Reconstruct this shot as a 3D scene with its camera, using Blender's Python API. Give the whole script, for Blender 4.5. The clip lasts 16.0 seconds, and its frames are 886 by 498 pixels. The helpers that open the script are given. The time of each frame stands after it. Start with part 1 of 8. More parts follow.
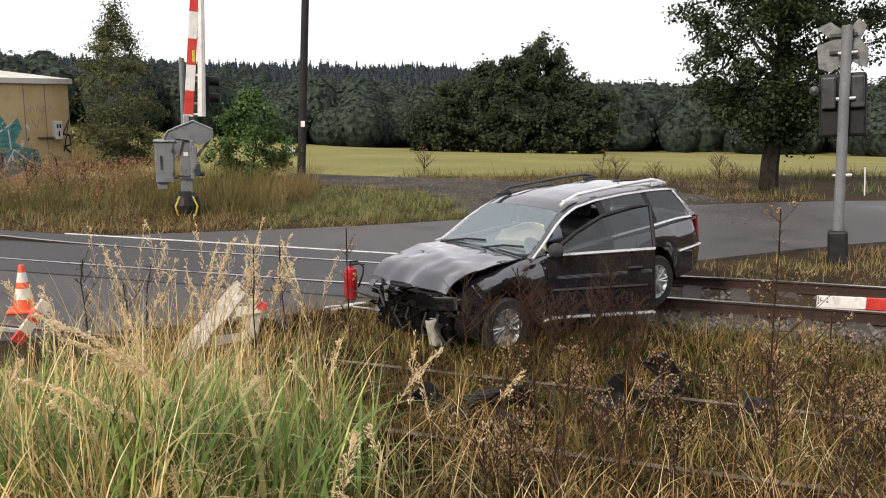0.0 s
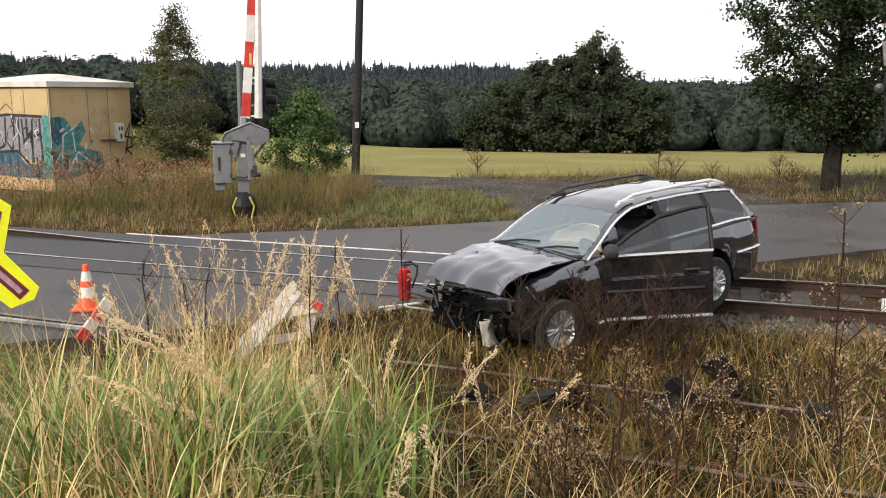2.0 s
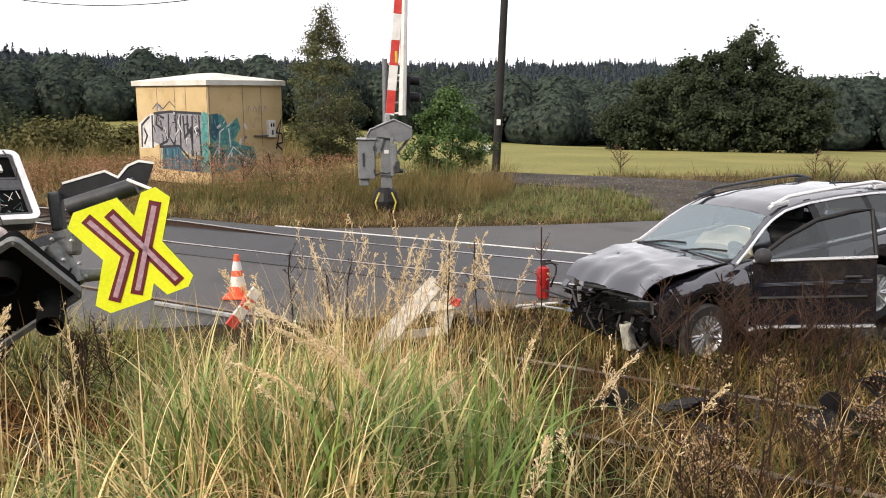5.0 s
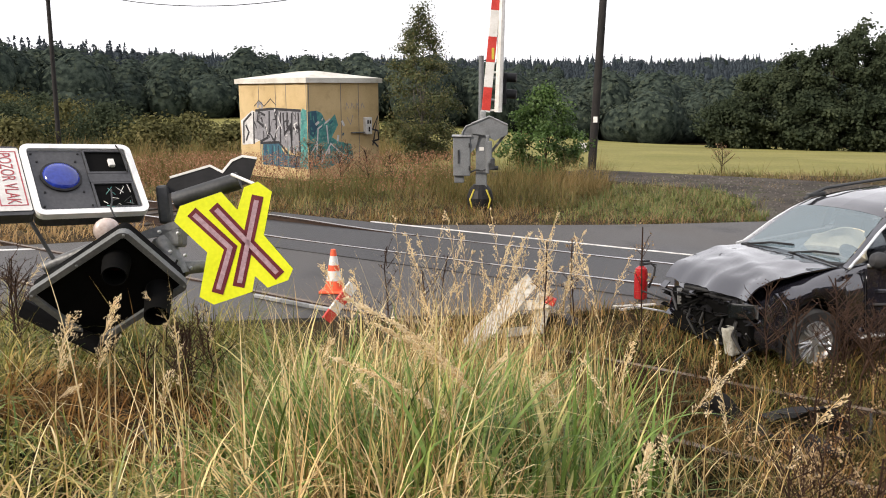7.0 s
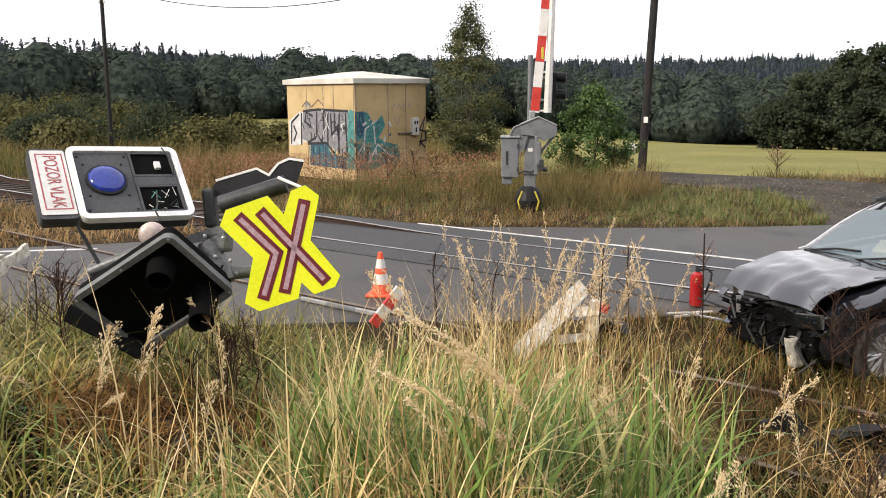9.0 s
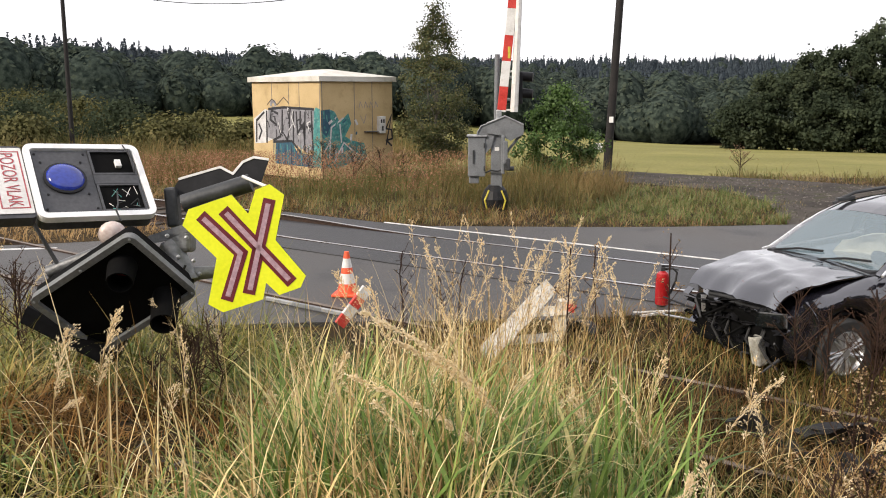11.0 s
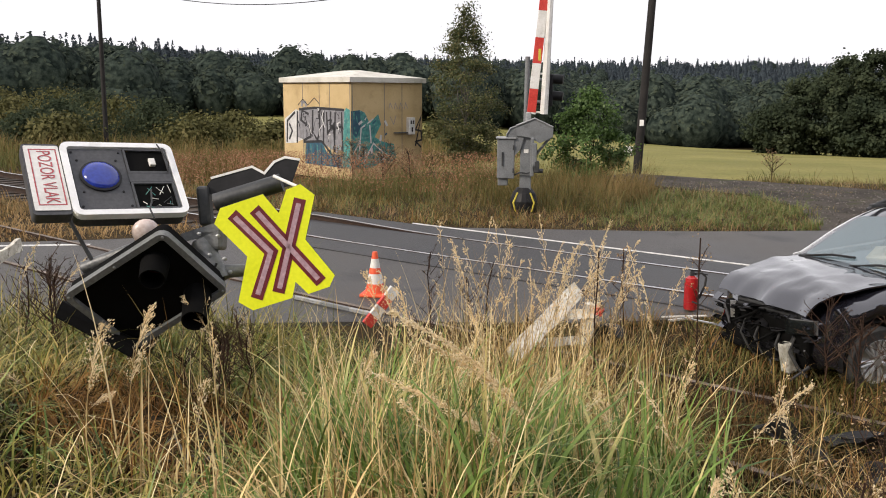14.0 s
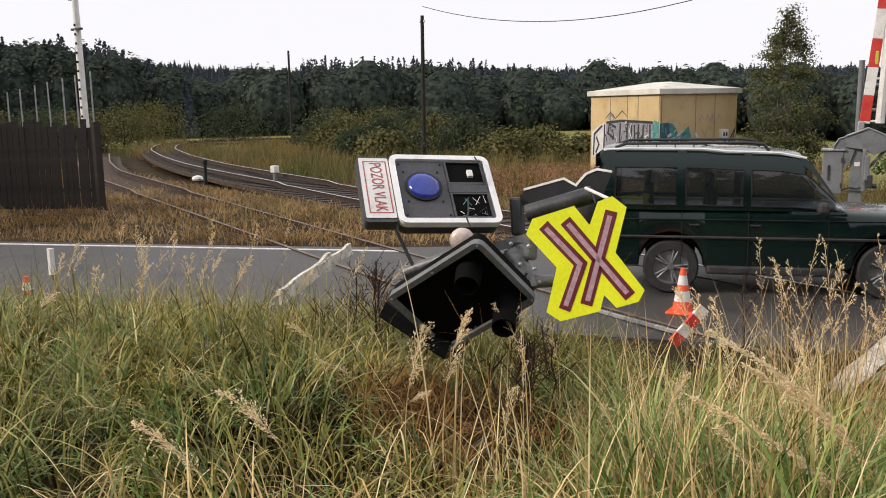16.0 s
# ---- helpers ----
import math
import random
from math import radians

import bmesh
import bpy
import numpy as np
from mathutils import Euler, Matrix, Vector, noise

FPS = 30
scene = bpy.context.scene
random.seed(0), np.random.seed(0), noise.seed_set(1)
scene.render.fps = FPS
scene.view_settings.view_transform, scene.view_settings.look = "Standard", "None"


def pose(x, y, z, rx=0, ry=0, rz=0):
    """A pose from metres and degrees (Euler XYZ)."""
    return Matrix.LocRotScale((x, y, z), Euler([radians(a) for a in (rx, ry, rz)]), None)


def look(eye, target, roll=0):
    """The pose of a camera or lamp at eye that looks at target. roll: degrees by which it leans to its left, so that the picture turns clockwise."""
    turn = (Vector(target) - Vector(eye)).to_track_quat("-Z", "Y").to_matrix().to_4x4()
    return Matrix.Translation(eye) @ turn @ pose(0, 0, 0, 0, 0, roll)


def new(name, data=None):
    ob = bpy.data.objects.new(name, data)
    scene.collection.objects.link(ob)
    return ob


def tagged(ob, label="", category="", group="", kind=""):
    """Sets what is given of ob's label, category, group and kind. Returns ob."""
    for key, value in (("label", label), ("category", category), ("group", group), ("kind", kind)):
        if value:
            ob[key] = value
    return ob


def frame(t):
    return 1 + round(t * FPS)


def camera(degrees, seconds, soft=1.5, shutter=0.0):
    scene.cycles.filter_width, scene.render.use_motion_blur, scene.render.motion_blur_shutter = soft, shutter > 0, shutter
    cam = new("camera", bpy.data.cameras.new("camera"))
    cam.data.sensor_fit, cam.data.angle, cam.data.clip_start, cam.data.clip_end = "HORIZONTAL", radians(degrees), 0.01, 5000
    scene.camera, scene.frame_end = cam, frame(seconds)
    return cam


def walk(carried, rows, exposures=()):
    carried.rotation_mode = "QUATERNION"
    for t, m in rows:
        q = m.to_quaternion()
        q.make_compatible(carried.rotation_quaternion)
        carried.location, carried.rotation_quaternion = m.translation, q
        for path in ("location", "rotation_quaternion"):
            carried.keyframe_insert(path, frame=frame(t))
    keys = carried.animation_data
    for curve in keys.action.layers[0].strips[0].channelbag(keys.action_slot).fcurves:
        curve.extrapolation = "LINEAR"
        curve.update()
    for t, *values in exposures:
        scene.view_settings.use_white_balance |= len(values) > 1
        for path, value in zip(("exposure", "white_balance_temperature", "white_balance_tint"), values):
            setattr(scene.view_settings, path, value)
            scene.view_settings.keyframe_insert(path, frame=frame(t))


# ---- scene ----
cam = camera(53.76, 16.0, soft=1.0)
PATH = [
    (0.0, pose(0.002, -0.003, 2.605, 80.02, -0.44, 0.11)),
    (0.5, pose(0.005, 0.009, 2.606, 80.01, -0.34, 0.62)),
    (1.0, pose(-0.002, 0.007, 2.602, 80.03, -0.22, 1.34)),
    (1.5, pose(-0.009, -0.007, 2.609, 80.02, -0.09, 2.30)),
    (2.0, pose(-0.012, -0.003, 2.612, 80.02, 0.00, 3.53)),
    (2.5, pose(-0.029, -0.005, 2.605, 80.08, 0.18, 4.99)),
    (3.0, pose(-0.024, 0.006, 2.615, 80.05, 0.41, 6.54)),
    (3.5, pose(-0.033, 0.024, 2.606, 80.04, 0.35, 8.07)),
    (4.0, pose(-0.024, 0.051, 2.601, 80.00, 0.28, 9.65)),
    (6.5, pose(-0.071, 0.086, 2.593, 79.75, 0.13, 17.23)),
    (7.0, pose(-0.084, 0.117, 2.588, 79.74, 0.28, 18.78)),
    (7.5, pose(-0.096, 0.133, 2.586, 79.74, 0.50, 20.31)),
    (8.0, pose(-0.135, 0.213, 2.587, 79.79, 0.40, 21.98)),
    (10.5, pose(-0.221, 0.344, 2.593, 79.70, 0.26, 20.42)),
    (11.0, pose(-0.217, 0.353, 2.590, 79.68, 0.05, 19.61)),
    (11.5, pose(-0.243, 0.342, 2.593, 79.60, 0.01, 18.68)),
    (12.0, pose(-0.250, 0.338, 2.593, 79.49, 0.01, 17.96)),
    (12.5, pose(-0.226, 0.344, 2.589, 79.59, -0.21, 17.51)),
    (13.0, pose(-0.223, 0.337, 2.593, 79.48, 0.05, 17.66)),
    (13.5, pose(-0.218, 0.332, 2.594, 79.55, -0.28, 18.96)),
    (14.0, pose(-0.212, 0.329, 2.594, 79.77, -0.38, 21.53)),
    (14.5, pose(-0.223, 0.323, 2.591, 79.95, 0.01, 25.39)),
    (15.0, pose(-0.251, 0.345, 2.585, 80.20, 0.25, 30.48)),
    (15.5, pose(-0.275, 0.347, 2.582, 80.44, 0.57, 35.78)),
    (16.0, pose(-0.284, 0.343, 2.578, 80.77, 0.98, 41.13)),
]

walk(cam, PATH, [(t, stops, 6450, 14) for t, stops in ((0.0, -0.09), (2.0, 0.01), (4.0, 0.13), (8.0, 0.08), (12.5, 0.02), (14.0, -0.16), (15.0, -0.28), (16.0, -0.26))])

# ---- daylight: a bright overcast sky with a thin veil of sun behind the camera's left shoulder ----
world = bpy.data.worlds.new("overcast_sky")
scene.world = world
world.use_nodes = True
wn, wl = world.node_tree.nodes, world.node_tree.links
sky = wn.new("ShaderNodeTexSky")
sky.sky_type, sky.sun_disc = "NISHITA", False
sky.sun_elevation, sky.sun_rotation = radians(31), radians(218)
veil = wn.new("ShaderNodeMix")
veil.data_type = "RGBA"
veil.inputs[0].default_value = 0.93
veil.inputs[7].default_value = (12.0, 12.0, 12.1, 1)
wl.new(sky.outputs[0], veil.inputs[6])
wl.new(veil.outputs[2], wn["Background"].inputs[0])
wn["Background"].inputs[1].default_value = 0.1
sun = new("sun", bpy.data.lights.new("sun", "SUN"))
sun.data.energy, sun.data.angle, sun.data.color = 3.8, radians(12), (1.0, 0.90, 0.74)
sun.matrix_world = look((-20, -26, 19.5), (0, 0, 0))


# ---- materials ----
def nodes_of(name):
    m = bpy.data.materials.new(name)
    m.use_nodes = True
    t = m.node_tree
    return m, t.nodes, t.links, t.nodes["Principled BSDF"]


def surface(name, c1, c2, scale=3.0, rough=0.7, metal=0.0, bump=0.2, fine=40.0, c3=None, dirt=0.0, coat=0.0, spec=0.5, rvar=0.15, coat_ior=1.5):
    """A worn surface: two tones mixed by a coarse noise, a fine grain in colour and relief, and blots of a third tone."""
    m, n, l, b = nodes_of(name)
    geo = n.new("ShaderNodeTexCoord")
    big, small = n.new("ShaderNodeTexNoise"), n.new("ShaderNodeTexNoise")
    for tex, s, d in ((big, scale, 5), (small, fine, 4)):
        tex.inputs["Scale"].default_value, tex.inputs["Detail"].default_value = s, d
        l.new(geo.outputs["Object"], tex.inputs["Vector"])
    ramp = n.new("ShaderNodeValToRGB")
    ramp.color_ramp.elements[0].position, ramp.color_ramp.elements[1].position = 0.36, 0.64
    ramp.color_ramp.elements[0].color, ramp.color_ramp.elements[1].color = (*c1, 1), (*c2, 1)
    l.new(big.outputs[0], ramp.inputs[0])
    grain = n.new("ShaderNodeMix")
    grain.data_type, grain.blend_type = "RGBA", "OVERLAY"
    grain.inputs[0].default_value = 0.45
    l.new(ramp.outputs[0], grain.inputs[6])
    l.new(small.outputs[0], grain.inputs[7])
    out = grain.outputs[2]
    if c3:
        blot = n.new("ShaderNodeTexNoise")
        blot.inputs["Scale"].default_value, blot.inputs["Detail"].default_value = scale * 2.3, 8
        l.new(geo.outputs["Object"], blot.inputs["Vector"])
        cut = n.new("ShaderNodeMapRange")
        cut.inputs[1].default_value, cut.inputs[2].default_value, cut.inputs[4].default_value = 0.55, 0.68, dirt
        l.new(blot.outputs[0], cut.inputs[0])
        mix = n.new("ShaderNodeMix")
        mix.data_type = "RGBA"
        mix.inputs[7].default_value = (*c3, 1)
        l.new(cut.outputs[0], mix.inputs[0])
        l.new(out, mix.inputs[6])
        out = mix.outputs[2]
    l.new(out, b.inputs["Base Color"])
    rr = n.new("ShaderNodeMapRange")
    rr.inputs[3].default_value, rr.inputs[4].default_value = max(0.02, rough - rvar), min(1, rough + rvar)
    l.new(big.outputs[0], rr.inputs[0])
    l.new(rr.outputs[0], b.inputs["Roughness"])
    b.inputs["Metallic"].default_value = metal
    b.inputs["Coat Weight"].default_value, b.inputs["Coat IOR"].default_value = coat, coat_ior
    b.inputs["Specular IOR Level"].default_value = spec
    if bump:
        bp = n.new("ShaderNodeBump")
        bp.inputs["Strength"].default_value, bp.inputs["Distance"].default_value = bump, 0.02
        l.new(small.outputs[0], bp.inputs["Height"])
        l.new(bp.outputs[0], b.inputs["Normal"])
    return m


def foliage(name, stops, rough=0.6, through_light=0.22, spec=0.25, drift=0.0, size=1.3):
    """Blades or leaves: every island takes its own tone from the stops, which drift from patch to patch, and lets some light through."""
    m, n, l, b = nodes_of(name)
    geo, ramp = n.new("ShaderNodeNewGeometry"), n.new("ShaderNodeValToRGB")
    while len(ramp.color_ramp.elements) < len(stops):
        ramp.color_ramp.elements.new(0.5)
    for k, (e, c) in enumerate(zip(ramp.color_ramp.elements, stops)):
        e.position, e.color = k / max(1, len(stops) - 1), (*c, 1)
    co, tex = n.new("ShaderNodeTexCoord"), n.new("ShaderNodeTexNoise")
    tex.inputs["Scale"].default_value = size
    l.new(co.outputs["Object"], tex.inputs["Vector"])
    wide, pick = n.new("ShaderNodeMapRange"), n.new("ShaderNodeMix")
    wide.inputs[1].default_value, wide.inputs[2].default_value = 0.33, 0.67
    l.new(tex.outputs[0], wide.inputs[0])
    pick.inputs[0].default_value = drift
    l.new(geo.outputs["Random Per Island"], pick.inputs[2])
    l.new(wide.outputs[0], pick.inputs[3])
    l.new(pick.outputs[0], ramp.inputs[0])
    mul = n.new("ShaderNodeMix")
    mul.data_type, mul.blend_type = "RGBA", "OVERLAY"
    mul.inputs[0].default_value = 0.5
    l.new(ramp.outputs[0], mul.inputs[6])
    l.new(tex.outputs[0], mul.inputs[7])
    l.new(mul.outputs[2], b.inputs["Base Color"])
    b.inputs["Roughness"].default_value, b.inputs["Specular IOR Level"].default_value = rough, spec
    tr, mix = n.new("ShaderNodeBsdfTranslucent"), n.new("ShaderNodeMixShader")
    l.new(mul.outputs[2], tr.inputs["Color"])
    mix.inputs[0].default_value = through_light
    l.new(b.outputs[0], mix.inputs[1])
    l.new(tr.outputs[0], mix.inputs[2])
    l.new(mix.outputs[0], n["Material Output"].inputs["Surface"])
    return m


def glass(name, tint=(0.8, 0.85, 0.85), rough=0.02, clear=0.55, film=(0.01, 0.012, 0.013), ior=1.5):
    m, n, l, b = nodes_of(name)
    b.inputs["Base Color"].default_value = (*film, 1)
    b.inputs["Roughness"].default_value = rough
    b.inputs["Specular IOR Level"].default_value, b.inputs["IOR"].default_value = 0.6, ior
    tr, mix = n.new("ShaderNodeBsdfTransparent"), n.new("ShaderNodeMixShader")
    tr.inputs["Color"].default_value = (*tint, 1)
    mix.inputs[0].default_value = clear
    l.new(b.outputs[0], mix.inputs[1])
    l.new(tr.outputs[0], mix.inputs[2])
    l.new(mix.outputs[0], n["Material Output"].inputs["Surface"])
    return m


def glow(name, colour, strength):
    m, n, l, b = nodes_of(name)
    b.inputs["Base Color"].default_value = (*colour, 1)
    b.inputs["Emission Color"].default_value = (*colour, 1)
    b.inputs["Emission Strength"].default_value = strength
    return m


# Soil brown lowered so that it stands for shade between the stems.
SOIL = surface("grassy_soil", (0.026, 0.018, 0.009), (0.055, 0.036, 0.016), 0.9, 0.95, bump=0.9, fine=14, c3=(0.026, 0.030, 0.010), dirt=0.7, spec=0.1)
ASPHALT = surface("worn_asphalt", (0.037, 0.034, 0.033), (0.072, 0.066, 0.061), 0.4, 0.55, bump=0.45, fine=60, c3=(0.025, 0.023, 0.023), dirt=0.85, spec=0.5, rvar=0.28)
ASPHALT_DARK = surface("dark_crossing_asphalt", (0.022, 0.022, 0.024), (0.044, 0.043, 0.045), 0.8, 0.55, bump=0.35, fine=80, spec=0.45)
GRAVEL = surface("grey_gravel", (0.040, 0.034, 0.030), (0.085, 0.074, 0.064), 0.8, 0.9, bump=1.0, fine=18, c3=(0.05, 0.055, 0.020), dirt=0.8, spec=0.1)
BALLAST = surface("brown_ballast", (0.045, 0.034, 0.026), (0.095, 0.073, 0.055), 6, 0.95, bump=0.6, fine=40, spec=0.15)
RAIL_TOP = surface("polished_rail_steel", (0.5, 0.5, 0.5), (0.62, 0.62, 0.62), 4, 0.3, metal=0.9, bump=0.05)
RAIL_RUST = surface("rusty_rail_steel", (0.026, 0.014, 0.010), (0.048, 0.027, 0.018), 8, 0.85, metal=0.1, bump=0.3)
RAIL_DULL = surface("dull_worn_rail_head", (0.12, 0.09, 0.065), (0.24, 0.19, 0.15), 5, 0.55, metal=0.4, bump=0.1)
SLEEPER = surface("dark_oiled_timber", (0.035, 0.028, 0.022), (0.07, 0.055, 0.045), 5, 0.9, bump=0.5)
ROADPAINT = surface("worn_white_road_paint", (0.55, 0.55, 0.54), (0.75, 0.75, 0.74), 5, 0.6, bump=0.1, c3=(0.2, 0.2, 0.2), dirt=0.7)
FIELD = surface("mown_yellow_green_field", (0.175, 0.165, 0.05), (0.235, 0.215, 0.075), 0.12, 0.9, bump=0.6, fine=6, c3=(0.14, 0.15, 0.04), dirt=0.5, spec=0.1)
WALL = surface("ochre_plastered_wall", (0.50, 0.37, 0.19), (0.58, 0.44, 0.24), 1.2, 0.8, bump=0.15, fine=60, c3=(0.40, 0.29, 0.15), dirt=0.6, spec=0.2)
ROOFWHITE = surface("pale_grey_roof_sheet", (0.55, 0.53, 0.47), (0.68, 0.66, 0.60), 1.4, 0.6, bump=0.1, c3=(0.38, 0.36, 0.28), dirt=0.5)
GREYPAINT = surface("light_grey_paint", (0.145, 0.155, 0.165), (0.185, 0.195, 0.205), 3, 0.45, bump=0.05, c3=(0.10, 0.105, 0.11), dirt=0.5)
GALV = surface("galvanised_steel", (0.3, 0.31, 0.32), (0.42, 0.43, 0.44), 9, 0.45, metal=0.55, bump=0.08)
DARKSTEEL = surface("dark_grey_steel", (0.03, 0.032, 0.034), (0.06, 0.062, 0.065), 6, 0.45, metal=0.2, bump=0.1)
MIDSTEEL = surface("grey_cast_steel", (0.12, 0.125, 0.13), (0.2, 0.205, 0.21), 9, 0.45, metal=0.4, bump=0.15)
BLACK = surface("matt_black_paint", (0.008, 0.008, 0.009), (0.016, 0.016, 0.018), 8, 0.55, bump=0.1, spec=0.3)
# Near-black base colour that stands for deep shade in recesses and undersides.
VOID = surface("shade_black", (0.002, 0.002, 0.002), (0.004, 0.004, 0.004), 8, 0.8, bump=0.05, spec=0.1)
# Undergrowth tones hold the deep shade between grass blades.
UNDER = foliage("shade_dark_undergrowth", [(0.009, 0.011, 0.004), (0.024, 0.018, 0.007), (0.042, 0.024, 0.009), (0.015, 0.022, 0.006)], 0.8, 0.05, 0.1)
RUBBER = surface("black_rubber", (0.015, 0.015, 0.015), (0.03, 0.03, 0.03), 12, 0.8, bump=0.2)
WHITE = surface("weathered_white_paint", (0.66, 0.65, 0.62), (0.8, 0.79, 0.77), 3, 0.5, bump=0.08, c3=(0.45, 0.42, 0.37), dirt=0.5)
RED = surface("faded_red_paint", (0.50, 0.035, 0.025), (0.62, 0.06, 0.045), 4, 0.5, bump=0.08)
EXTRED = surface("glossy_red_enamel", (0.30, 0.010, 0.012), (0.38, 0.016, 0.016), 6, 0.25, bump=0.03, coat=0.4)
ORANGE = surface("orange_red_rubber", (0.75, 0.09, 0.03), (0.85, 0.13, 0.05), 6, 0.55, bump=0.1)
YELLOW = surface("fluorescent_yellow_film", (0.68, 0.74, 0.01), (0.78, 0.82, 0.015), 3, 0.35, bump=0.02)
MAROON = surface("dark_maroon_film", (0.11, 0.012, 0.02), (0.14, 0.018, 0.026), 6, 0.35, bump=0.02)
MAUVE = surface("greyish_pink_reflector", (0.34, 0.22, 0.26), (0.44, 0.30, 0.34), 30, 0.35, bump=0.05)
BLUE = surface("deep_blue_lens", (0.012, 0.03, 0.25), (0.02, 0.045, 0.36), 6, 0.18, bump=0.02, coat=0.6)
BIRCHBARK = surface("pale_bark", (0.06, 0.055, 0.045), (0.13, 0.12, 0.10), 7, 0.9, bump=0.5)
WESTBLADE = foliage("long_green_roadside_blades", [(0.028, 0.034, 0.005), (0.078, 0.092, 0.011), (0.145, 0.160, 0.020), (0.050, 0.038, 0.008), (0.21, 0.205, 0.032), (0.40, 0.31, 0.085), (0.105, 0.125, 0.015), (0.60, 0.46, 0.16), (0.17, 0.10, 0.024)], 0.5, 0.15, 0.3, 0.45, 1.7)
# Inner crowns: shade within the tree is painted darker than the leaves; needles also hazed.
HEART = surface("mottled_shade_foliage", (0.012, 0.018, 0.016), (0.050, 0.065, 0.053), 1.3, 0.9, bump=0.0, fine=6.0, spec=0.03)
PINEHEART = surface("mottled_shade_needles", (0.020, 0.027, 0.033), (0.054, 0.067, 0.078), 0.9, 0.9, bump=0.0, fine=4.0, spec=0.03)
BARK = surface("dark_tree_bark", (0.014, 0.012, 0.009), (0.032, 0.027, 0.022), 5, 0.95, bump=0.9, fine=18, spec=0.15)
TARPOLE = surface("tarred_timber_pole", (0.009, 0.008, 0.008), (0.022, 0.019, 0.018), 3, 0.9, bump=0.4)
FENCEWOOD = surface("weathered_brown_boards", (0.016, 0.012, 0.010), (0.042, 0.032, 0.025), 2.5, 0.9, bump=0.5, fine=22)
CARBLACK = surface("black_metallic_car_paint", (0.018, 0.018, 0.027), (0.026, 0.026, 0.037), 3, 0.18, metal=0.5, bump=0.0, coat=1.0, rvar=0.06, coat_ior=2.0)
CARGREEN = surface("dark_green_car_paint", (0.002, 0.010, 0.009), (0.003, 0.014, 0.012), 2, 0.22, metal=0.1, bump=0.0, coat=0.35, c3=(0.008, 0.014, 0.012), dirt=0.3, rvar=0.06, spec=0.35)
CHROME = surface("bright_chrome_trim", (0.86, 0.86, 0.87), (0.92, 0.92, 0.93), 4, 0.28, metal=0.75, bump=0.0, rvar=0.05)
GRUBBY = surface("grubby_white_plastic", (0.26, 0.25, 0.21), (0.46, 0.45, 0.40), 14, 0.6, bump=0.2, c3=(0.12, 0.11, 0.09), dirt=0.7)
SATIN = surface("satin_silver_trim", (0.70, 0.71, 0.72), (0.82, 0.83, 0.84), 5, 0.4, metal=0.3, bump=0.02)
MOSSGREEN = foliage("mossy_yellow_green_herbs", [(0.075, 0.085, 0.020), (0.12, 0.135, 0.032), (0.18, 0.18, 0.050), (0.05, 0.065, 0.016)], 0.6, 0.2, 0.2, 0.4, 1.4)
ALLOY = surface("silver_alloy", (0.5, 0.51, 0.52), (0.6, 0.61, 0.62), 7, 0.3, metal=0.7, bump=0.03)
PLASTIC = surface("dark_grey_plastic", (0.018, 0.018, 0.02), (0.035, 0.035, 0.037), 8, 0.6, bump=0.12)
CABIN = surface("dark_cabin_cloth", (0.016, 0.016, 0.018), (0.03, 0.03, 0.032), 12, 0.9, bump=0.2)
AIRBAG = surface("off_white_airbag_cloth", (0.46, 0.42, 0.32), (0.60, 0.56, 0.45), 3, 0.85, bump=0.3)
TINTED = glass("tinted_side_glass", (0.48, 0.53, 0.55), 0.03, 0.52, (0.022, 0.027, 0.030), 1.9)
# The pale bluish film colour paints reflected sky onto the glass.
CLEAR = glass("sky_filmed_windscreen_glass", (0.72, 0.79, 0.80), 0.03, 0.44, (0.19, 0.26, 0.30), 2.4)
LAMPCLEAR = glass("headlamp_glass", (0.8, 0.85, 0.85), 0.05, 0.4)
REDLIGHT = glow("lit_red_tail_lamp", (1.0, 0.05, 0.04), 2.0)
REDLENS = surface("dark_red_lens", (0.12, 0.008, 0.008), (0.16, 0.012, 0.012), 10, 0.2, bump=0.02, coat=0.5)
AMBER = surface("amber_lens", (0.75, 0.25, 0.06), (0.85, 0.3, 0.08), 10, 0.2, bump=0.02, coat=0.5)
PAINT_GREY = surface("grey_spray_paint", (0.19, 0.19, 0.21), (0.28, 0.28, 0.30), 6, 0.6, bump=0.05)
PAINT_BLACK = surface("black_spray_paint", (0.015, 0.015, 0.02), (0.03, 0.03, 0.035), 6, 0.6, bump=0.05)
PAINT_TEAL = surface("teal_spray_paint", (0.035, 0.15, 0.16), (0.07, 0.30, 0.27), 5, 0.6, bump=0.05, c3=(0.25, 0.42, 0.36), dirt=0.7)
PAINT_BLUE = surface("petrol_blue_spray_paint", (0.02, 0.07, 0.12), (0.03, 0.11, 0.16), 5, 0.6, bump=0.05)
PAINT_WHITE = surface("white_spray_paint", (0.5, 0.5, 0.5), (0.65, 0.65, 0.65), 5, 0.6, bump=0.05)

GREENBLADE = foliage("green_grass_blades", [(0.020, 0.036, 0.008), (0.058, 0.105, 0.017), (0.115, 0.190, 0.032), (0.18, 0.275, 0.055), (0.080, 0.135, 0.022), (0.25, 0.32, 0.085), (0.60, 0.48, 0.20), (0.036, 0.055, 0.011)], 0.45, 0.15, 0.35, 0.2, 2.2)
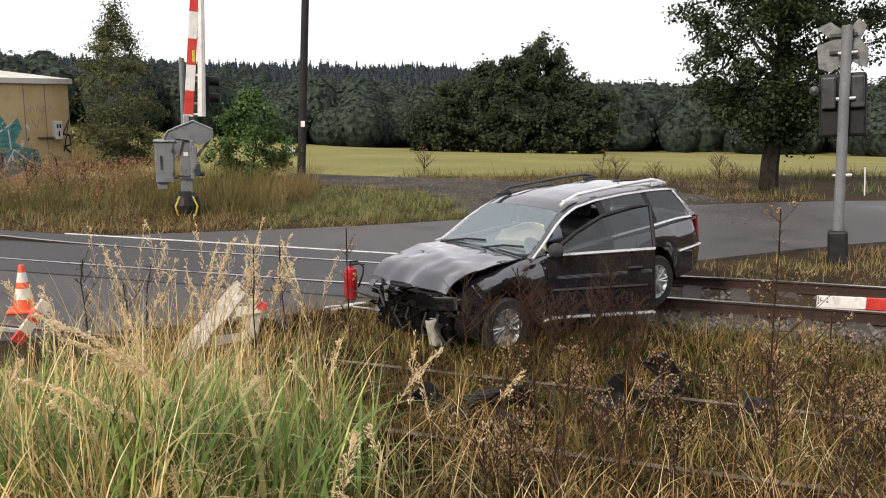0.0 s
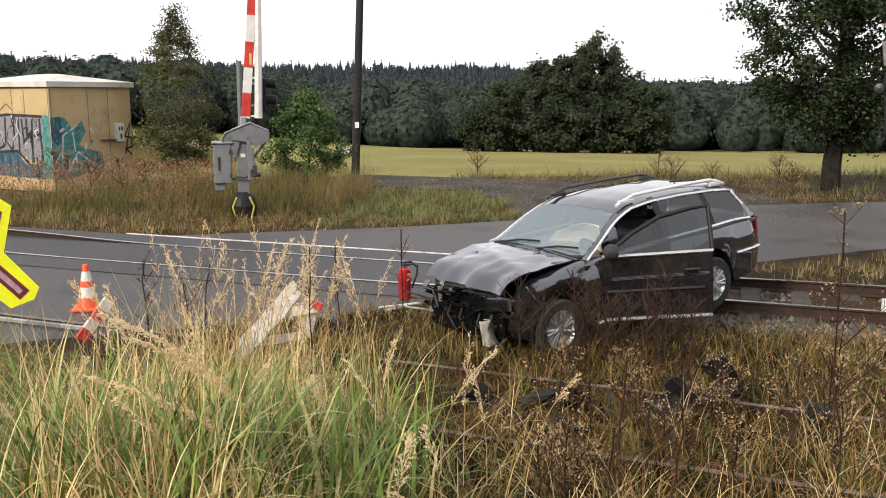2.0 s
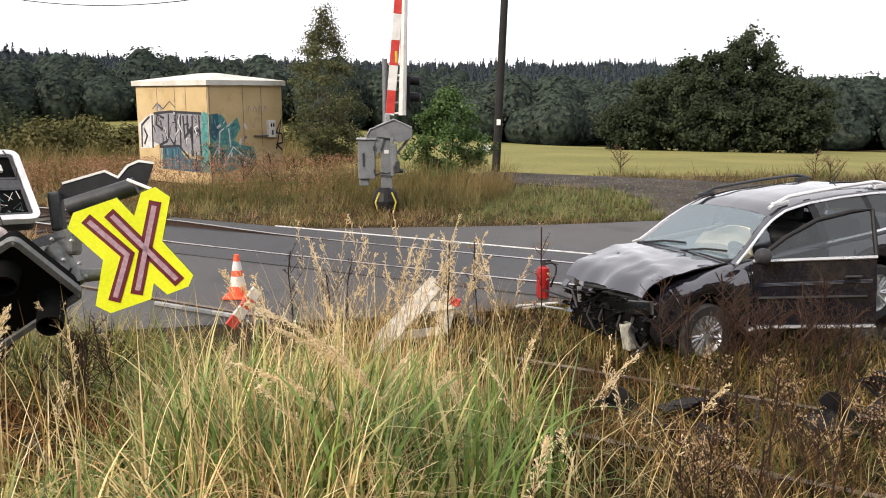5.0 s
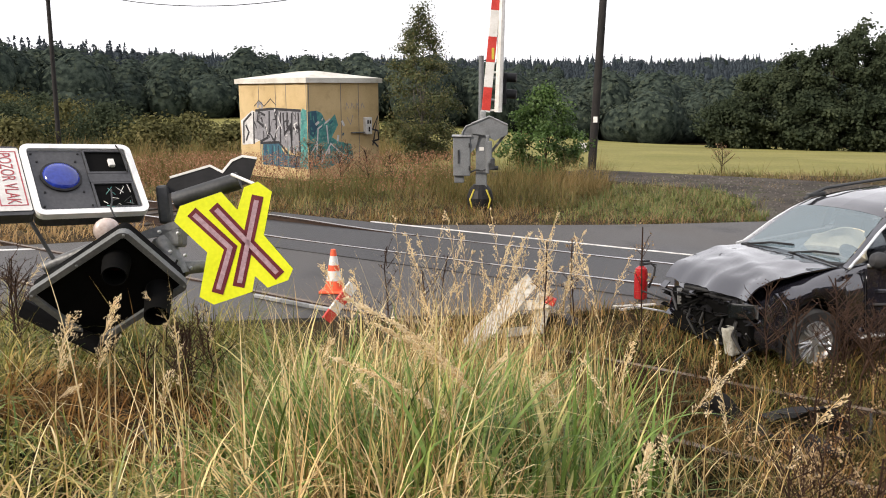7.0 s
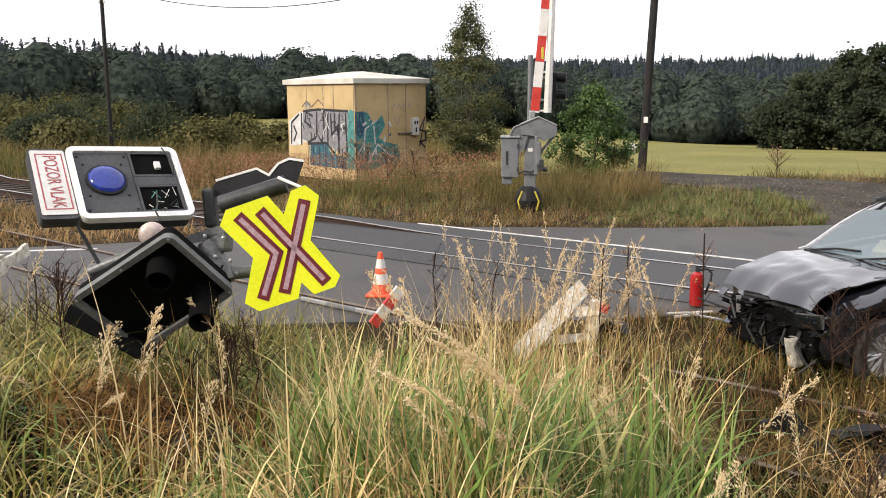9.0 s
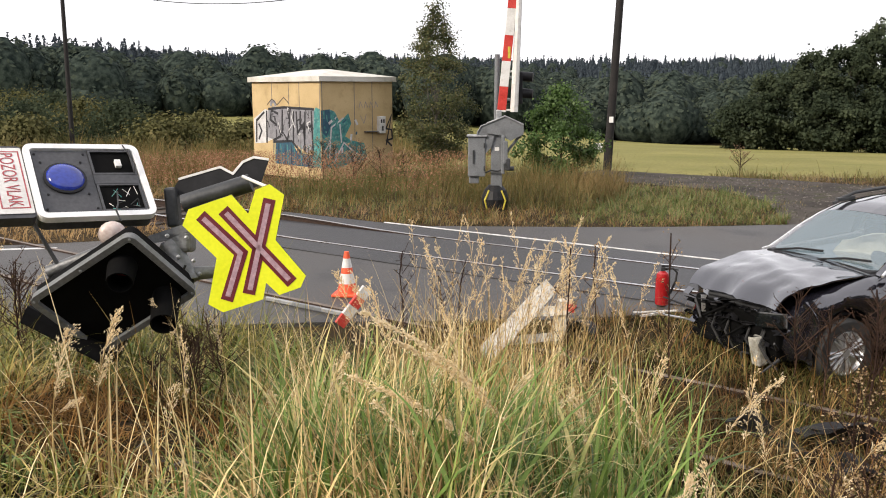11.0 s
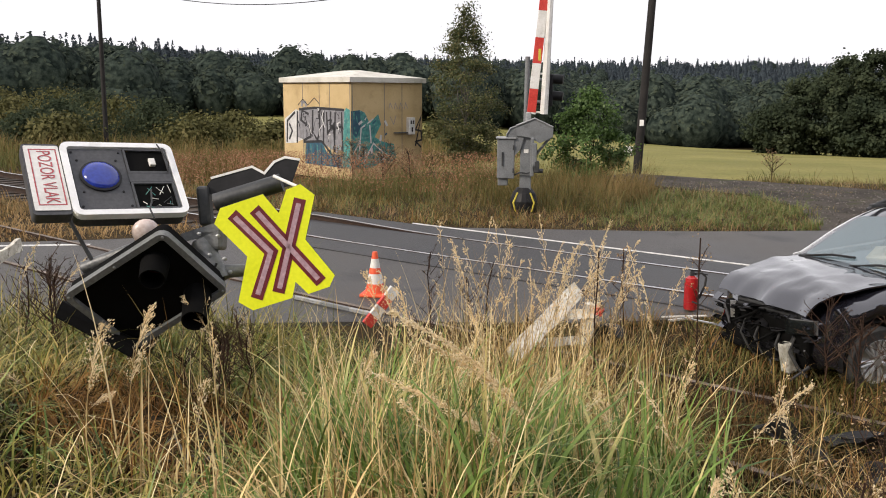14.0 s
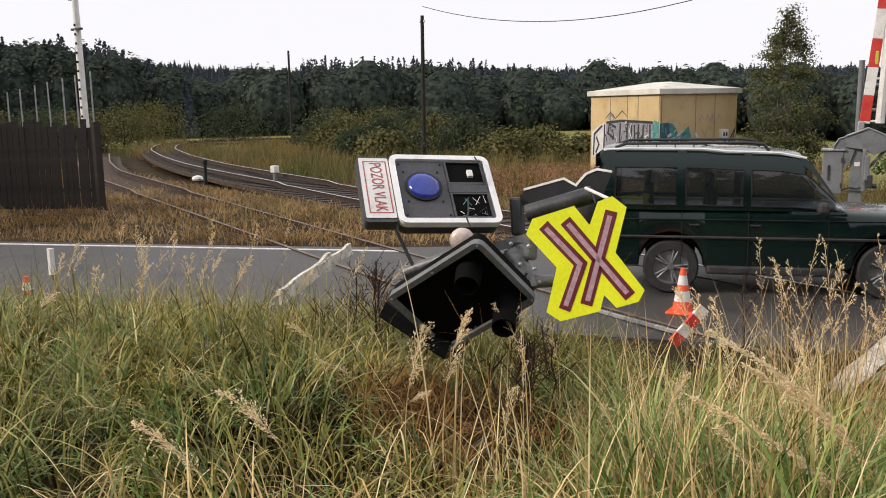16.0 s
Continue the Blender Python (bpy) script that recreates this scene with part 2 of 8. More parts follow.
MIXBLADE = foliage("green_and_straw_blades", [(0.04, 0.06, 0.013), (0.09, 0.14, 0.028), (0.17, 0.23, 0.05), (0.06, 0.05, 0.015), (0.26, 0.28, 0.07), (0.40, 0.33, 0.10), (0.18, 0.11, 0.035), (0.62, 0.47, 0.18), (0.26, 0.14, 0.05), (0.76, 0.58, 0.26), (0.5, 0.38, 0.14)], 0.5, 0.15, 0.35, 0.5, 1.7)
STRAW = foliage("dry_straw_blades", [(0.34, 0.20, 0.07), (0.80, 0.62, 0.30), (0.90, 0.74, 0.42), (0.26, 0.15, 0.05), (0.68, 0.49, 0.20)], 0.5, 0.2, 0.4)
PLUME = foliage("pale_straw_seed_heads", [(0.68, 0.53, 0.31), (0.84, 0.69, 0.45), (0.92, 0.80, 0.58)], 0.7, 0.35)
RUSSET = foliage("russet_dead_grass", [(0.050, 0.030, 0.012), (0.17, 0.082, 0.028), (0.29, 0.150, 0.050), (0.075, 0.070, 0.022), (0.13, 0.130, 0.036), (0.40, 0.25, 0.095), (0.16, 0.085, 0.028), (0.10, 0.12, 0.030)], 0.6, 0.2, 0.2, 0.45, 1.1)
PITRUSSET = foliage("orange_russet_dead_grass", [(0.10, 0.045, 0.012), (0.26, 0.125, 0.032), (0.38, 0.20, 0.055), (0.06, 0.035, 0.012), (0.46, 0.28, 0.09)], 0.6, 0.25, 0.2)
VERGE = foliage("brown_green_verge_grass", [(0.26, 0.150, 0.078), (0.36, 0.230, 0.120), (0.13, 0.09, 0.042), (0.34, 0.25, 0.12), (0.20, 0.16, 0.065), (0.12, 0.135, 0.042), (0.24, 0.17, 0.075)], 0.6, 0.25, 0.2, 0.62, 0.45)
SCRUB = foliage("tall_olive_brown_scrub_grass", [(0.20, 0.125, 0.055), (0.30, 0.205, 0.09), (0.17, 0.135, 0.05), (0.11, 0.115, 0.038), (0.085, 0.10, 0.034)], 0.6, 0.3, 0.1, 0.65, 0.14)
DRYTRACK = foliage("dry_straw_track_grass", [(0.14, 0.080, 0.036), (0.31, 0.19, 0.085), (0.42, 0.285, 0.135), (0.25, 0.165, 0.07), (0.15, 0.125, 0.045)], 0.6, 0.25, 0.1, 0.5, 0.25)
VERGEGREEN = foliage("green_verge_grass", [(0.085, 0.130, 0.034), (0.130, 0.175, 0.048), (0.180, 0.190, 0.068), (0.20, 0.17, 0.07)])
DEADWEED = foliage("dark_dead_stalks", [(0.028, 0.014, 0.010), (0.052, 0.028, 0.018), (0.085, 0.050, 0.030)], 0.85, 0.05)
DRYSEED = foliage("dry_brown_seed_heads", [(0.26, 0.16, 0.08), (0.40, 0.28, 0.16), (0.5, 0.38, 0.24)], 0.9, 0.2)
LEAFDARK = foliage("dark_green_leaves", [(0.017, 0.030, 0.011), (0.030, 0.047, 0.016), (0.046, 0.064, 0.024)], 0.5, 0.25)
LEAFBIRCH = foliage("yellowing_small_leaves", [(0.055, 0.074, 0.030), (0.088, 0.104, 0.040), (0.18, 0.155, 0.066)], 0.55, 0.3)
LEAFBUSH = foliage("fresh_green_leaves", [(0.040, 0.080, 0.020), (0.070, 0.125, 0.032), (0.110, 0.170, 0.055)], 0.5, 0.3)
# Both far woods: aerial haze is mixed into the blue-grey base colours.
LEAFFAR = foliage("hazed_far_broadleaf_foliage", [(0.046, 0.063, 0.055), (0.057, 0.075, 0.059), (0.072, 0.087, 0.062), (0.050, 0.068, 0.062)], 0.8, 0.35, 0.03, 0.5, 0.03)
LEAFPINE = foliage("hazed_far_conifer_needles", [(0.050, 0.062, 0.076), (0.058, 0.070, 0.083), (0.053, 0.065, 0.074), (0.063, 0.075, 0.086)], 0.8, 0.35, 0.03, 0.7, 0.02)
LEAFTHICK = foliage("thicket_leaves", [(0.040, 0.055, 0.034), (0.056, 0.072, 0.042), (0.078, 0.092, 0.052)], 0.7, 0.4, 0.05, 0.6, 0.3)
LEAFOLIVE = foliage("olive_scrub_leaves", [(0.070, 0.078, 0.030), (0.112, 0.108, 0.044), (0.160, 0.138, 0.062)], 0.7, 0.25, 0.05, 0.7, 0.2)


# ---- mesh helpers ----
def mesh_of(name, verts, faces, material, smooth=False):
    me = bpy.data.meshes.new(name)
    me.from_pydata([tuple(v) for v in verts], [], faces)
    me.materials.append(material)
    if smooth:
        me.polygons.foreach_set("use_smooth", [True] * len(me.polygons))
    me.update()
    return me


def quads_mesh(name, co, nq, material, smooth=False):
    """Many quads at once: co is (nq * 4, 3), four corners in turn."""
    me = bpy.data.meshes.new(name)
    me.vertices.add(len(co))
    me.vertices.foreach_set("co", np.asarray(co, np.float32).ravel())
    me.loops.add(nq * 4)
    me.loops.foreach_set("vertex_index", np.arange(nq * 4, dtype=np.int32))
    me.polygons.add(nq)
    me.polygons.foreach_set("loop_start", np.arange(nq, dtype=np.int32) * 4)
    me.materials.append(material)
    me.update(calc_edges=True)
    return me


def thing(name, label, category, group="", kind="", at=None):
    return tagged(new(name) if at is None else place(new(name), at), label, category, group, kind)


def place(ob, m):
    ob.matrix_world = m
    return ob


def part(name, bm, material, parent, label="", m=None, smooth=False):
    me = bpy.data.meshes.new(name)
    if isinstance(bm, bmesh.types.BMesh):
        bmesh.ops.recalc_face_normals(bm, faces=bm.faces)
        bm.to_mesh(me)
        bm.free()
    else:
        me = bm
    if not me.materials:
        me.materials.append(material)
    if smooth:
        me.polygons.foreach_set("use_smooth", [True] * len(me.polygons))
        me.set_sharp_from_angle(angle=radians(40))
    ob = new(name, me)
    if parent is not None:
        ob.parent = parent
    if m is not None:
        ob.matrix_basis = m
    if label:
        ob["label"] = label
    return ob


def box(bm, x0, x1, y0, y1, z0, z1, bevel=0.0, m=None):
    r = bmesh.ops.create_cube(bm, size=1.0)
    vs = r["verts"]
    bmesh.ops.scale(bm, vec=(x1 - x0, y1 - y0, z1 - z0), verts=vs)
    bmesh.ops.translate(bm, vec=((x0 + x1) / 2, (y0 + y1) / 2, (z0 + z1) / 2), verts=vs)
    if bevel:
        es = list({e for v in vs for e in v.link_edges})
        out = bmesh.ops.bevel(bm, geom=es, offset=bevel, segments=2, affect="EDGES", profile=0.5)
        vs = list({v for f in out["faces"] for v in f.verts} | {v for v in vs if v.is_valid})
    if m is not None:
        bmesh.ops.transform(bm, matrix=m, verts=[v for v in vs if v.is_valid])
    return bm


def slab(x0, x1, y0, y1, z0, z1, bevel=0.0, m=None):
    return box(bmesh.new(), x0, x1, y0, y1, z0, z1, bevel, m)


def rod(bm, a, b, r0, r1=None, n=10, caps=True):
    a, b = Vector(a), Vector(b)
    d = b - a
    q = d.to_track_quat("Z", "Y").to_matrix().to_4x4()
    bmesh.ops.create_cone(bm, cap_ends=caps, segments=n, radius1=r0, radius2=r0 if r1 is None else r1, depth=d.length,
                          matrix=Matrix.Translation((a + b) / 2) @ q)
    return bm


def tube(a, b, r0, r1=None, n=10):
    return rod(bmesh.new(), a, b, r0, r1, n)


def sheet(points, thick, m=None):
    """A flat plate with the given outline in x and y, thick along -z, its face at z = 0."""
    bm = bmesh.new()
    front = [bm.verts.new((x, y, 0)) for x, y in points]
    back = [bm.verts.new((x, y, -thick)) for x, y in points]
    bm.faces.new(front)
    bm.faces.new(back[::-1])
    k = len(points)
    for i in range(k):
        bm.faces.new((front[i], back[i], back[(i + 1) % k], front[(i + 1) % k]))
    if m is not None:
        bmesh.ops.transform(bm, matrix=m, verts=bm.verts)
    return bm


def strip(points, width, thick=0.004):
    """A flat band of the given width along a line of points in x and y, with mitred corners."""
    p = [Vector((*q, 0)) for q in points]
    left, right = [], []
    for i, q in enumerate(p):
        a = (q - p[i - 1]).normalized() if i else (p[1] - q).normalized()
        b = (p[i + 1] - q).normalized() if i < len(p) - 1 else a
        t = (a + b).normalized()
        s = width / 2 / max(0.3, t.dot(a))
        nrm = Vector((-t.y, t.x, 0))
        left.append((q + nrm * s).to_2d())
        right.append((q - nrm * s).to_2d())
    bm = bmesh.new()
    k = len(p)
    top = [bm.verts.new((*v, 0)) for v in left] + [bm.verts.new((*v, 0)) for v in right]
    low = [bm.verts.new((*v, -thick)) for v in left] + [bm.verts.new((*v, -thick)) for v in right]
    for i in range(k - 1):
        bm.faces.new((top[i], top[k + i], top[k + i + 1], top[i + 1]))
        bm.faces.new((low[i], low[i + 1], low[k + i + 1], low[k + i]))
        bm.faces.new((top[i], top[i + 1], low[i + 1], low[i]))
        bm.faces.new((top[k + i], low[k + i], low[k + i + 1], top[k + i + 1]))
    bm.faces.new((top[0], low[0], low[k], top[k]))
    bm.faces.new((top[k - 1], top[2 * k - 1], low[2 * k - 1], low[k - 1]))
    return bm


def lathe(profile, n=20):
    """A turned body: profile of (radius, height)."""
    bm = bmesh.new()
    rings = []
    for r, h in profile:
        rings.append([bm.verts.new((r * math.cos(2 * math.pi * k / n), r * math.sin(2 * math.pi * k / n), h)) for k in range(n)])
    for a, b in zip(rings, rings[1:]):
        for k in range(n):
            bm.faces.new((a[k], a[(k + 1) % n], b[(k + 1) % n], b[k]))
    bm.faces.new(rings[0][::-1])
    bm.faces.new(rings[-1])
    return bm


def ribbon(name, left, right, material, z=0.0, thick=0.06):
    """A paved strip between two edges."""
    k = len(left)
    verts = [(*p, z) for p in left] + [(*p, z) for p in right] + [(*p, z - thick) for p in left] + [(*p, z - thick) for p in right]
    faces = []
    for i in range(k - 1):
        faces += [(i, k + i, k + i + 1, i + 1), (i, i + 1, 2 * k + i + 1, 2 * k + i), (k + i, 3 * k + i, 3 * k + i + 1, k + i + 1)]
    return new(name, mesh_of(name, verts, faces, material))


# ---- plan ----
ROAD_TURN = radians(29)
RD, RN = np.array([math.cos(ROAD_TURN), math.sin(ROAD_TURN)]), np.array([-math.sin(ROAD_TURN), math.cos(ROAD_TURN)])


def road_shift(a):
    return -0.022 * np.maximum(0, a - 12) ** 2 * (a < 30) + np.where(a >= 30, -7.13 - 0.79 * (a - 30), 0)


def road_xy(a, off):
    return RD * a + RN * (off + float(road_shift(np.float64(a))))


def near_edge(a):
    return 10.1 - 0.4 * math.exp(-((a - 3.2) / 2.2) ** 2)


def far_edge(a):
    return 15.8 + 1.1 * math.exp(-((a - 1.2) / 4.0) ** 2)


def main_y(x):
    """The near rail of the through track, before its far curve."""
    return 11.85 - 0.29 * (x + 1.3)


def siding_y(x):
    """The far rail of the siding."""
    return 9.8 - 0.327 * (x + 6)


def smooth01(t):
    t = np.clip(t, 0, 1)
    return t * t * (3 - 2 * t)


def height(x, y):
    """The lie of the land: a bank under the camera, level ground at the crossing, a field that falls away, and wooded hills."""
    x, y = np.asarray(x, float), np.asarray(y, float)
    u = ((siding_y(x) - 1.51) - y) / 1.055
    a, off = x * RD[0] + y * RD[1], x * RN[0] + y * RN[1]
    v = 10.1 - off
    bank = 1.0 * smooth01((np.minimum(u - 0.4, v - 0.3)) / 4.6)
    w = off - road_shift(a) - 17
    fall = -0.042 * np.maximum(0, w - 6)
    west = smooth01((-x - 8) / 60)
    fall = fall * (1 - 0.75 * west)
    r, az = np.hypot(x, y), np.degrees(np.arctan2(-x, y))
    ridge = np.interp(az, [-60, -21, -11, 0, 10, 25, 38, 43, 44, 50, 54, 57, 65, 90], [1.0, 1.0, 0.9, 2.0, 2.0, 2.2, 2.5, 2.6, 2.2, 2.6, 2.7, 2.9, 3.2, 3.4])
    top = 2.6 + np.tan(np.radians(ridge)) * 880 - 13
    k = smooth01((r - 190) / 690) * (y > -60)
    pit = -0.30 * np.exp(-(((x + 3.2) / 0.40) ** 2 + ((y - 4.02) / 0.40) ** 2) ** 2)
    lumps = pit + 0.05 * np.sin(x * 1.7 + 0.6 * y) * np.cos(y * 1.3 - 0.4 * x) * smooth01((np.minimum(v, np.abs(u)) - 0.2) / 2)
    return bank + np.maximum(fall, -5.0) * (1 - k) + top * k + lumps


# ---- ground ----
def axis_steps(near, far, fine, growth):
    out, s, p = [0.0], fine, 0.0
    while p < far:
        p += s
        out.append(p)
        if p > near:
            s *= growth
    return np.array(out)


gx = axis_steps(16, 1400, 0.4, 1.12)
gx = np.concatenate([-gx[:0:-1], gx]) - 2
gy = np.concatenate([-axis_steps(6, 500, 0.5, 1.2)[:0:-1], axis_steps(30, 1400, 0.4, 1.1)])
XX, YY = np.meshgrid(gx, gy)
verts = np.stack([XX.ravel(), YY.ravel(), (height(XX, YY) - 0.03).ravel()], 1)
nx, ny = len(gx), len(gy)
faces = [(j * nx + i, j * nx + i + 1, (j + 1) * nx + i + 1, (j + 1) * nx + i) for j in range(ny - 1) for i in range(nx - 1)]
tagged(new("ground", mesh_of("ground", verts, faces, SOIL, True)), "brown grassy earth of a trackside verge and bank", "ground", kind="structure")

A = np.arange(-70, 60.1, 1.0)
tagged(ribbon("road", [road_xy(a, far_edge(a)) for a in A], [road_xy(a, near_edge(a)) for a in A], ASPHALT, 0.02, 0.25),
       "worn grey asphalt country road over a level crossing", "road", kind="structure")


def field_patch():
    xs, ys = np.linspace(-95, 110, 60), np.linspace(29, 122, 40)
    grid = [(x, y + 0.10 * max(x, 0) - 0.12 * min(x, 0), 0) for y in ys for x in xs]
    v = [(x, y, float(height(x, y)) + (0.03 if k >= 60 else -0.12)) for k, (x, y, _) in enumerate(grid)]
    f = [(j * 60 + i, j * 60 + i + 1, (j + 1) * 60 + i + 1, (j + 1) * 60 + i) for j in range(39) for i in range(59)]
    tagged(new("field", mesh_of("field", v, f, FIELD, True)), "mown yellow-green hay field falling gently to the woods", "field", kind="structure")


field_patch()

lay = [(0.6, 17.4), (0.3, 20.0), (0.1, 22.2), (-1.2, 24.2), (-6.0, 26.6)]
layr = [(7.5, 20.6), (7.0, 23.4), (5.0, 25.6), (1.0, 27.4), (-5.0, 29.0)]
tagged(ribbon("gravel_track", lay, layr, GRAVEL, 0.012, 0.1), "dark gravel side track leaving the asphalt road", "gravel track", kind="structure")


# ---- railway ----
def rail_line(points, head_material, name, label):
    """A rail along a line of (x, y, z): web and foot of rust, a head of its own."""
    bm = bmesh.new()
    profile = [(-0.065, 0), (0.065, 0), (0.065, 0.012), (0.012, 0.03), (0.012, 0.115), (0.034, 0.125), (0.034, 0.148), (-0.034, 0.148), (-0.034, 0.125), (-0.012, 0.115), (-0.012, 0.03), (-0.065, 0.012)]
    rings, n = [], len(profile)
    for i, p in enumerate(points):
        p = Vector(p)
        t = (Vector(points[min(i + 1, len(points) - 1)]) - Vector(points[max(i - 1, 0)])).normalized()
        s = Vector((-t.y, t.x, 0)).normalized()
        rings.append([bm.verts.new(p + s * a + Vector((0, 0, b))) for a, b in profile])
    for a, b in zip(rings, rings[1:]):
        for k in range(n):
            f = bm.faces.new((a[k], a[(k + 1) % n], b[(k + 1) % n], b[k]))
            f.material_index = 1 if k == 6 else 0
    bm.faces.new(rings[0])
    bm.faces.new(rings[-1][::-1])
    me = bpy.data.meshes.new(name)
    bm.to_mesh(me)
    bm.free()
    me.materials.append(RAIL_RUST)
    me.materials.append(head_material)
    return tagged(new(name, me), label, "rail", "rails of the tracks")


MAIN = [(x, main_y(x) + 0.717 * 1.04) for x in np.arange(14, -18, -1.0)]
curve = [(-22.5, 19.1), (-28.3, 21.0), (-35.0, 23.4), (-42.5, 26.7), (-51.4, 31.2), (-57.2, 35.0), (-61.0, 38.4), (-62.8, 42.0), (-61.5, 46.0), (-58.0, 50.0)]
MAIN += curve
SIDE = [(x, siding_y(x) - 0.717 * 1.055) for x in np.arange(14, -30, -1.5)] + [(-36, 18.9), (-43, 22.2), (-52, 27.0)]


def refine(pts, step=0.8):
    p = np.array(pts, float)
    s = np.r_[0, np.cumsum(np.linalg.norm(np.diff(p, axis=0), axis=1))]
    q = np.arange(0, s[-1], step)
    out = np.stack([np.interp(q, s, p[:, 0]), np.interp(q, s, p[:, 1])], 1)
    for _ in range(6):
        out[1:-1] = (out[:-2] + 2 * out[1:-1] + out[2:]) / 4
    return out


def offset_line(p, d):
    t = np.gradient(p, axis=0)
    t /= np.linalg.norm(t, axis=1)[:, None]
    return p + d * np.stack([-t[:, 1], t[:, 0]], 1)


def in_road(p, margin=0.0):
    a, off = p @ RD, p @ RN
    off = off - road_shift(a)
    return (off > 10.1 - margin) & (off < 16.6 + margin) & (a > -30) & (a < 8)


def track(line, head, label, z, sleepers):
    p = refine(line)
    for d in (-0.7535, 0.7535):
        q = offset_line(p, d)
        zz = np.where(in_road(q, 0.3), -0.104, z)
        for _ in range(4):
            zz[1:-1] = (zz[:-2] + 2 * zz[1:-1] + zz[2:]) / 4
        zz = zz + np.where(np.hypot(q[:, 0], q[:, 1]) > 30, 0.06, 0)
        rail_line([(*a, b) for a, b in zip(q, zz)], head, "rail", label)
    bm_l, bm_r = offset_line(p, -1.35), offset_line(p, 1.35)
    keep = ~in_road(p, -0.2)
    runs, cur = [], []
    for i, k in enumerate(keep):
        if k:
            cur.append(i)
        elif cur:
            runs.append(cur)
            cur = []
    runs.append(cur)
    for run in runs:
        if len(run) > 1:
            tagged(ribbon("track_bed", [tuple(bm_l[i]) for i in run], [tuple(bm_r[i]) for i in run], BALLAST, z - 0.02, 0.15), "brown stone ballast under a railway track", "track bed", kind="structure")
    if sleepers:
        q = refine(line, 0.62)
        t = np.gradient(q, axis=0)
        me = None
        for (x, y), (tx, ty), bad in zip(q, t, in_road(q, 0.3)):
            if bad or math.hypot(x, y) > 75:
                continue
            if me is None:
                b = slab(-0.12, 0.12, -1.25, 1.25, -0.1, 0.0, 0.012)
                me = bpy.data.meshes.new("sleeper")
                b.to_mesh(me)
                b.free()
                me.materials.append(SLEEPER)
            ob = place(new("sleeper", me), pose(x, y, z + 0.012, 0, 0, math.degrees(math.atan2(ty, tx))))
            tagged(ob, "dark oiled wooden railway sleeper in brown ballast", "sleeper", "sleepers of the tracks")


track(MAIN, RAIL_TOP, "steel rail of the through track with a polished head", 0.0, True)
track(SIDE, RAIL_DULL, "rusty steel rail of the overgrown siding", -0.10, False)

# crossing deck between and beside the rails
xs = np.arange(-9.6, 1.3, 0.5)
for lo, hi in ((-0.75, -0.06), (0.07, 1.43), (1.56, 2.3)):
    tagged(ribbon("crossing_deck", [(x, main_y(x) + hi * 1.04) for x in xs], [(x, main_y(x) + lo * 1.04) for x in xs], ASPHALT_DARK, 0.034, 0.1),
           "dark tarred deck panel of the level crossing", "crossing deck", kind="structure")
for d, x0, x1 in ((2.33, -7.0, 2.5),):
    xs = np.arange(x0, x1, 0.5)
    tagged(ribbon("trim", [(x, main_y(x) + (d + 0.05) * 1.04) for x in xs], [(x, main_y(x) + d * 1.04) for x in xs], ROADPAINT, 0.04, 0.05), "pale steel edge strip of the crossing deck", "edge strip", kind="structure")
# painted edge line of the road
A2 = np.arange(-40, -3.5, 1.0)
tagged(ribbon("road_line", [road_xy(a, 15.55) for a in A2], [road_xy(a, 15.43) for a in A2], ROADPAINT, 0.026, 0.02), "worn white edge line painted on the asphalt", "road marking", kind="structure")


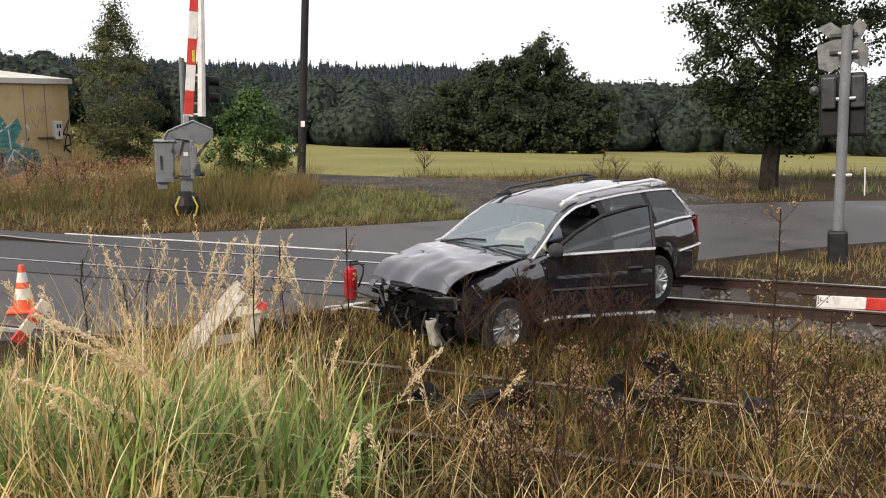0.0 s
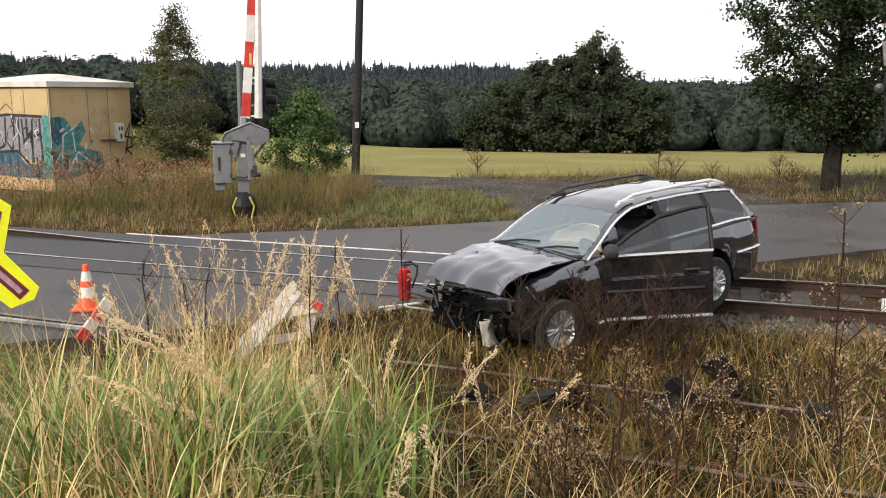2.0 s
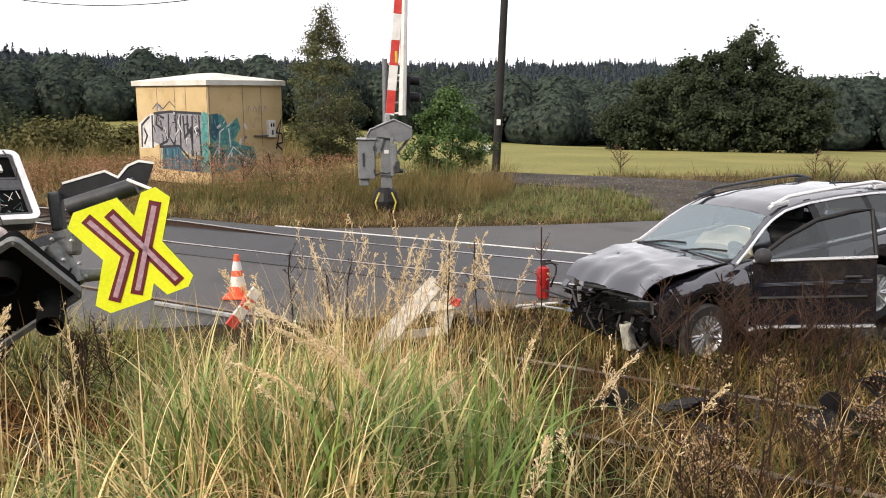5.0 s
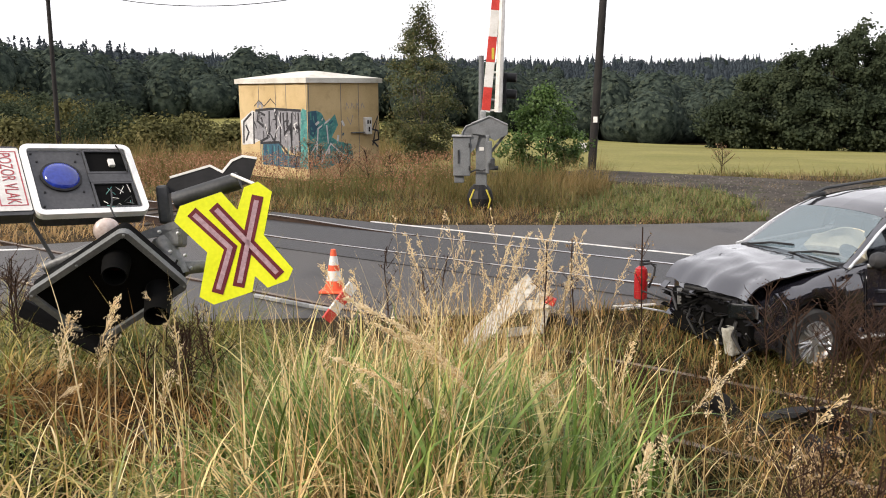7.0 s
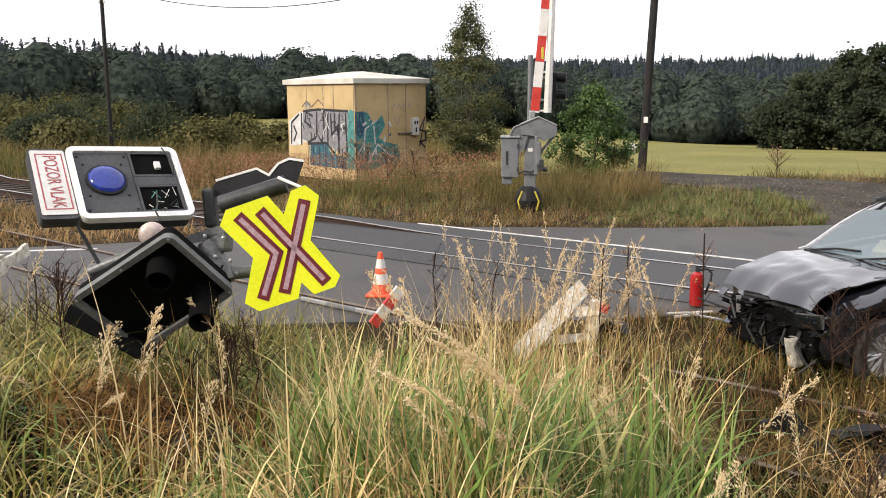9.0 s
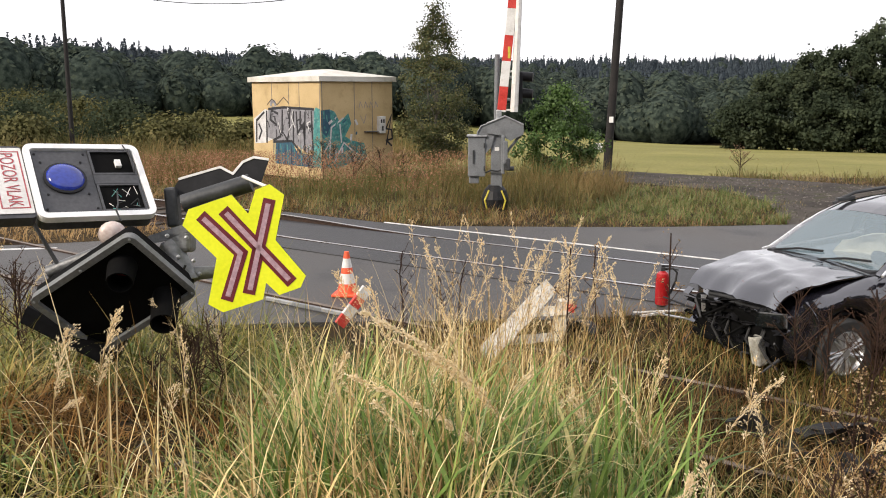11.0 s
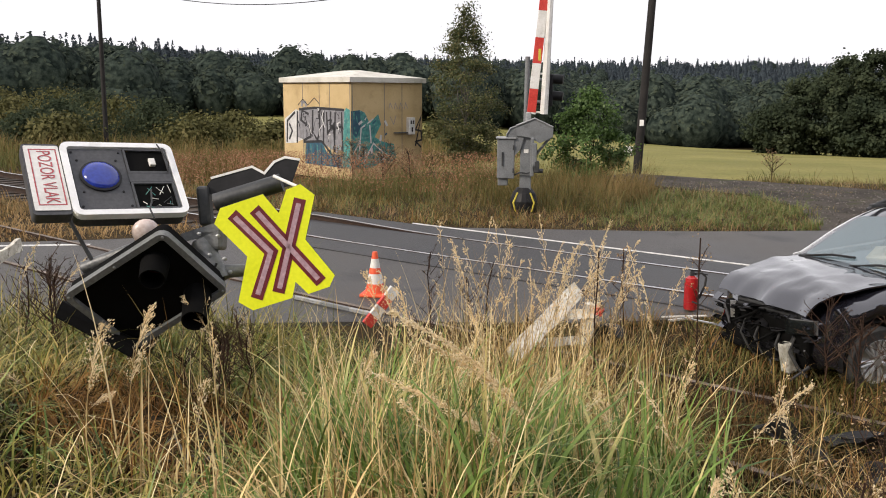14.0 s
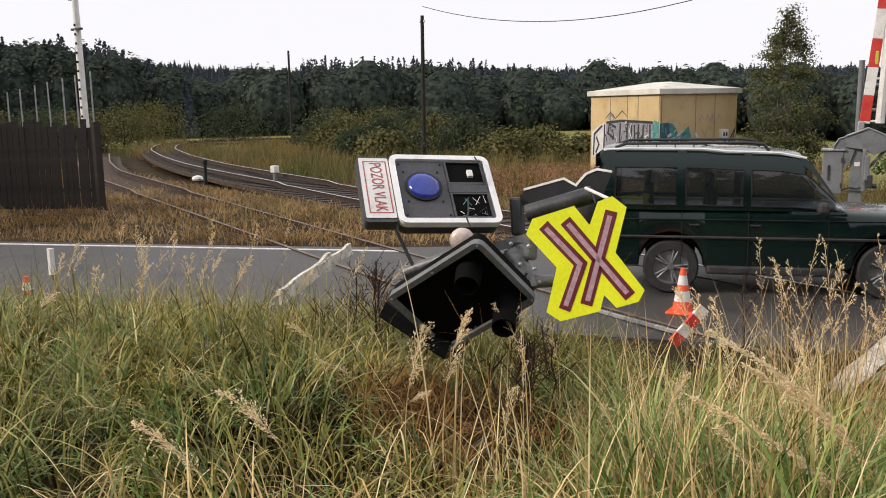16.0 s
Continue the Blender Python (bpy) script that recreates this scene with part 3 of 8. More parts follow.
# ---- signal hut ----
def hut():
    h = thing("signal_hut", "small ochre relay hut with a pale low hipped roof and graffiti", "hut")
    h.matrix_world = pose(-13.3, 25.5, 0, 0, 0, 63.6)
    # local x runs along the wall with the meter box, local y along the graffiti wall
    L, W, H = 3.0, 4.0, 2.86
    part("wall", slab(0, L, 0, W, -0.3, H, 0.01), WALL, h, "ochre plastered wall with panel joints")
    bm = bmesh.new()
    e = 0.10
    base = [(-e, -e), (L + e, -e), (L + e, W + e), (-e, W + e)]
    lo = [bm.verts.new((x, y, H)) for x, y in base]
    mid = [bm.verts.new((x, y, H + 0.16)) for x, y in base]
    ridge = [bm.verts.new((L / 2, 1.5, H + 0.42)), bm.verts.new((L / 2, W - 1.5, H + 0.42))]
    for i in range(4):
        bm.faces.new((lo[i], lo[(i + 1) % 4], mid[(i + 1) % 4], mid[i]))
    bm.faces.new(lo[::-1])
    bm.faces.new((mid[0], mid[1], ridge[0]))
    bm.faces.new((mid[1], mid[2], ridge[1], ridge[0]))
    bm.faces.new((mid[2], mid[3], ridge[1]))
    bm.faces.new((mid[3], mid[0], ridge[0], ridge[1]))
    part("roof", bm, ROOFWHITE, h, "pale grey low hipped roof with a deep fascia")
    for x in (0.05, 1.35, 2.1):
        part("joint", slab(x, x + 0.02, -0.006, 0.0, 0, H - 0.01), MIDSTEEL, h)
    for y in (0.03, 1.15, 1.75, 2.75):
        part("joint", slab(-0.006, 0.0, y, y + 0.02, 0, H - 0.01), MIDSTEEL, h)
    mb = part("meter_box", slab(2.3, 2.56, -0.16, 0, 1.15, 1.72, 0.01), WHITE, h, "small white electric meter box")
    part("window_slot", slab(2.35, 2.41, -0.164, -0.16, 1.5, 1.62), BLACK, mb)
    part("window_slot", slab(2.45, 2.51, -0.164, -0.16, 1.5, 1.62), BLACK, mb)
    part("lock", slab(2.40, 2.46, -0.164, -0.16, 1.24, 1.4), BLACK, mb)
    part("ledge", slab(1.75, 2.3, -0.1, 0, 1.2, 1.24), MIDSTEEL, h)
    # graffiti: flat layers of spray paint, 3 to 6 mm proud of the plaster
    G = Matrix(((0, 0, -1, -0.003), (-1, 0, 0, 3.95), (0, 1, 0, 0), (0, 0, 0, 1)))   # x along the wall from its far end, y up
    F = Matrix(((1, 0, 0, 0), (0, 0, -1, -0.003), (0, 1, 0, 0), (0, 0, 0, 1)))

    def spray(points, material, m, lift=0.0):
        bm2 = sheet(points, 0.0015)
        part("spray_paint", bm2, material, h, m=m @ pose(0, 0, lift))

    def line(points, width, material, m, lift=0.0):
        part("spray_line", strip(points, width, 0.0015), material, h, m=m @ pose(0, 0, lift))

    spray([(0.05, 0.75), (0.02, 1.6), (0.75, 1.95), (1.0, 1.9), (1.2, 0.95), (0.7, 0.8)], PAINT_WHITE, G)
    spray([(0.85, 1.0), (0.95, 1.9), (1.25, 2.05), (1.9, 1.98), (2.5, 2.0), (3.75, 1.95), (3.7, 0.75), (3.2, 0.55), (2.3, 0.9), (1.6, 0.85)], PAINT_GREY, G, 0.0016)
    spray([(1.3, 0.12), (1.35, 0.85), (1.7, 0.9), (2.3, 0.9), (2.6, 0.55), (3.6, 0.5), (3.6, 0.1)], PAINT_BLUE, G, 0.0008)
    spray([(3.45, 0.15), (3.6, 1.95), (3.7, 2.05), (3.92, 1.98), (3.92, 0.1)], PAINT_TEAL, G, 0.0024)
    spray([(0.0, 0.1), (0.0, 1.95), (0.35, 1.98), (0.55, 1.9), (0.75, 1.55), (1.1, 1.85), (1.22, 1.5), (0.95, 1.1), (1.25, 0.95), (1.75, 0.85), (1.85, 0.4), (1.6, 0.2), (1.2, 0.25), (0.8, 0.1)], PAINT_TEAL, F)
    spray([(0.0, 1.3), (0.0, 1.95), (0.35, 1.97), (0.4, 1.5), (0.2, 1.1)], PAINT_BLUE, F, 0.0016)
    rnd = random.Random(7)
    letters = [[(0.15, 0.8), (0.2, 1.55), (0.7, 1.85)], [(0.3, 0.9), (0.5, 1.2), (0.32, 1.45)], [(1.55, 1.8), (1.15, 1.9), (1.05, 1.6), (1.6, 1.35), (1.65, 1.05), (1.2, 0.9)],
               [(1.8, 1.95), (1.75, 1.2), (2.05, 0.95), (2.2, 1.3), (2.2, 1.95)], [(2.45, 1.95), (2.4, 0.85)], [(2.6, 1.9), (2.65, 1.2), (3.0, 1.5), (3.05, 0.6)],
               [(0.95, 1.95), (1.9, 2.02), (3.6, 1.98)], [(3.1, 1.9), (3.05, 1.0)], [(3.15, 1.4), (3.5, 1.45)], [(3.45, 1.92), (3.5, 0.5)], [(2.85, 1.92), (2.8, 1.5), (3.1, 1.3)], [(1.2, 0.85), (2.3, 0.92), (2.9, 0.5)], [(0.8, 0.8), (0.85, 1.9)]]
    for pts in letters:
        line(pts, 0.085, PAINT_BLACK, G, 0.004)
    for k in range(34):
        x, y = rnd.uniform(0.9, 3.6), rnd.uniform(0.9, 1.9)
        w = rnd.choice([PAINT_BLACK, PAINT_GREY, PAINT_WHITE, PAINT_BLACK])
        line([(x, y), (x + rnd.uniform(-0.12, 0.12), y + rnd.uniform(0.05, 0.2)), (x + rnd.uniform(-0.2, 0.2), min(1.95, y + rnd.uniform(0.15, 0.4)))], rnd.uniform(0.02, 0.05), w, G, 0.0048 + 0.0001 * k)
    for k in range(26):
        x, y = rnd.uniform(0.1, 1.5), rnd.uniform(0.2, 1.7)
        line([(x, y), (x + rnd.uniform(-0.1, 0.15), y + rnd.uniform(0.05, 0.25))], rnd.uniform(0.03, 0.09), rnd.choice([PAINT_TEAL, PAINT_BLUE, PAINT_TEAL, PAINT_WHITE]), F, 0.0018 + 0.0001 * k)
    for k in range(12):
        x = 1.3 + 0.19 * k
        line([(x, 0.12), (x + rnd.uniform(-0.05, 0.05), 0.8)], 0.03, PAINT_BLACK if k % 2 else PAINT_TEAL, G, 0.0045)
    line([(0.9, 2.1), (1.2, 2.3), (1.5, 2.1), (1.9, 2.35), (2.2, 2.15)], 0.03, PAINT_BLACK, G, 0.004)
    line([(1.1, 2.05), (1.15, 2.2), (1.35, 2.2), (1.4, 2.05)], 0.1, PAINT_GREY, G, 0.003)
    for pts in ([(0.3, 0.4), (0.4, 1.4), (0.9, 1.7)], [(0.5, 0.3), (0.9, 0.9), (1.4, 0.5)], [(0.1, 0.6), (0.35, 1.0)], [(0.75, 1.5), (0.8, 0.9)]):
        line(pts, 0.05, PAINT_WHITE, F, 0.003)
    line([(2.7, 0.75), (2.95, 1.75), (2.7, 1.3), (2.95, 1.25), (2.98, 0.95), (2.72, 0.9), (2.95, 0.7)], 0.06, PAINT_BLACK, F, 0.003)
    for k in range(4):
        line([(1.55 + 0.22 * k, 2.0), (1.6 + 0.22 * k, 2.2), (1.7 + 0.22 * k, 2.02)], 0.018, PAINT_GREY, F, 0.003)
    line([(1.6, 1.75), (1.75, 1.5), (1.85, 1.8)], 0.02, PAINT_GREY, F, 0.003)


hut()


# ---- plants ----
def grow(name, x, y, length, width, lean, turn, curl, material, segs=4, z0=None, face=None):
    """Many grass blades as one mesh: tapering strips that lean and curl over towards `turn`."""
    n = len(x)
    z = height(x, y) - 0.04 if z0 is None else z0
    f = np.linspace(0, 1, segs + 1)
    dirx, diry = np.cos(turn), np.sin(turn)
    side = turn + np.pi / 2 if face is None else face
    sx, sy = np.cos(side), np.sin(side)
    bend = lean[:, None] + curl[:, None] * f[None] ** 1.6
    step = length[:, None] / segs
    hx = np.concatenate([np.zeros((n, 1)), np.cumsum(np.sin(bend[:, 1:]) * step, 1)], 1)
    hz = np.concatenate([np.zeros((n, 1)), np.cumsum(np.cos(bend[:, 1:]) * step, 1)], 1)
    w = width[:, None] * (1 - f[None] ** 1.8 * 0.97) / 2
    cx, cy, cz = x[:, None] + hx * dirx[:, None], y[:, None] + hx * diry[:, None], z[:, None] + hz
    lft = np.stack([cx - w * sx[:, None], cy - w * sy[:, None], cz], -1)
    rgt = np.stack([cx + w * sx[:, None], cy + w * sy[:, None], cz], -1)
    co = np.stack([lft, rgt], 2).reshape(-1, 3)
    k = 2 * (segs + 1)
    base = (np.arange(n) * k)[:, None]
    lv = np.arange(segs) * 2
    quad = np.stack([lv, lv + 1, lv + 3, lv + 2], 1)
    idx = (base[:, :, None] + quad[None]).reshape(-1)
    me = bpy.data.meshes.new(name)
    me.vertices.add(len(co))
    me.vertices.foreach_set("co", co.astype(np.float32).ravel())
    me.loops.add(len(idx))
    me.loops.foreach_set("vertex_index", idx.astype(np.int32))
    me.polygons.add(len(idx) // 4)
    me.polygons.foreach_set("loop_start", np.arange(len(idx) // 4, dtype=np.int32) * 4)
    me.materials.append(material)
    me.update(calc_edges=True)
    me.polygons.foreach_set("use_smooth", [True] * len(me.polygons))
    return me


RG = np.random.default_rng(11)


def clumped(x0, x1, y0, y1, n, clump, spread, keep=None):
    """Points in tufts over a stretch of the plan."""
    k = max(1, n // clump)
    cx, cy = RG.uniform(x0, x1, k), RG.uniform(y0, y1, k)
    x = np.repeat(cx, clump) + RG.normal(0, spread, k * clump)
    y = np.repeat(cy, clump) + RG.normal(0, spread, k * clump)
    if keep is not None:
        m = keep(x, y)
        x, y = x[m], y[m]
    return x, y


def plan(x, y):
    """Distances: south of the siding's near rail, before the road's near edge, beyond its far edge, and across the through track."""
    u = ((siding_y(x) - 1.51) - y) / 1.055
    a, off = x * RD[0] + y * RD[1], x * RN[0] + y * RN[1]
    off = off - road_shift(a)
    far = 15.8 + 1.1 * np.exp(-((a - 1.2) / 4.0) ** 2)
    return u, 10.0 - off, off - far, (y - main_y(x)) / 1.04


def tuft(name, label, x, y, lo, hi, wid, lean, curl, material, segs=4, category="grass", cell=0.22):
    """Blades over the given points; those of one small cell of ground share their length and the way they bow."""
    n = len(x)
    ci, cj = np.floor(x / cell + 0.35 * np.sin(y * 9)), np.floor(y / cell + 0.35 * np.sin(x * 8))
    h1, h2 = np.mod(np.sin(ci * 12.99 + cj * 78.23) * 43758.5, 1), np.mod(np.sin(ci * 39.35 + cj * 11.14) * 24634.6, 1)
    t = h1 * 2 * np.pi + RG.normal(0, 0.8, n)
    ln = RG.uniform(lo, hi, n) * (0.65 + 0.6 * h2) * lie(x, y)
    me = grow(name, x, y, ln, RG.uniform(0.6, 1.4, n) * wid, np.abs(RG.normal(0, lean, n)), t, np.abs(RG.normal(curl, curl * 0.45, n)), material, segs)
    tagged(new(name, me), label, category, kind="stuff")


def clearing(x, y):
    """1 in the trampled hollow round the torn-out signal base, 0 away from it."""
    along, across = (x + 3.35) * 0.62 - (y - 4.3) * 0.78, (x + 3.35) * 0.78 + (y - 4.3) * 0.62
    return np.exp(-((along / np.where(along > 0, 1.0, 1.25)) ** 2 + (across / 0.72) ** 2) ** 1.5)


def lie(x, y):
    return 1 - 0.8 * clearing(x, y)


def bank_grass():
    def left(x, y):
        u, v, w, m = plan(x, y)
        return (v > 0.1) & (u > 0.1) & (np.hypot(x, y) > 2.7)

    def grassy(x, y):
        return left(x, y) & (RG.uniform(0, 1, len(x)) > 2.2 * clearing(x, y)) & (x < -0.15 + 0.12 * np.sin(y * 5))

    def tussock(x, y):
        return grassy(x, y) & (((x + 1.45) / 1.45) ** 2 + ((y - 4.6) / 1.5) ** 2 < 1) & (RG.uniform(0, 1, len(x)) < np.clip((-0.4 - x) / 0.8, 0.04, 1))

    # coarse green tussock in the middle
    x, y = clumped(-3.1, 0.1, 3.2, 6.0, 6200, 40, 0.12, tussock)
    tuft("tall_green_grass", "tall coarse green grass tussock on the bank", x, y, 0.4, 0.95, 0.016, 0.22, 0.9, GREENBLADE, 6)
    x, y = clumped(-3.1, 0.1, 3.2, 6.0, 2400, 16, 0.10, tussock)
    tuft("broad_leaf_grass", "broad arching grass leaves in the tussock", x, y, 0.5, 1.05, 0.024, 0.18, 1.2, GREENBLADE, 7)
    x, y = clumped(-3.1, 0.1, 3.2, 6.2, 3200, 12, 0.2, lambda a, b: grassy(a, b) & (a < -1.0 + 0.3 * np.sin(b * 6)))
    tuft("tall_straw_grass", "tall dry straw stems standing in the green tussock", x, y, 0.6, 1.2, 0.008, 0.25, 0.7, STRAW, 7)
    x, y = clumped(-2.6, -0.9, 5.6, 7.0, 700, 12, 0.2, left)
    tuft("straw_stalks", "tall thin dry stalks behind the green tussock", x, y, 0.7, 1.35, 0.007, 0.12, 0.6, STRAW, 7)
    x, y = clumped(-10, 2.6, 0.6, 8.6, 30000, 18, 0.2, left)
    tuft("bank_undergrowth", "matted undergrowth coloured dark as the shade below taller grass", x, y, 0.10, 0.30, 0.018, 0.5, 1.2, UNDER, 3)
    # mixed grass over the whole bank
    def straw_side(x, y):
        core = ((x + 1.35) / 1.1) ** 2 + ((y - 4.6) / 1.4) ** 2 < 1
        return grassy(x, y) & (x < -1.1 + 0.25 * np.sin(y * 4)) & (~core | (RG.uniform(0, 1, len(x)) < 0.4))

    x, y = clumped(-10, 0.2, 0.6, 8.6, 42000, 36, 0.10, straw_side)
    west = x < -2.6 + 0.5 * np.sin(y * 3)
    tuft("bank_grass", "unmown green and straw-coloured grass on the bank", x[~west], y[~west], 0.22, 0.62, 0.013, 0.4, 2.0, MIXBLADE, 6)
    tuft("bank_grass", "long green grass with some straw on the bank", x[west], y[west], 0.22, 0.62, 0.010, 0.5, 2.1, WESTBLADE, 6)
    x, y = clumped(-10, 0.2, 0.6, 8.6, 11000, 24, 0.14, lambda a, b: straw_side(a, b) & ((a > -2.8) | (RG.uniform(0, 1, len(a)) < 0.3)))
    tuft("dry_bank_grass", "dry straw-coloured bent grass among the green", x, y, 0.35, 0.8, 0.008, 0.45, 1.9, STRAW, 7)
    x, y = clumped(-10, -1.5, 0.4, 7.5, 19000, 60, 0.11, grassy)
    tuft("green_bank_tuft", "fresh green tufts among the straw-coloured grass", x, y, 0.25, 0.6, 0.012, 0.4, 1.9, GREENBLADE, 5)
    x, y = clumped(-14, -4, 0.2, 7.5, 16000, 34, 0.16, grassy)
    tuft("roadside_grass", "long green grass beside the asphalt road", x, y, 0.4, 0.85, 0.010, 0.45, 1.9, WESTBLADE, 6)
    x, y = clumped(-12, -4.6, 1.5, 8.0, 7000, 30, 0.16, lambda a, b: left(a, b) & (plan(a, b)[1] < 1.8))
    tuft("road_edge_grass", "long green and straw grass along the asphalt edge", x, y, 0.6, 1.1, 0.010, 0.35, 1.4, WESTBLADE, 5)
    x, y = clumped(-1.9, -0.9, 2.4, 3.9, 1100, 22, 0.12, lambda a, b: left(a, b) & (clearing(a, b) < 0.4))
    tuft("near_straw_grass", "bright straw and green grass at the foot of the tussock", x, y, 0.3, 0.7, 0.010, 0.45, 1.7, STRAW, 7)
    # russet growth in and round the torn-out pit
    x, y = clumped(-5.2, -2.0, 2.8, 6.6, 14000, 26, 0.12, lambda a, b: left(a, b) & (clearing(a, b) > 0.18) & ((a + 3.2) ** 2 + (b - 4.02) ** 2 > 0.05))
    tuft("russet_grass", "matted russet dead grass around a torn-out pit", x, y, 0.25, 0.7, 0.008, 0.6, 1.7, PITRUSSET, 5, cell=0.3)
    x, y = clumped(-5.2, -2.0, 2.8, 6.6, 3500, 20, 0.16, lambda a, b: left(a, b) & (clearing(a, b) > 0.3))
    tuft("pit_undergrowth", "flattened growth in the torn-out pit, coloured dark as shade", x, y, 0.2, 0.5, 0.016, 0.7, 1.2, UNDER, 3)


def siding_grass():
    def strip_keep(x, y):
        u, v, w, m = plan(x, y)
        return (v > 0.2) & (m < -0.9) & ((u < 1.2) | (x > -1.2)) & (np.abs(u + 1.5) > 0.05) & (np.hypot(x, y) > 2.7)

    x, y = clumped(-3.5, 9, 2.2, 11.5, 52000, 26, 0.14, strip_keep)
    tuft("siding_grass", "russet and brown dead grass over the disused siding", x, y, 0.14, 0.42, 0.008, 0.35, 1.2, RUSSET, 3)
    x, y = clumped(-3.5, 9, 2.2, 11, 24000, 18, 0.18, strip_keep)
    tuft("siding_undergrowth", "matted dead growth along the siding, coloured dark as shade", x, y, 0.06, 0.24, 0.014, 0.5, 1.2, UNDER, 3)
    x, y = clumped(-3.5, 9, 2.2, 10.5, 15000, 50, 0.16, strip_keep)
    tuft("low_green_grass", "low green grass and herbs beside the siding", x, y, 0.08, 0.32, 0.009, 0.5, 1.1, MOSSGREEN, 3)
    x, y = clumped(-3.5, 9, 2.2, 9, 16000, 16, 0.12, lambda a, b: strip_keep(a, b) & (np.abs(plan(a, b)[0]) < 0.45))
    tuft("rail_grass", "dead grass closed over the sunken near rail of the siding", x, y, 0.2, 0.5, 0.009, 0.35, 1.2, RUSSET, 3)
    x, y = clumped(-0.4, 5, 2.6, 6.5, 1500, 12, 0.16, strip_keep)
    tuft("bent_straw", "bent straw-coloured stems over the dead grass", x, y, 0.3, 0.8, 0.006, 0.5, 1.2, STRAW, 6)


def verge_grass():
    def far(x, y):
        u, v, w, m = plan(x, y)
        hut_in = (np.abs(x + 13) < 2.9) & (np.abs(y - 27.5) < 1.6)
        xw = x + 0.35 * np.sin(y * 2.3) + 0.25 * np.sin(y * 5.1 + x)
        side_track = (xw > np.interp(y, [17.4, 20.0, 22.2, 24.2, 26.6], [0.6, 0.3, 0.1, -1.2, -6.0])) & (xw < np.interp(y, [20.6, 23.4, 25.6, 27.4, 29.0], [7.5, 7.0, 5.0, 1.0, -5.0])) & (y < 28.2)
        return (w > 0.25) & ~hut_in & ~side_track & ((m > 2.5) | (m < -0.9))

    x, y = clumped(-20, 10, 13.5, 31, 46000, 24, 0.22, lambda a, b: far(a, b) & (plan(a, b)[2] < 11))
    tuft("verge_grass", "brown and green unmown grass on the road verge", x, y, 0.08, 0.36, 0.011, 0.65, 1.1, VERGE, 3)
    x, y = clumped(-3.8, 1.4, 17.5, 24, 11000, 30, 0.25, far)
    tuft("green_verge_grass", "green grass tongue between road and gravel track", x, y, 0.10, 0.34, 0.012, 0.45, 1.0, VERGEGREEN, 3)
    x, y = clumped(-3, 7, 18, 28, 3000, 50, 0.22, lambda a, b: plan(a, b)[2] > 0.4)
    tuft("gravel_weed_grass", "low patchy grass growing through the gravel track", x, y, 0.05, 0.16, 0.014, 0.4, 1.0, VERGE, 3)
    x, y = clumped(-20, 1.5, 14, 31, 14000, 20, 0.3, lambda a, b: far(a, b) & (plan(a, b)[2] < 11))
    tuft("verge_undergrowth", "dark matted growth on the road verge", x, y, 0.08, 0.3, 0.02, 0.7, 1.2, VERGE, 3)
    x, y = clumped(-18, -4, 16, 27, 9000, 60, 0.45, lambda a, b: far(a, b) & (plan(a, b)[2] > 0.6))
    tuft("green_verge_patch", "patches of greener grass on the verge", x, y, 0.12, 0.38, 0.011, 0.5, 1.0, VERGEGREEN, 3)
    x, y = clumped(-11, -3.4, 19, 28, 9000, 30, 0.25, lambda a, b: far(a, b) & (plan(a, b)[2] > 1.6))
    tuft("tall_dead_grass", "tall russet dead grass around the barrier post", x, y, 0.4, 1.2, 0.010, 0.45, 0.8, SCRUB, 3)
    x, y = clumped(-15, -3.8, 15, 25, 10000, 40, 0.3, lambda a, b: far(a, b) & (plan(a, b)[2] > 0.4))
    tuft("russet_verge_grass", "russet dead grass round the barrier and the hut", x, y, 0.12, 0.45, 0.010, 0.8, 0.9, RUSSET, 3)
    x, y = clumped(-18, 1.0, 13, 24, 20000, 30, 0.25, lambda a, b: far(a, b) & (plan(a, b)[2] < 2.4))
    tuft("pale_edge_grass", "short pale dry grass on the crumbling road edge", x, y, 0.05, 0.2, 0.011, 0.8, 1.0, DRYTRACK, 3)
    x, y = clumped(-18, -7.2, 19, 26, 16000, 60, 0.28, lambda a, b: far(a, b) & (plan(a, b)[2] > 1.2))
    z = height(x, y) + RG.uniform(0.2, 0.95, len(x))
    co = leaf_quads(np.stack([x, y, z], 1), 0.02, RG)
    tagged(new("dock_seed_heads", quads_mesh("dock_seed_heads", co, len(x), DOCKSEED)), "reddish brown dry dock seed heads before the hut", "weed", kind="stuff")
    x, y = clumped(0, 60, 23, 40, 9000, 20, 0.3, lambda a, b: far(a, b) & (plan(a, b)[2] < 4.0))
    tuft("roadside_fringe", "green fringe of grass between road and hay field", x, y, 0.2, 0.5, 0.02, 0.3, 0.9, VERGEGREEN, 3)
    x, y = clumped(-62, -14, 13, 50, 44000, 30, 0.5, lambda a, b: far(a, b) & (plan(a, b)[3] > 3.4))
    tuft("far_scrub_grass", "rough tall olive and brown grass beyond the railway track", x, y, 0.5, 1.5, 0.035, 0.2, 0.8, SCRUB, 3, cell=1.2)
    x, y = clumped(-46, -9, 8, 30, 46000, 24, 0.3, lambda a, b: (plan(a, b)[2] > 0.3) & ((plan(a, b)[3] < -0.6) | ((plan(a, b)[3] > 2.1) & (plan(a, b)[3] < 3.6))))
    tuft("dry_track_grass", "short dry russet grass between and over the two tracks", x, y, 0.12, 0.36, 0.02, 0.4, 1.0, DRYTRACK, 3, cell=0.6)
    x, y = clumped(-34, -9.5, 7.5, 22, 22000, 30, 0.28, lambda a, b: (plan(a, b)[2] > 0.3) & (plan(a, b)[3] < -0.5))
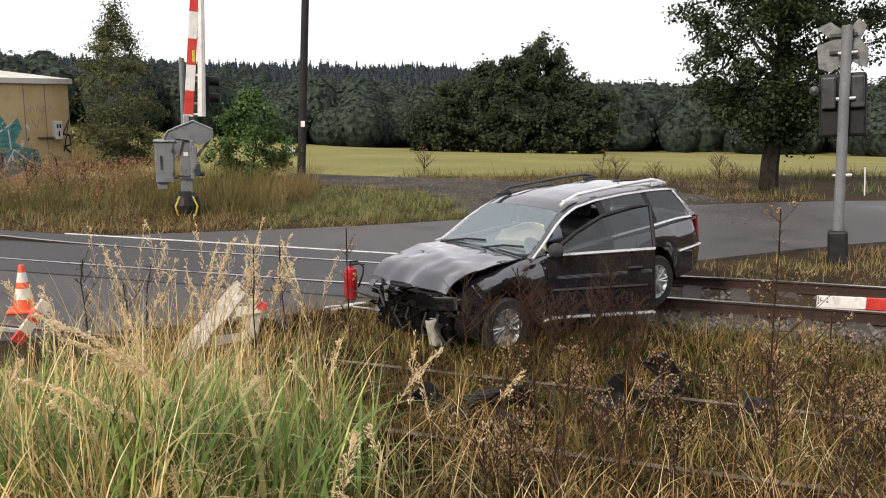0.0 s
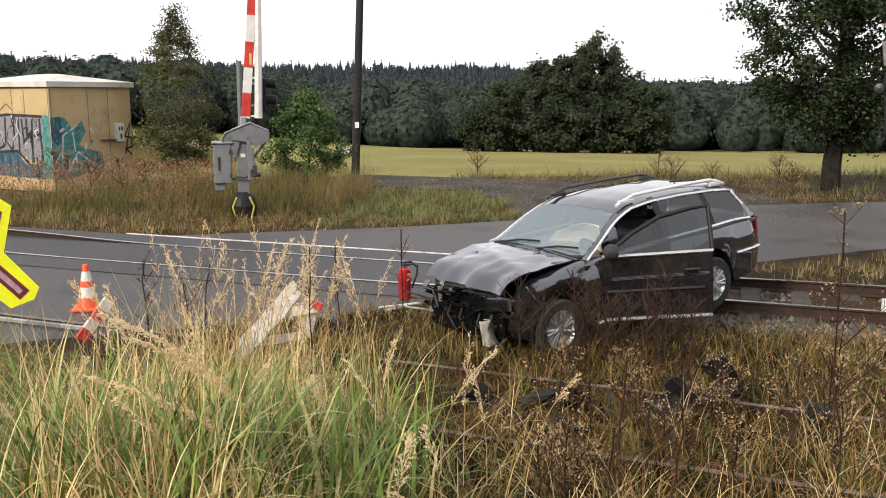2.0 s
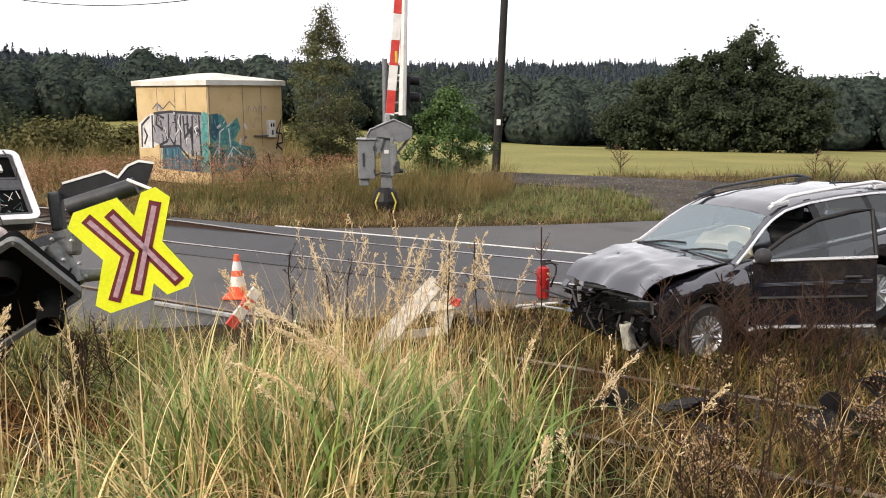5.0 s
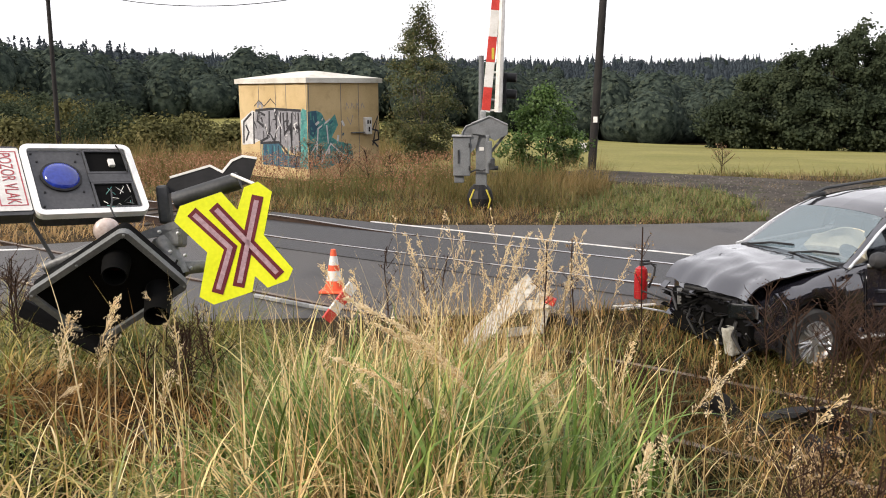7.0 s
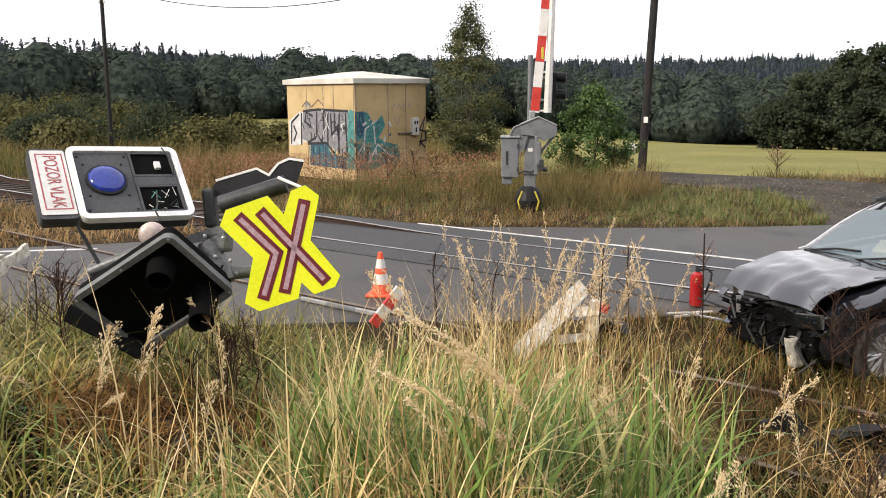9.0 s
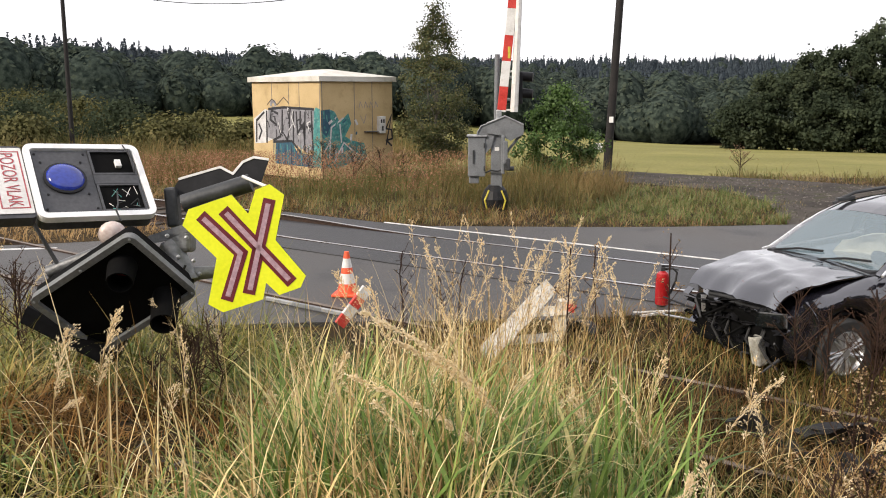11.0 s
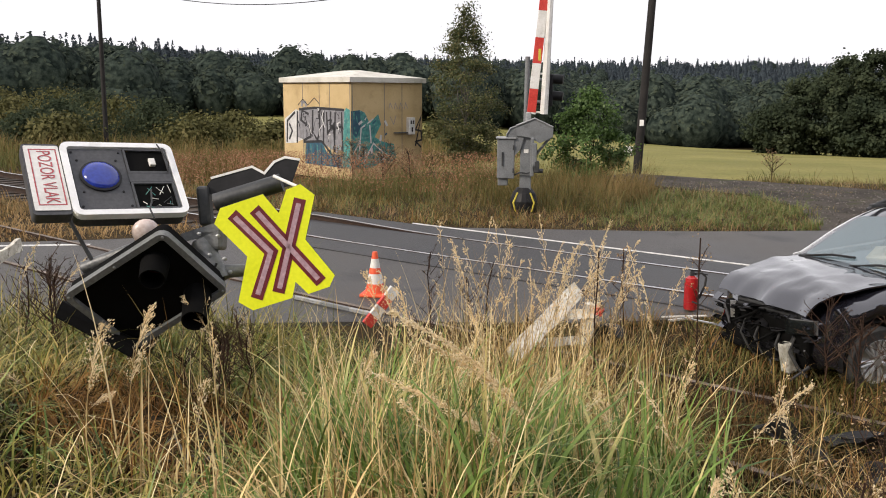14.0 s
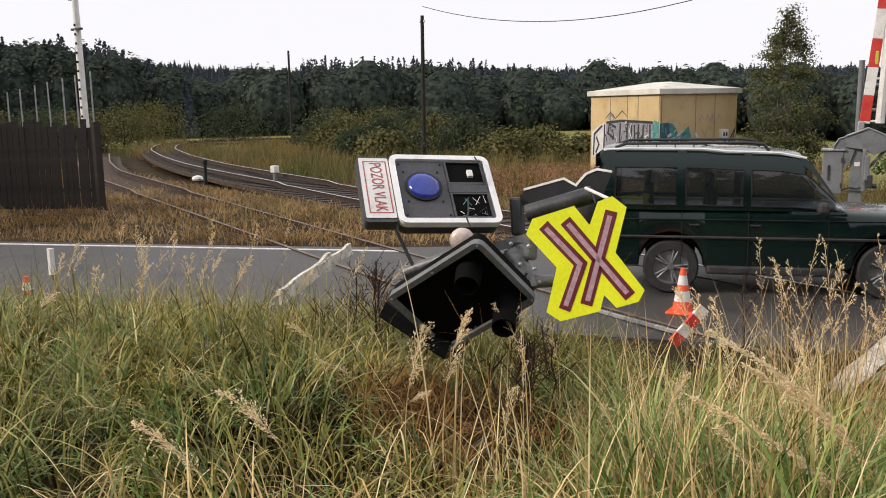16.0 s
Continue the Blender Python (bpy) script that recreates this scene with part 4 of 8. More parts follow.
    tuft("bed_grass", "matted tan dead grass over the bed of the siding", x, y, 0.10, 0.30, 0.018, 0.7, 1.1, DRYTRACK, 3, cell=0.6)
    x, y = clumped(-1, 34, 24.5, 36, 24000, 40, 0.4, lambda a, b: far(a, b) & (np.abs(b - 28.8 - 0.10 * np.maximum(a, 0)) < 1.6))
    tuft("field_fringe", "unmown green and brown grass along the field's edge", x, y, 0.15, 0.6, 0.018, 0.5, 0.9, FRINGE, 3)
    x, y = clumped(2.2, 16, 8.0, 16.5, 16000, 24, 0.25, lambda a, b: (plan(a, b)[1] > 0.2) & (plan(a, b)[3] > 1.95))
    tuft("signal_grass", "short brown and green grass between road and track", x, y, 0.1, 0.28, 0.012, 0.4, 1.0, VERGE, 3)


# ---- woods and trees ----
def leaf_quads(centres, size, rng, out=None, loose=0.55):
    """Pointed leaves or sprays; with `out` they lie roughly square to that direction, as on the skin of a crown."""
    n = len(centres)
    nrm = rng.normal(size=(n, 3))
    if out is not None:
        nrm = out + nrm * loose
    a = np.cross(nrm, rng.normal(size=(n, 3)))
    a /= np.linalg.norm(a, axis=1)[:, None]
    b = np.cross(nrm, a)
    b /= np.linalg.norm(b, axis=1)[:, None]
    s = (rng.uniform(0.6, 1.4, n) * size)[:, None]
    a, b = a * s, b * s * 0.7
    return np.stack([centres - a, centres - b, centres + a, centres + b], 1).reshape(-1, 3)


def far_wood():
    rng = np.random.default_rng(5)
    pine, broad, pine_hearts, broad_hearts = [], [], [], []

    def heart(pile, base, h, w, point, k, rows):
        """The dense inner mass of a crown, lumpy, narrowing to a tip by `point`."""
        v, a = np.linspace(0.02, 0.99, rows + 1), np.arange(8) * np.pi / 4
        V, A = np.meshgrid(v, a, indexing="ij")
        prof = (1 - point) * np.sqrt(np.maximum(0, 1 - (2 * V - 1) ** 2)) + point * (1 - V) ** 0.6
        rad = w * prof * (1 + 0.10 * np.sin(3 * A + k) * np.cos(7 * V + k))
        pile.append(np.stack([base[0] + rad * np.cos(A), base[1] + rad * np.sin(A), base[2] - 0.14 * (1 - point) * h + 1.14 * h * V if point < 0.5 else base[2] + h * V], -1).reshape(-1, 3))

    def hearts(name, pile, rows, material, label):
        i = np.arange(rows)[:, None] * 8
        j = np.arange(8)[None]
        q = np.stack([i + j, i + (j + 1) % 8, i + 8 + (j + 1) % 8, i + 8 + j], -1).reshape(-1, 4)
        f = (np.arange(len(pile)) * 8 * (rows + 1))[:, None, None] + q[None]
        co, idx = np.concatenate(pile), f.reshape(-1)
        me = bpy.data.meshes.new(name)
        me.vertices.add(len(co))
        me.vertices.foreach_set("co", co.astype(np.float32).ravel())
        me.loops.add(len(idx))
        me.loops.foreach_set("vertex_index", idx.astype(np.int32))
        me.polygons.add(len(idx) // 4)
        me.polygons.foreach_set("loop_start", np.arange(len(idx) // 4, dtype=np.int32) * 4)
        me.materials.append(material)
        me.update(calc_edges=True)
        me.polygons.foreach_set("use_smooth", [True] * len(me.polygons))
        tagged(new(name, me), label, "forest", kind="stuff")

    def conifer_at(base, h, w, m, leaf):
        t = rng.uniform(0.1, 1, m)
        ang = rng.uniform(0, 2 * np.pi, m)
        rad = w * (1 - t) ** 0.6 * rng.uniform(0.6, 1.1, m) * (0.8 + 0.2 * np.sin(t * 23))
        c = base + np.stack([np.cos(ang) * rad, np.sin(ang) * rad, t * h], 1)
        out = np.stack([np.cos(ang), np.sin(ang), 0.55 + 0 * ang], 1)
        pine.append(leaf_quads(c, leaf, rng, out, 0.3))
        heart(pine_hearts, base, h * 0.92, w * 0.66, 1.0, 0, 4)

    def broadleaf_at(base, h, w, m, leaf, k):
        d = rng.normal(size=(m, 3))
        d /= np.linalg.norm(d, axis=1)[:, None]
        d[:, 2] = np.where(d[:, 2] < -0.5, -d[:, 2], d[:, 2])
        lump = 1 + 0.1 * np.sin(d[:, 0] * 5 + k) * np.cos(d[:, 2] * 6 + 2 * k) + 0.06 * np.sin(d[:, 1] * 11 + k)
        c = base + d * np.array([w, w, h * 0.5]) * (rng.uniform(0.72, 0.98, m) * lump)[:, None] + np.array([0, 0, h * 0.5])
        broad.append(leaf_quads(c, leaf, rng, d + np.array([0, 0, 0.35]), 0.32))
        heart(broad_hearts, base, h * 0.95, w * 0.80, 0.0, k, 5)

    n = 4900
    az = np.radians(rng.uniform(-31, 72, n))
    r = np.where(rng.uniform(0, 1, n) < 0.2, rng.uniform(126, 215, n), 290 + 610 * rng.uniform(0, 1, n) ** 0.75)
    x, y = -np.sin(az) * r, np.cos(az) * r
    z = height(x, y)
    conifer = rng.uniform(0, 1, n) < np.clip((r - 330) / 220, 0.0, 0.9)
    for i in range(n):
        base = np.array([x[i], y[i], z[i]])
        if conifer[i]:
            tall = rng.uniform()
            h, w = (rng.uniform(7.5, 11) if tall < 0.9 else rng.uniform(11, 14.5)), rng.uniform(2.6, 4.2)
            conifer_at(base, h, w, 26, 0.6)
        else:
            broadleaf_at(base, rng.uniform(4, 11), rng.uniform(3.0, 6.0), 270 if r[i] < 260 else 50, 0.34 if r[i] < 260 else 0.6, i)
    # the nearer mixed wood that closes the view behind the tracks, and the pines behind the hut
    for i in range(230):
        a, q = np.radians(rng.uniform(57.0, 74.0)), rng.uniform(120, 185)
        p = np.array([-np.sin(a) * q, np.cos(a) * q, 0.0])
        p[2] = float(height(p[0], p[1]))
        top = 2.6 + q * math.tan(math.radians(np.interp(math.degrees(a), [57, 59.5, 61, 64, 67, 74], [2.4, 3.3, 3.9, 4.2, 4.3, 4.4]) * rng.uniform(0.72, 1.04)))
        h = max(4.0, top - p[2])
        if rng.uniform() < 0.42:
            conifer_at(p, h * 1.04, rng.uniform(1.7, 2.6), 170, 0.3)
        else:
            broadleaf_at(p, h, rng.uniform(2.2, 3.6), 330, 0.27, i)
    for i in range(190):
        a, q = np.radians(rng.uniform(34.0, 51.0)), rng.uniform(230, 330)
        p = np.array([-np.sin(a) * q, np.cos(a) * q, 0.0])
        p[2] = float(height(p[0], p[1]))
        h = max(5.0, 2.6 + q * math.tan(math.radians(np.interp(math.degrees(a), [34, 40, 50, 51], [2.2, 3.0, 3.2, 2.0]) * rng.uniform(0.7, 1.06))) - p[2])
        conifer_at(p, h, rng.uniform(2.0, 3.2), 110, 0.42)
    # Unseen trees behind the camera, added to block low sky from car reflections.
    back = []
    for i in range(260):
        a, r = np.radians(rng.uniform(95, 265)), rng.uniform(34, 60)
        h, w, m = rng.uniform(11, 17), rng.uniform(3.0, 5.0), 110
        d = rng.normal(size=(m, 3))
        d /= np.linalg.norm(d, axis=1)[:, None]
        base = np.array([-np.sin(a) * r, np.cos(a) * r, 0.5])
        back.append(leaf_quads(base + d * np.array([w, w, h * 0.5]) * rng.uniform(0.6, 1.0, m)[:, None] + np.array([0, 0, h * 0.5]), 0.9, rng))
    k = np.concatenate(back)
    tagged(new("unseen_reflection_wood", quads_mesh("unseen_reflection_wood", k, len(k) // 4, LEAFTHICK)), "unseen broadleaf wood added behind the camera to darken reflections", "forest", kind="stuff")
    hearts("conifer_crowns", pine_hearts, 4, PINEHEART, "inner crowns of a distant conifer forest, coloured with needle shade")
    hearts("broadleaf_crowns", broad_hearts, 5, HEART, "inner crowns of a broadleaf wood, coloured dark as leaf shade")
    p, b = np.concatenate(pine), np.concatenate(broad)
    tagged(new("conifer_wood", quads_mesh("conifer_wood", p, len(p) // 4, LEAFPINE)), "conifer forest on the distant hills, haze put into its blue-grey colour", "forest", kind="stuff")
    tagged(new("broadleaf_wood", quads_mesh("broadleaf_wood", b, len(b) // 4, LEAFFAR)), "dense broadleaf wood beyond the field, haze put into its green", "forest", kind="stuff")


def limb_mesh(bm, a, b, r0, r1, rng, segs=4, wob=0.06):
    p = Vector(a)
    d = (Vector(b) - p) / segs
    prev = r0
    for k in range(segs):
        q = Vector(a) + d * (k + 1) + Vector(rng.normal(0, wob, 3)) * d.length
        nr = r0 + (r1 - r0) * (k + 1) / segs
        rod(bm, p, q, prev, nr, 7, False)
        p, prev = q, nr


def tree(name, label, x, y, h, w, crown_from, trunk_r, bark, leaf, nleaf, size, seed, lobes=14, lean=(0, 0), z=None, narrow=1.0):
    rng = np.random.default_rng(seed)
    z = float(height(x, y)) if z is None else z
    t = thing(name, label, "tree" if "bush" not in name and "shrub" not in name else "bush", at=pose(x, y, z))
    bm = bmesh.new()
    top = Vector((lean[0], lean[1], h * 0.8))
    limb_mesh(bm, (0, 0, -0.2), top, trunk_r, trunk_r * 0.2, rng, 7, 0.04)
    centres = []
    for k in range(lobes):
        f = (k + 0.5) / lobes
        zc = h * (crown_from + (0.97 - crown_from) * f)
        prof = math.sin(math.pi * min(1, (f * 0.92 + 0.12))) ** narrow
        ang = k * 2.4 + rng.uniform(-0.5, 0.5)
        rad = w * 0.62 * prof * rng.uniform(0.45, 1.0)
        c = np.array([math.cos(ang) * rad + lean[0] * f, math.sin(ang) * rad + lean[1] * f, zc])
        centres.append((c, w * (0.2 + 0.28 * prof) * rng.uniform(0.7, 1.1)))
        s = max(0.12, min(0.8, (zc - 0.25 * w) / (h * 0.8)))
        limb_mesh(bm, top * s, c, trunk_r * 0.42, trunk_r * 0.06, rng, 3, 0.15)
    part("trunk", bm, bark, t)
    pts, outs = [], []
    share = nleaf // lobes
    for c, rr in centres:
        d = rng.normal(size=(share, 3))
        d /= np.linalg.norm(d, axis=1)[:, None]
        rad = rr * rng.uniform(0.05, 1, share) ** 0.5 * (1 + 0.12 * rng.normal(size=share).clip(-2, 2))
        pts.append(c + d * rad[:, None] * np.array([1, 1, 0.85]))
        outs.append(d + np.array([0, 0, 0.35]))
    co = leaf_quads(np.concatenate(pts), size, rng, np.concatenate(outs), 0.5)
    part("crown", quads_mesh("crown", co, len(co) // 4, leaf), leaf, t)
    return t


def branching_tree(name, label, x, y, h, spread, low, fork, trunk_r, bark, leaf, limbs, twigs, leaves, size, clump, seed, taper=0.0):
    """A tree of limbs and twigs: every twig ends in its own spray of leaves, with gaps of sky between the sprays."""
    rng = np.random.default_rng(seed)
    t = thing(name, label, "bush" if "bush" in name else "tree", at=pose(x, y, float(height(x, y))))
    bm = bmesh.new()
    limb_mesh(bm, (0, 0, -0.2), (0.03, 0, fork), trunk_r * 1.15, trunk_r * 0.85, rng, 3, 0.03)
    limb_mesh(bm, (0.03, 0, fork), (0.1, 0, h * 0.86), trunk_r * 0.75, trunk_r * 0.12, rng, 7, 0.10)
    zc, rz = (h + low) / 2, (h - low) / 2

    def wide(z):
        f = min(1.0, max(0.0, (z - low) / (h - low)))
        return spread * math.sqrt(max(0.05, 1 - ((z - zc) / rz) ** 2)) * (1 - taper * max(0.0, f - 0.35))

    mids = []
    for k in range(limbs):
        f = (k + 0.5) / limbs
        z = low + (h - low) * (0.12 + 0.74 * f)
        ang = k * 2.4 + rng.uniform(-0.4, 0.4)
        rad = wide(z) * rng.uniform(0.4, 0.62)
        e = Vector((math.cos(ang) * rad, math.sin(ang) * rad, z))
        root = Vector((0.05, 0, fork + max(0.0, (z - fork)) * 0.45))
        limb_mesh(bm, root, e, trunk_r * 0.33, trunk_r * 0.11, rng, 5, 0.14)
        mids.append((root, e))
    pts, outs = [], []
    for k in range(twigs):
        z = low + (h - low) * rng.uniform(0.0, 1.0)
        ang, rad = rng.uniform(0, 2 * np.pi), wide(z) * rng.uniform(0.02, 1.0) ** 0.5
        e = Vector((math.cos(ang) * rad, math.sin(ang) * rad, z + rng.normal(0, 0.12)))
        root, mid = min(mids, key=lambda q: (q[1] - e).length)
        limb_mesh(bm, root.lerp(mid, rng.uniform(0.7, 1.0)), e, trunk_r * 0.10, trunk_r * 0.025, rng, 3, 0.16)
        share = int(leaves * rng.uniform(0.4, 1.6) * (1 - 0.7 * taper * max(0.0, (z - low) / (h - low) - 0.4)))
        back = (mid - e).normalized() * clump
        c = np.array(e) + np.array(back) * rng.uniform(-0.3, 1.5, share)[:, None] + rng.normal(0, clump * 0.5, (share, 3)) * np.array([1, 1, 0.7])
        pts.append(c)
        d = c - np.array(e)
        outs.append(d / clump + np.array([math.cos(ang) * 0.4, math.sin(ang) * 0.4, 0.7]))
    part("trunk", bm, bark, t)
    co = leaf_quads(np.concatenate(pts), size, rng, np.concatenate(outs), 0.7)
    part("crown", quads_mesh("crown", co, len(co) // 4, leaf), leaf, t)
    return t


def trees():
    branching_tree("birch_tree", "slender young tree with sparse yellowing small leaves", -10.5, 28.4, 5.5, 1.5, 0.35, 0.35, 0.06, BIRCHBARK, LEAFBIRCH, 18, 165, 140, 0.036, 0.26, 3, 0.75)
    branching_tree("roadside_tree", "large dark broadleaf tree with an open crown beside the road", 9.4, 25.3, 8.6, 3.1, 1.5, 2.3, 0.25, BARK, LEAFDARK, 15, 330, 210, 0.052, 0.40, 4)
    branching_tree("verge_bush", "fresh green leafy bush behind the barrier", -5.8, 26.6, 2.75, 1.75, 0.1, 0.12, 0.05, BARK, LEAFBUSH, 16, 120, 110, 0.046, 0.22, 6, 0.9)
    for k, (x, y, h, w) in enumerate([(-1.5, 89, 4.6, 3.0), (1.5, 90, 7.2, 3.6), (4.6, 91, 9.2, 3.8), (7.4, 89, 9.6, 3.4), (9.7, 90, 11.8, 3.0), (12.0, 91, 8.8, 3.6), (14.6, 89, 6.8, 3.4), (6.0, 87, 5.5, 3.4), (11.0, 87, 5.0, 3.2)]):
        branching_tree("field_tree", "dark broadleaf tree in a thicket amid the hay field", x, y, h, w * 1.1, 0.1, 0.8, 0.16, BARK, LEAFTHICK, 10, 110, 100, 0.15, 0.62, 50 + k)
    spots = [(-34, 41, 3.6, 4), (-41, 46, 3.8, 4), (-30, 43, 3.0, 3), (-47, 50, 4.2, 5), (-25, 45, 2.4, 3), (-52, 47, 4.0, 5), (-38, 36, 2.6, 3), (-20, 50, 2.4, 3.5), (-60, 60, 5, 6), (-70, 50, 6, 6), (-72, 40, 6, 6), (-66, 33, 5, 5), (-58, 26, 4.5, 5), (-62, 20, 6, 6), (-33, 33, 2.6, 3.4), (-38, 38, 3.4, 4), (-44, 40, 3.4, 4), (-28, 37, 2.6, 3.4), (-49, 43, 3.6, 4.5), (-24, 38, 2.2, 3), (-70, 28, 5, 5), (-78, 36, 6, 6), (-84, 50, 7, 7), (-80, 24, 7, 6), (-90, 30, 8, 7)]
    for k, (x, y, h, w) in enumerate(spots):
        tree("scrub_bush", "rounded olive-green scrub bush beyond the track", x, y, h * (0.72 if x > -55 else 0.55), w * 0.8, 0.05, 0.07, BARK, LEAFOLIVE if k % 3 else LEAFTHICK, 3800, 0.1, 30 + k, 26, narrow=0.5)


def ballast_stones():
    """Loose grey stones along the near shoulder of the through track."""
    rng = np.random.default_rng(9)
    n = 5200
    x = rng.uniform(1.0, 11, n)
    off = np.concatenate([rng.normal(-0.75, 0.32, n // 2), rng.uniform(-0.6, 2.2, n - n // 2)])
    y = main_y(x) + off * 1.04
    s = rng.uniform(0.018, 0.042, n)
    base = np.array([(1, 0, -0.4), (-0.5, 0.87, -0.4), (-0.5, -0.87, -0.4), (0.2, 0.1, 0.7)])
    co = base[None] * s[:, None, None] * rng.uniform(0.6, 1.4, (n, 4, 3))
    co += np.stack([x, y, np.full(n, 0.0)], 1)[:, None]
    fa = np.array([(0, 1, 3), (1, 2, 3), (2, 0, 3)])
    f = (np.arange(n) * 4)[:, None, None] + fa[None]
    tagged(new("ballast_stones", mesh_of("ballast_stones", co.reshape(-1, 3).tolist(), f.reshape(-1, 3).tolist(), STONE)), "loose grey ballast stones along the track", "ballast", kind="stuff")


def gravel_stones():
    rng = np.random.default_rng(19)
    n = 2600
    y = rng.uniform(17.8, 27.5, n)
    lo, hi = np.interp(y, [17.4, 20.0, 22.2, 24.2, 26.6], [0.6, 0.3, 0.1, -1.2, -6.0]), np.interp(y, [20.6, 23.4, 25.6, 27.4, 29.0], [7.5, 7.0, 5.0, 1.0, -5.0])
    x = lo + (hi - lo) * rng.uniform(0.02, 0.98, n)
    s = rng.uniform(0.012, 0.034, n)
    base = np.array([(1, 0, -0.4), (-0.5, 0.87, -0.4), (-0.5, -0.87, -0.4), (0.2, 0.1, 0.6)])
    co = base[None] * s[:, None, None] * rng.uniform(0.6, 1.4, (n, 4, 3)) + np.stack([x, y, np.full(n, 0.025)], 1)[:, None]
    f = (np.arange(n) * 4)[:, None, None] + np.array([(0, 1, 3), (1, 2, 3), (2, 0, 3)])[None]
    tagged(new("gravel_stones", mesh_of("gravel_stones", co.reshape(-1, 3).tolist(), f.reshape(-1, 3).tolist(), STONE)), "loose stones on the gravel side track", "gravel", kind="stuff")


FRINGE = foliage("green_brown_fringe_grass", [(0.10, 0.125, 0.035), (0.15, 0.16, 0.055), (0.22, 0.17, 0.07), (0.07, 0.09, 0.028), (0.20, 0.21, 0.075)], 0.6, 0.25, 0.15, 0.6, 0.6)
DOCKSEED = foliage("reddish_dock_seed", [(0.24, 0.105, 0.062), (0.34, 0.17, 0.10), (0.44, 0.26, 0.16)], 0.8, 0.25)
STONE = foliage("grey_ballast_stone", [(0.05, 0.044, 0.038), (0.12, 0.11, 0.10), (0.22, 0.20, 0.18)], 0.9, 0.0)
bank_grass()
siding_grass()
verge_grass()
far_wood()
trees()
ballast_stones()
gravel_stones()


# ---- cars ----
def lerp_table(table, x, col):
    xs = [r[0] for r in table][::-1]
    return float(np.interp(x, xs, [r[col] for r in table][::-1]))


def patch(fn, u, v, thick=0.0, flip=False):
    """A bent sheet: fn(u, v) over the given lists, with a thickness along its normals."""
    bm = bmesh.new()
    g = [[bm.verts.new(fn(a, b)) for b in v] for a in u]
    for i in range(len(u) - 1):
        for j in range(len(v) - 1):
            q = (g[i][j], g[i + 1][j], g[i + 1][j + 1], g[i][j + 1])
            bm.faces.new(q[::-1] if flip else q)
    bmesh.ops.remove_doubles(bm, verts=bm.verts, dist=1e-4)
    if thick:
        bmesh.ops.recalc_face_normals(bm, faces=bm.faces)
        bmesh.ops.solidify(bm, geom=bm.faces, thickness=thick)
    return bm


def piped(points, r, n=6):
    """A round bar swept along a line of points."""
    p = [Vector(q) for q in points]
    bm = bmesh.new()
    rings = []
    side = None
    for i, q in enumerate(p):
        t = (p[min(i + 1, len(p) - 1)] - p[max(i - 1, 0)]).normalized()
        if side is None:
            side = t.orthogonal().normalized()
        side = (side - t * side.dot(t)).normalized()
        up = t.cross(side)
        rings.append([bm.verts.new(q + (side * math.cos(2 * math.pi * k / n) + up * math.sin(2 * math.pi * k / n)) * r) for k in range(n)])
    for a, b in zip(rings, rings[1:]):
        for k in range(n):
            bm.faces.new((a[k], a[(k + 1) % n], b[(k + 1) % n], b[k]))
    bm.faces.new(rings[0][::-1])
    bm.faces.new(rings[-1])
    return bm


def wheel(parent, x, y, r, width, spokes, rim_material, side):
    w = part("wheel", lathe([(r * 0.62, -width / 2), (r * 0.93, -width / 2), (r, -width * 0.36), (r, width * 0.36), (r * 0.93, width / 2), (r * 0.66, width / 2), (r * 0.64, width * 0.2), (r * 0.6, -width * 0.3)], 28), RUBBER, parent,
             "black rubber tyre on an alloy rim", smooth=True)
    w.matrix_basis = pose(x, y, r, -90 * side, 0, 0)
    bm = bmesh.new()
    for k in range(spokes):
        a = 2 * math.pi * k / spokes
        for da in (-0.13, 0.13):
            p = Vector((math.cos(a + da * 0.5) * r * 0.14, math.sin(a + da * 0.5) * r * 0.14, width * 0.36))
            q = Vector((math.cos(a + da) * r * 0.62, math.sin(a + da) * r * 0.62, width * 0.42))
            rod(bm, p, q, r * 0.055, r * 0.045, 6)
    rod(bm, (0, 0, width * 0.2), (0, 0, width * 0.43), r * 0.17, r * 0.13, 14)
    part("rim", bm, rim_material, w, "silver alloy rim with spokes", smooth=True)
    part("rim_lip", lathe([(r * 0.58, width * 0.2), (r * 0.66, width * 0.44), (r * 0.63, width * 0.46), (r * 0.57, width * 0.3)], 28), rim_material, w, smooth=True)
    part("brake_disc", lathe([(0.01, 0), (r * 0.55, 0), (r * 0.55, width * 0.08), (0.01, width * 0.08)], 20), DARKSTEEL, w)
    return w


def body_fn(table, axles, arch_r, arch_z, crown=0.03):
    def section(x):
        w, zb, zs = (lerp_table(table, x, c) for c in (1, 2, 3))
        for ax in axles:
            d = abs(x - ax)
            if d < arch_r:
                zb = max(zb, arch_z + math.sqrt(arch_r ** 2 - d * d))
        h = zs - zb
        return [(0, zb), (w * 0.82, zb), (w * 0.965, zb + min(0.05, h * 0.2)), (w, zb + h * 0.45), (w * 0.995, zb + h * 0.72), (w * 0.965, zs - min(0.05, h * 0.15)), (w * 0.9, zs), (w * 0.45, zs + crown), (0, zs + crown * 1.3)]
    return section


